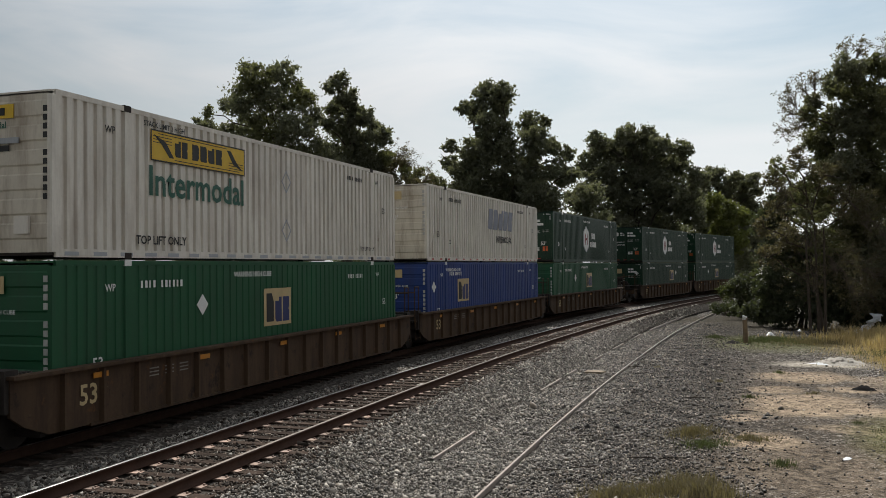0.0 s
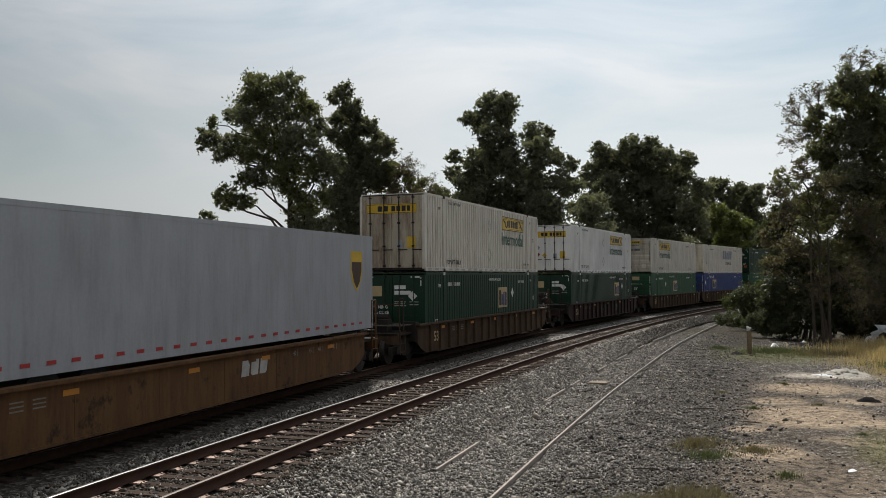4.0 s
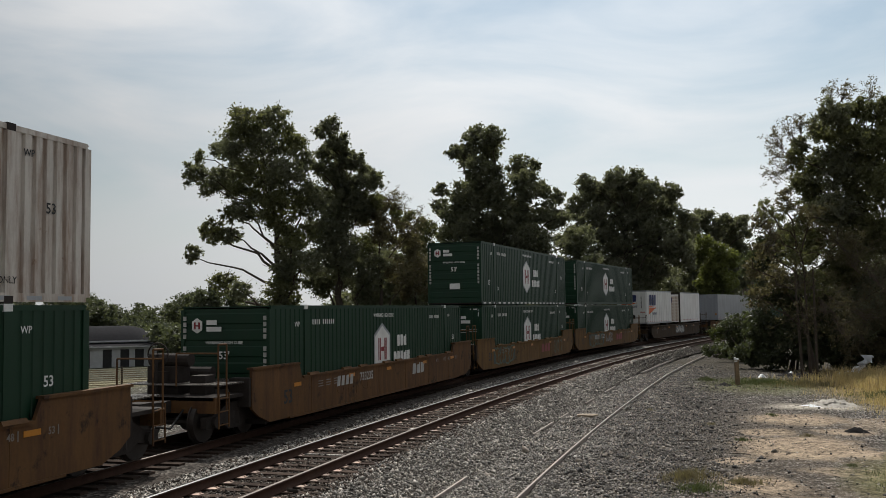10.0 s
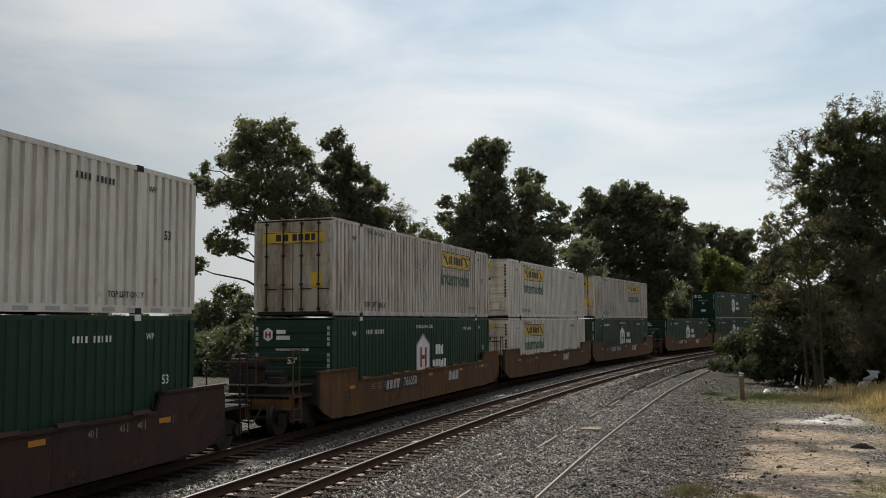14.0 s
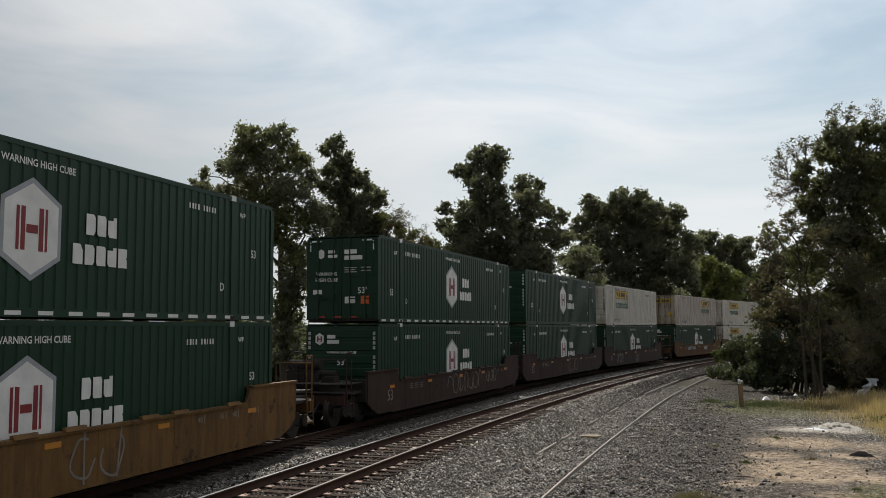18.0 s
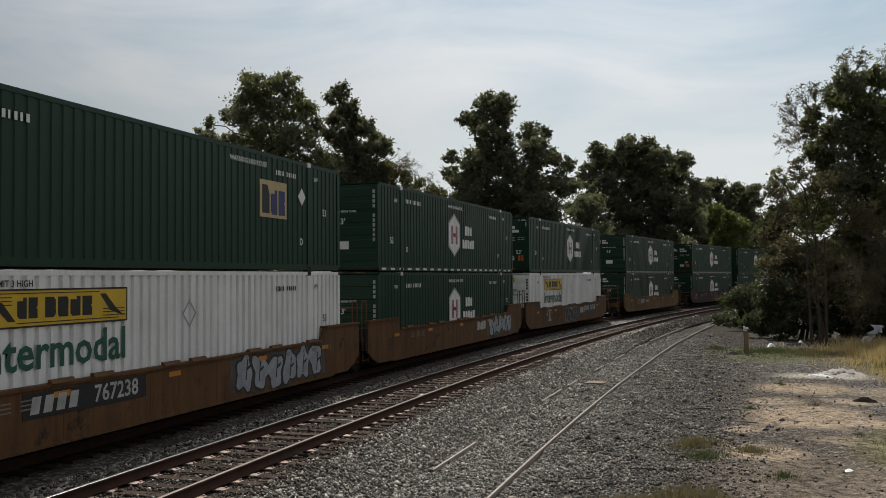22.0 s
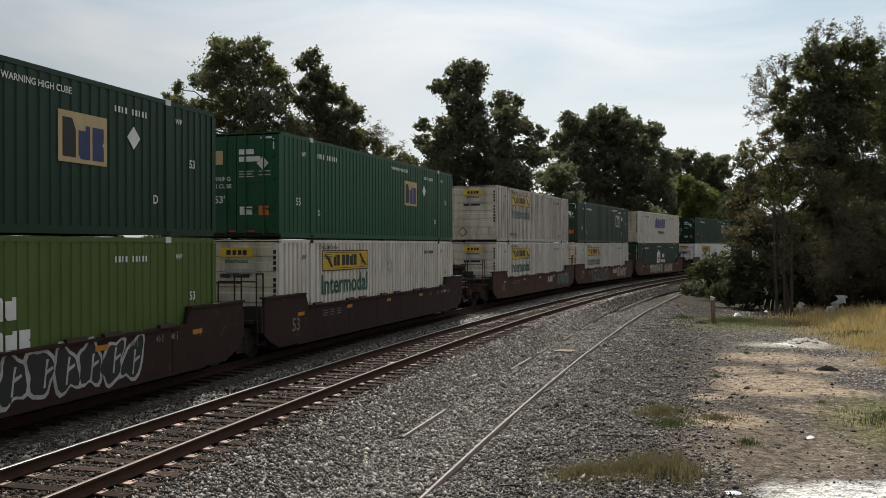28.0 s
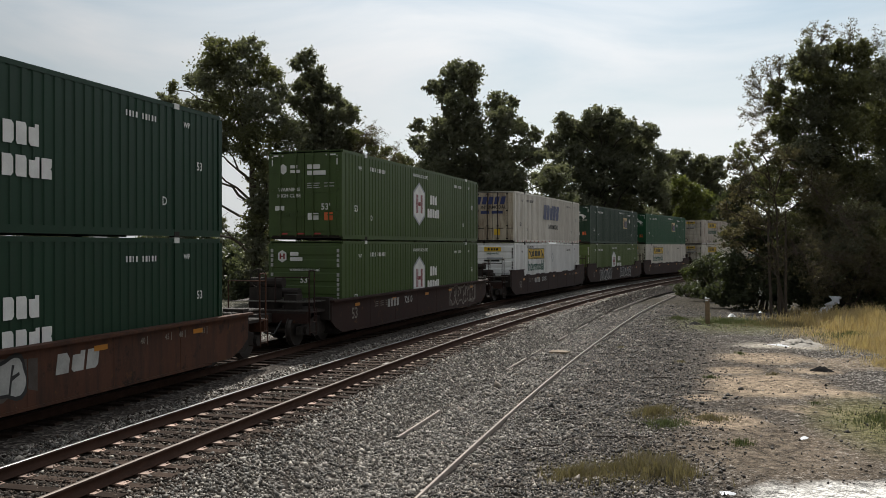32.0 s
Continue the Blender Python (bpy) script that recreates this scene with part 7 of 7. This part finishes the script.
# ---- the train's make-up, head to tail: place along the line, paint, ribbed, upper and lower load
GLAB = "dark green corrugated shipping container with white hexagon emblem"
ELAB = "green corrugated shipping container with tan square panel"
WLAB = "off-white corrugated container with yellow name board"
SLAB = "off-white corrugated container with leaning navy shapes"
FLOOR, STACK = 0.255, 0.255 + CH + 0.030
UNITS = [
    (362.5, BROWN_CAR, True, ("hex", GREEN, "doors", 0.46), ("panel", GREEN, "nose", 0.5), ()),
    (343.1, BROWN_CAR, True, ("hex", GREEN, "doors", 0.46), ("panel", GREEN, "doors", 0.6), ()),
    (318.9, BROWN_CAR, True, ("hex", GREEN, "doors", 0.46), ("panel", EGREEN, "nose", 0.5), ()),
    (299.5, BROWN_CAR, True, ("faint", WHITE, "nose", 0.58), ("panel", BLUE, "nose", 0.25), ()),
    (280.15, BROWN_CAR, True, ("yellow", WHITE, "nose", 0.28), ("panel", EGREEN, "nose", 0.49), ()),
    (257.45, MAROON_CAR, True, ("yellow", BRIGHT, "doors", 0.71), ("panel", GREEN, "doors", 0.71), ((-1.6, -0.4, 0.5, 1.1, SPRAYG, 3), (2.3, 2.9, 0.5, 1.0, SPRAYG, 4))),
    (234.26, BROWN_CAR, True, ("yellow", WHITE, "doors", 0.71), ("panel", GREEN, "doors", 0.60), ()),
    (211.30, ORANGE_CAR, False, "long", None, ()),
    (188.20, SOOT_CAR, False, "pups", None, ((-0.6, 2.4, 0.45, 1.3, SPRAYW, 5),)),
    (165.09, YELLOW_CAR, False, ("hex", GREEN, "nose", 0.465), ("hex", GREEN, "doors", 0.465), ((-5.6, -2.2, 0.4, 1.35, SPRAYS, 6), (-1.4, 0.6, 0.5, 1.35, SPRAYS, 7))),
    (145.97, YELLOW_CAR, False, ("hex", GREEN, "nose", 0.465, 1), ("hex", GREEN, "doors", 0.465), ((-6.6, -3.6, 0.4, 1.35, SPRAYG, 8), (4.4, 6.4, 0.4, 1.3, SPRAYG, 9))),
    (126.69, ORANGE_CAR, False, None, ("hex", GREEN, "nose", 0.465), ((-4.4, -2.0, 0.5, 1.2, ORANGE_CAR, 10),)),
    (103.61, ORANGE_CAR, False, ("yellow", RUSTY, "doors", 0.71), ("hex", GREEN, "nose", 0.465), ()),
    (84.72, ORANGE_CAR, False, ("yellow", WHITE, "nose", 0.28), ("yellow", WHITE, "nose", 0.28), ()),
    (65.38, ORANGE_CAR, False, ("yellow", RUSTY, "doors", 0.71), ("hex", GREEN, "nose", 0.465), ()),
    (42.05, DUSK_CAR, False, ("yellow", WHITE, "nose", 0.28), ("hex", GREEN, "nose", 0.465), ((-6.0, -4.0, 0.4, 1.1, SPRAYW, 12), (-0.2, 1.0, 0.3, 1.3, SPRAYS, 13))),
    (22.97, DUSK_CAR, False, ("hex", GREEN, "nose", 0.465), ("hex", GREEN, "nose", 0.465), ((0.0, 2.2, 0.35, 1.2, SPRAYS, 14),)),
    (3.80, DUSK_CAR, False, ("hex", GREEN, "doors", 0.46, 1), ("hex", GREEN, "nose", 0.46), ((-1.6, 3.0, 0.4, 1.3, SPRAYS, 15), (3.6, 5.2, 0.6, 1.2, SPRAYW, 16))),
    (-19.46, YELLOW_CAR, False, ("hex", GREEN, "nose", 0.47, 1), ("hex", GREEN, "nose", 0.47), ((-5.4, -4.2, 0.7, 1.3, SPRAYW, 17), (0.4, 2.0, 0.3, 1.35, SPRAYW, 18))),
    (-43.11, ORANGE_CAR, False, ("hex", GREEN, "doors", 0.51), ("yellow", BRIGHT, "nose", 0.28), ((-5.3, -4.4, 0.5, 1.2, SPRAYW, 19), (-1.5, 1.3, 0.28, 1.4, SPRAYK, 20))),
    (-62.28, ORANGE_CAR, False, ("hex", GREEN, "nose", 0.465, 1), ("hex", GREEN, "nose", 0.465), ((3.6, 7.2, 0.35, 1.45, SPRAYS, 21),)),
    (-81.35, ORANGE_CAR, False, ("panel", GREEN, "doors", 0.75), ("yellow", BRIGHT, "nose", 0.28), ((2.0, 6.5, 0.30, 1.42, SPRAYS, 22),)),
    (-104.49, RED_CAR, False, ("slant", WHITE, "nose", 0.5), ("hex", GREEN, "nose", 0.465), ((-4.2, 0.4, 0.3, 1.35, SPRAYW, 23), (1.2, 4.4, 0.3, 1.4, SPRAYW, 24))),
    (-124.17, RED_CAR, False, ("panel", GREEN, "doors", 0.75), ("yellow", WHITE, "nose", 0.28), ((-4.4, 0.2, 0.3, 1.4, SPRAYG, 25), (3.4, 6.4, 0.35, 1.3, SPRAYW, 26))),
    (-142.98, RED_CAR, False, ("yellow", RUSTY, "nose", 0.28), ("yellow", WHITE, "nose", 0.28), ((4.5, 7.4, 0.4, 1.35, SPRAYG, 27),)),
    (-166.40, MAROON_CAR, False, ("panel", EGREEN, "doors", 0.66), ("yellow", WHITE, "nose", 0.28), ()),
    (-185.90, MAROON_CAR, False, ("panel", GREEN, "doors", 0.70), ("hex", OLIVE, "nose", 0.455), ((-5.7, -1.9, 0.3, 1.4, SPRAYW, 28), (0.9, 4.9, 0.35, 1.4, SPRAYW, 29))),
    (-205.42, MAROON_CAR, False, ("slant", WHITE, "doors", 0.5), ("yellow", BRIGHT, "nose", 0.28), ()),
    (-228.67, MAROON_CAR, False, ("hex", FADED, "doors", 0.465), ("hex", FADED, "nose", 0.465), ((3.2, 7.0, 0.4, 1.3, SPRAYW, 30),)),
    (-252.35, RED_CAR, False, ("hex", GREEN, "doors", 0.465), ("hex", GREEN, "nose", 0.465), ((-2.0, 1.2, 0.5, 1.2, SPRAYW, 31),)),
]
NUMBERS = {103.61: "766050", 65.38: "766050", 165.09: "733235", 126.69: "733235", -19.46: "645973", -43.11: "767238", -81.35: "767238", -205.42: "253035", -228.67: "72610", -104.49: "732295"}
CAR_LABEL = {"brown_ribbed_car_paint": "brown ribbed well car loaded with containers", "dark_maroon_car_paint": "dark maroon well car with grimy sides",
             "sooty_brown_car_paint": "sooty brown well car carrying two trailers", "worn_yellow_car_paint": "worn yellow well car with sprayed sides", "orange_brown_car_paint": "orange-brown well car with faded paint", "dark_red_brown_car_paint": "dark red-brown well car with sprayed scribbles", "red_brown_car_paint": "red-brown well car covered with graffiti"}
TRAIN = []          # (thing, place along the line, height over the rail, shift along)


def load(spec, s, z):
    mark, colour, end, u = spec[:4]
    lab = {"hex": GLAB, "panel": ELAB, "yellow": WLAB, "slant": SLAB, "faint": SLAB}[mark]
    if colour is OLIVE:
        lab = "yellow-green corrugated container with white hexagon emblem"
    elif colour is FADED:
        lab = "faded green corrugated container with white hexagon emblem"
    elif colour is RUSTY:
        lab = "rust-stained white container with yellow name board"
    elif colour is BRIGHT:
        lab = "clean white corrugated container with yellow name board"
    elif colour is BLUE:
        lab = "blue corrugated container with tan square panel"
    TRAIN.append((container(lab, colour, end, mark, u, len(spec) > 4), s, z, 0.0))


def build_train():
    for k, (s, colour, ribbed, upper, lower, sprays) in enumerate(UNITS):
        front = "joint" if k and UNITS[k - 1][0] - s < 20.5 else "coupler"
        rear = "joint" if k + 1 < len(UNITS) and s - UNITS[k + 1][0] < 20.5 else "coupler"
        TRAIN.append((well_car(CAR_LABEL[colour.name], colour, ribbed, front, rear, sprays, NUMBERS.get(s, ""), k, upper in ("long", "pups") or s < -220), s, 0.0, 0.0))
        if upper == "long":
            TRAIN.append((trailer("long silver road trailer with a shield emblem", 15.85, GREY, 1.40, 4.26, "long"), s, 0.0, 2.25))
        elif upper == "pups":
            TRAIN.append((trailer("short white road trailer with navy and orange marks", 8.25, BRIGHT, 1.50, 4.37, "marked"), s, 0.0, -5.85))
            TRAIN.append((trailer("short white road trailer with worn dirty doors", 8.25, BRIGHT, 1.46, 4.33, "plain"), s, 0.0, 5.85))
        else:
            if lower:
                load(lower, s, FLOOR)
            if upper:
                load(upper, s, STACK)


def run(t):
    """How far the train has rolled at t, from its place at 16 s."""
    q = t - 16.0
    return 16.2795 * q + 0.010542 * q * q + 0.000292 * q ** 3


def car_pose(s, z, dy):
    a, b = along(np.array([s - 9.3, s + 9.3]), np.array([0.0, 0.0]), RAIL_Z)
    a, b = Vector(a), Vector(b)
    y = (b - a).normalized()
    x = y.cross(Vector((0, 0, 1))).normalized()
    up = x.cross(y)
    m = Matrix((x, y, up)).transposed().to_4x4()
    m.translation = (a + b) / 2
    return m @ Matrix.Translation((0, dy, z))


def motions():
    times = [0.5 * k for k in range(65)]
    for ob, s, z, dy in TRAIN:
        rows = []
        for t in times:
            q = s + run(t)
            if t in (0.0, 32.0) or -40 < q < 190 or t % 2 == 0:
                rows.append((t, car_pose(q, z, dy)))
        walk(ob, rows)


build_train()
build_grass()
scatter_stones()
motions()
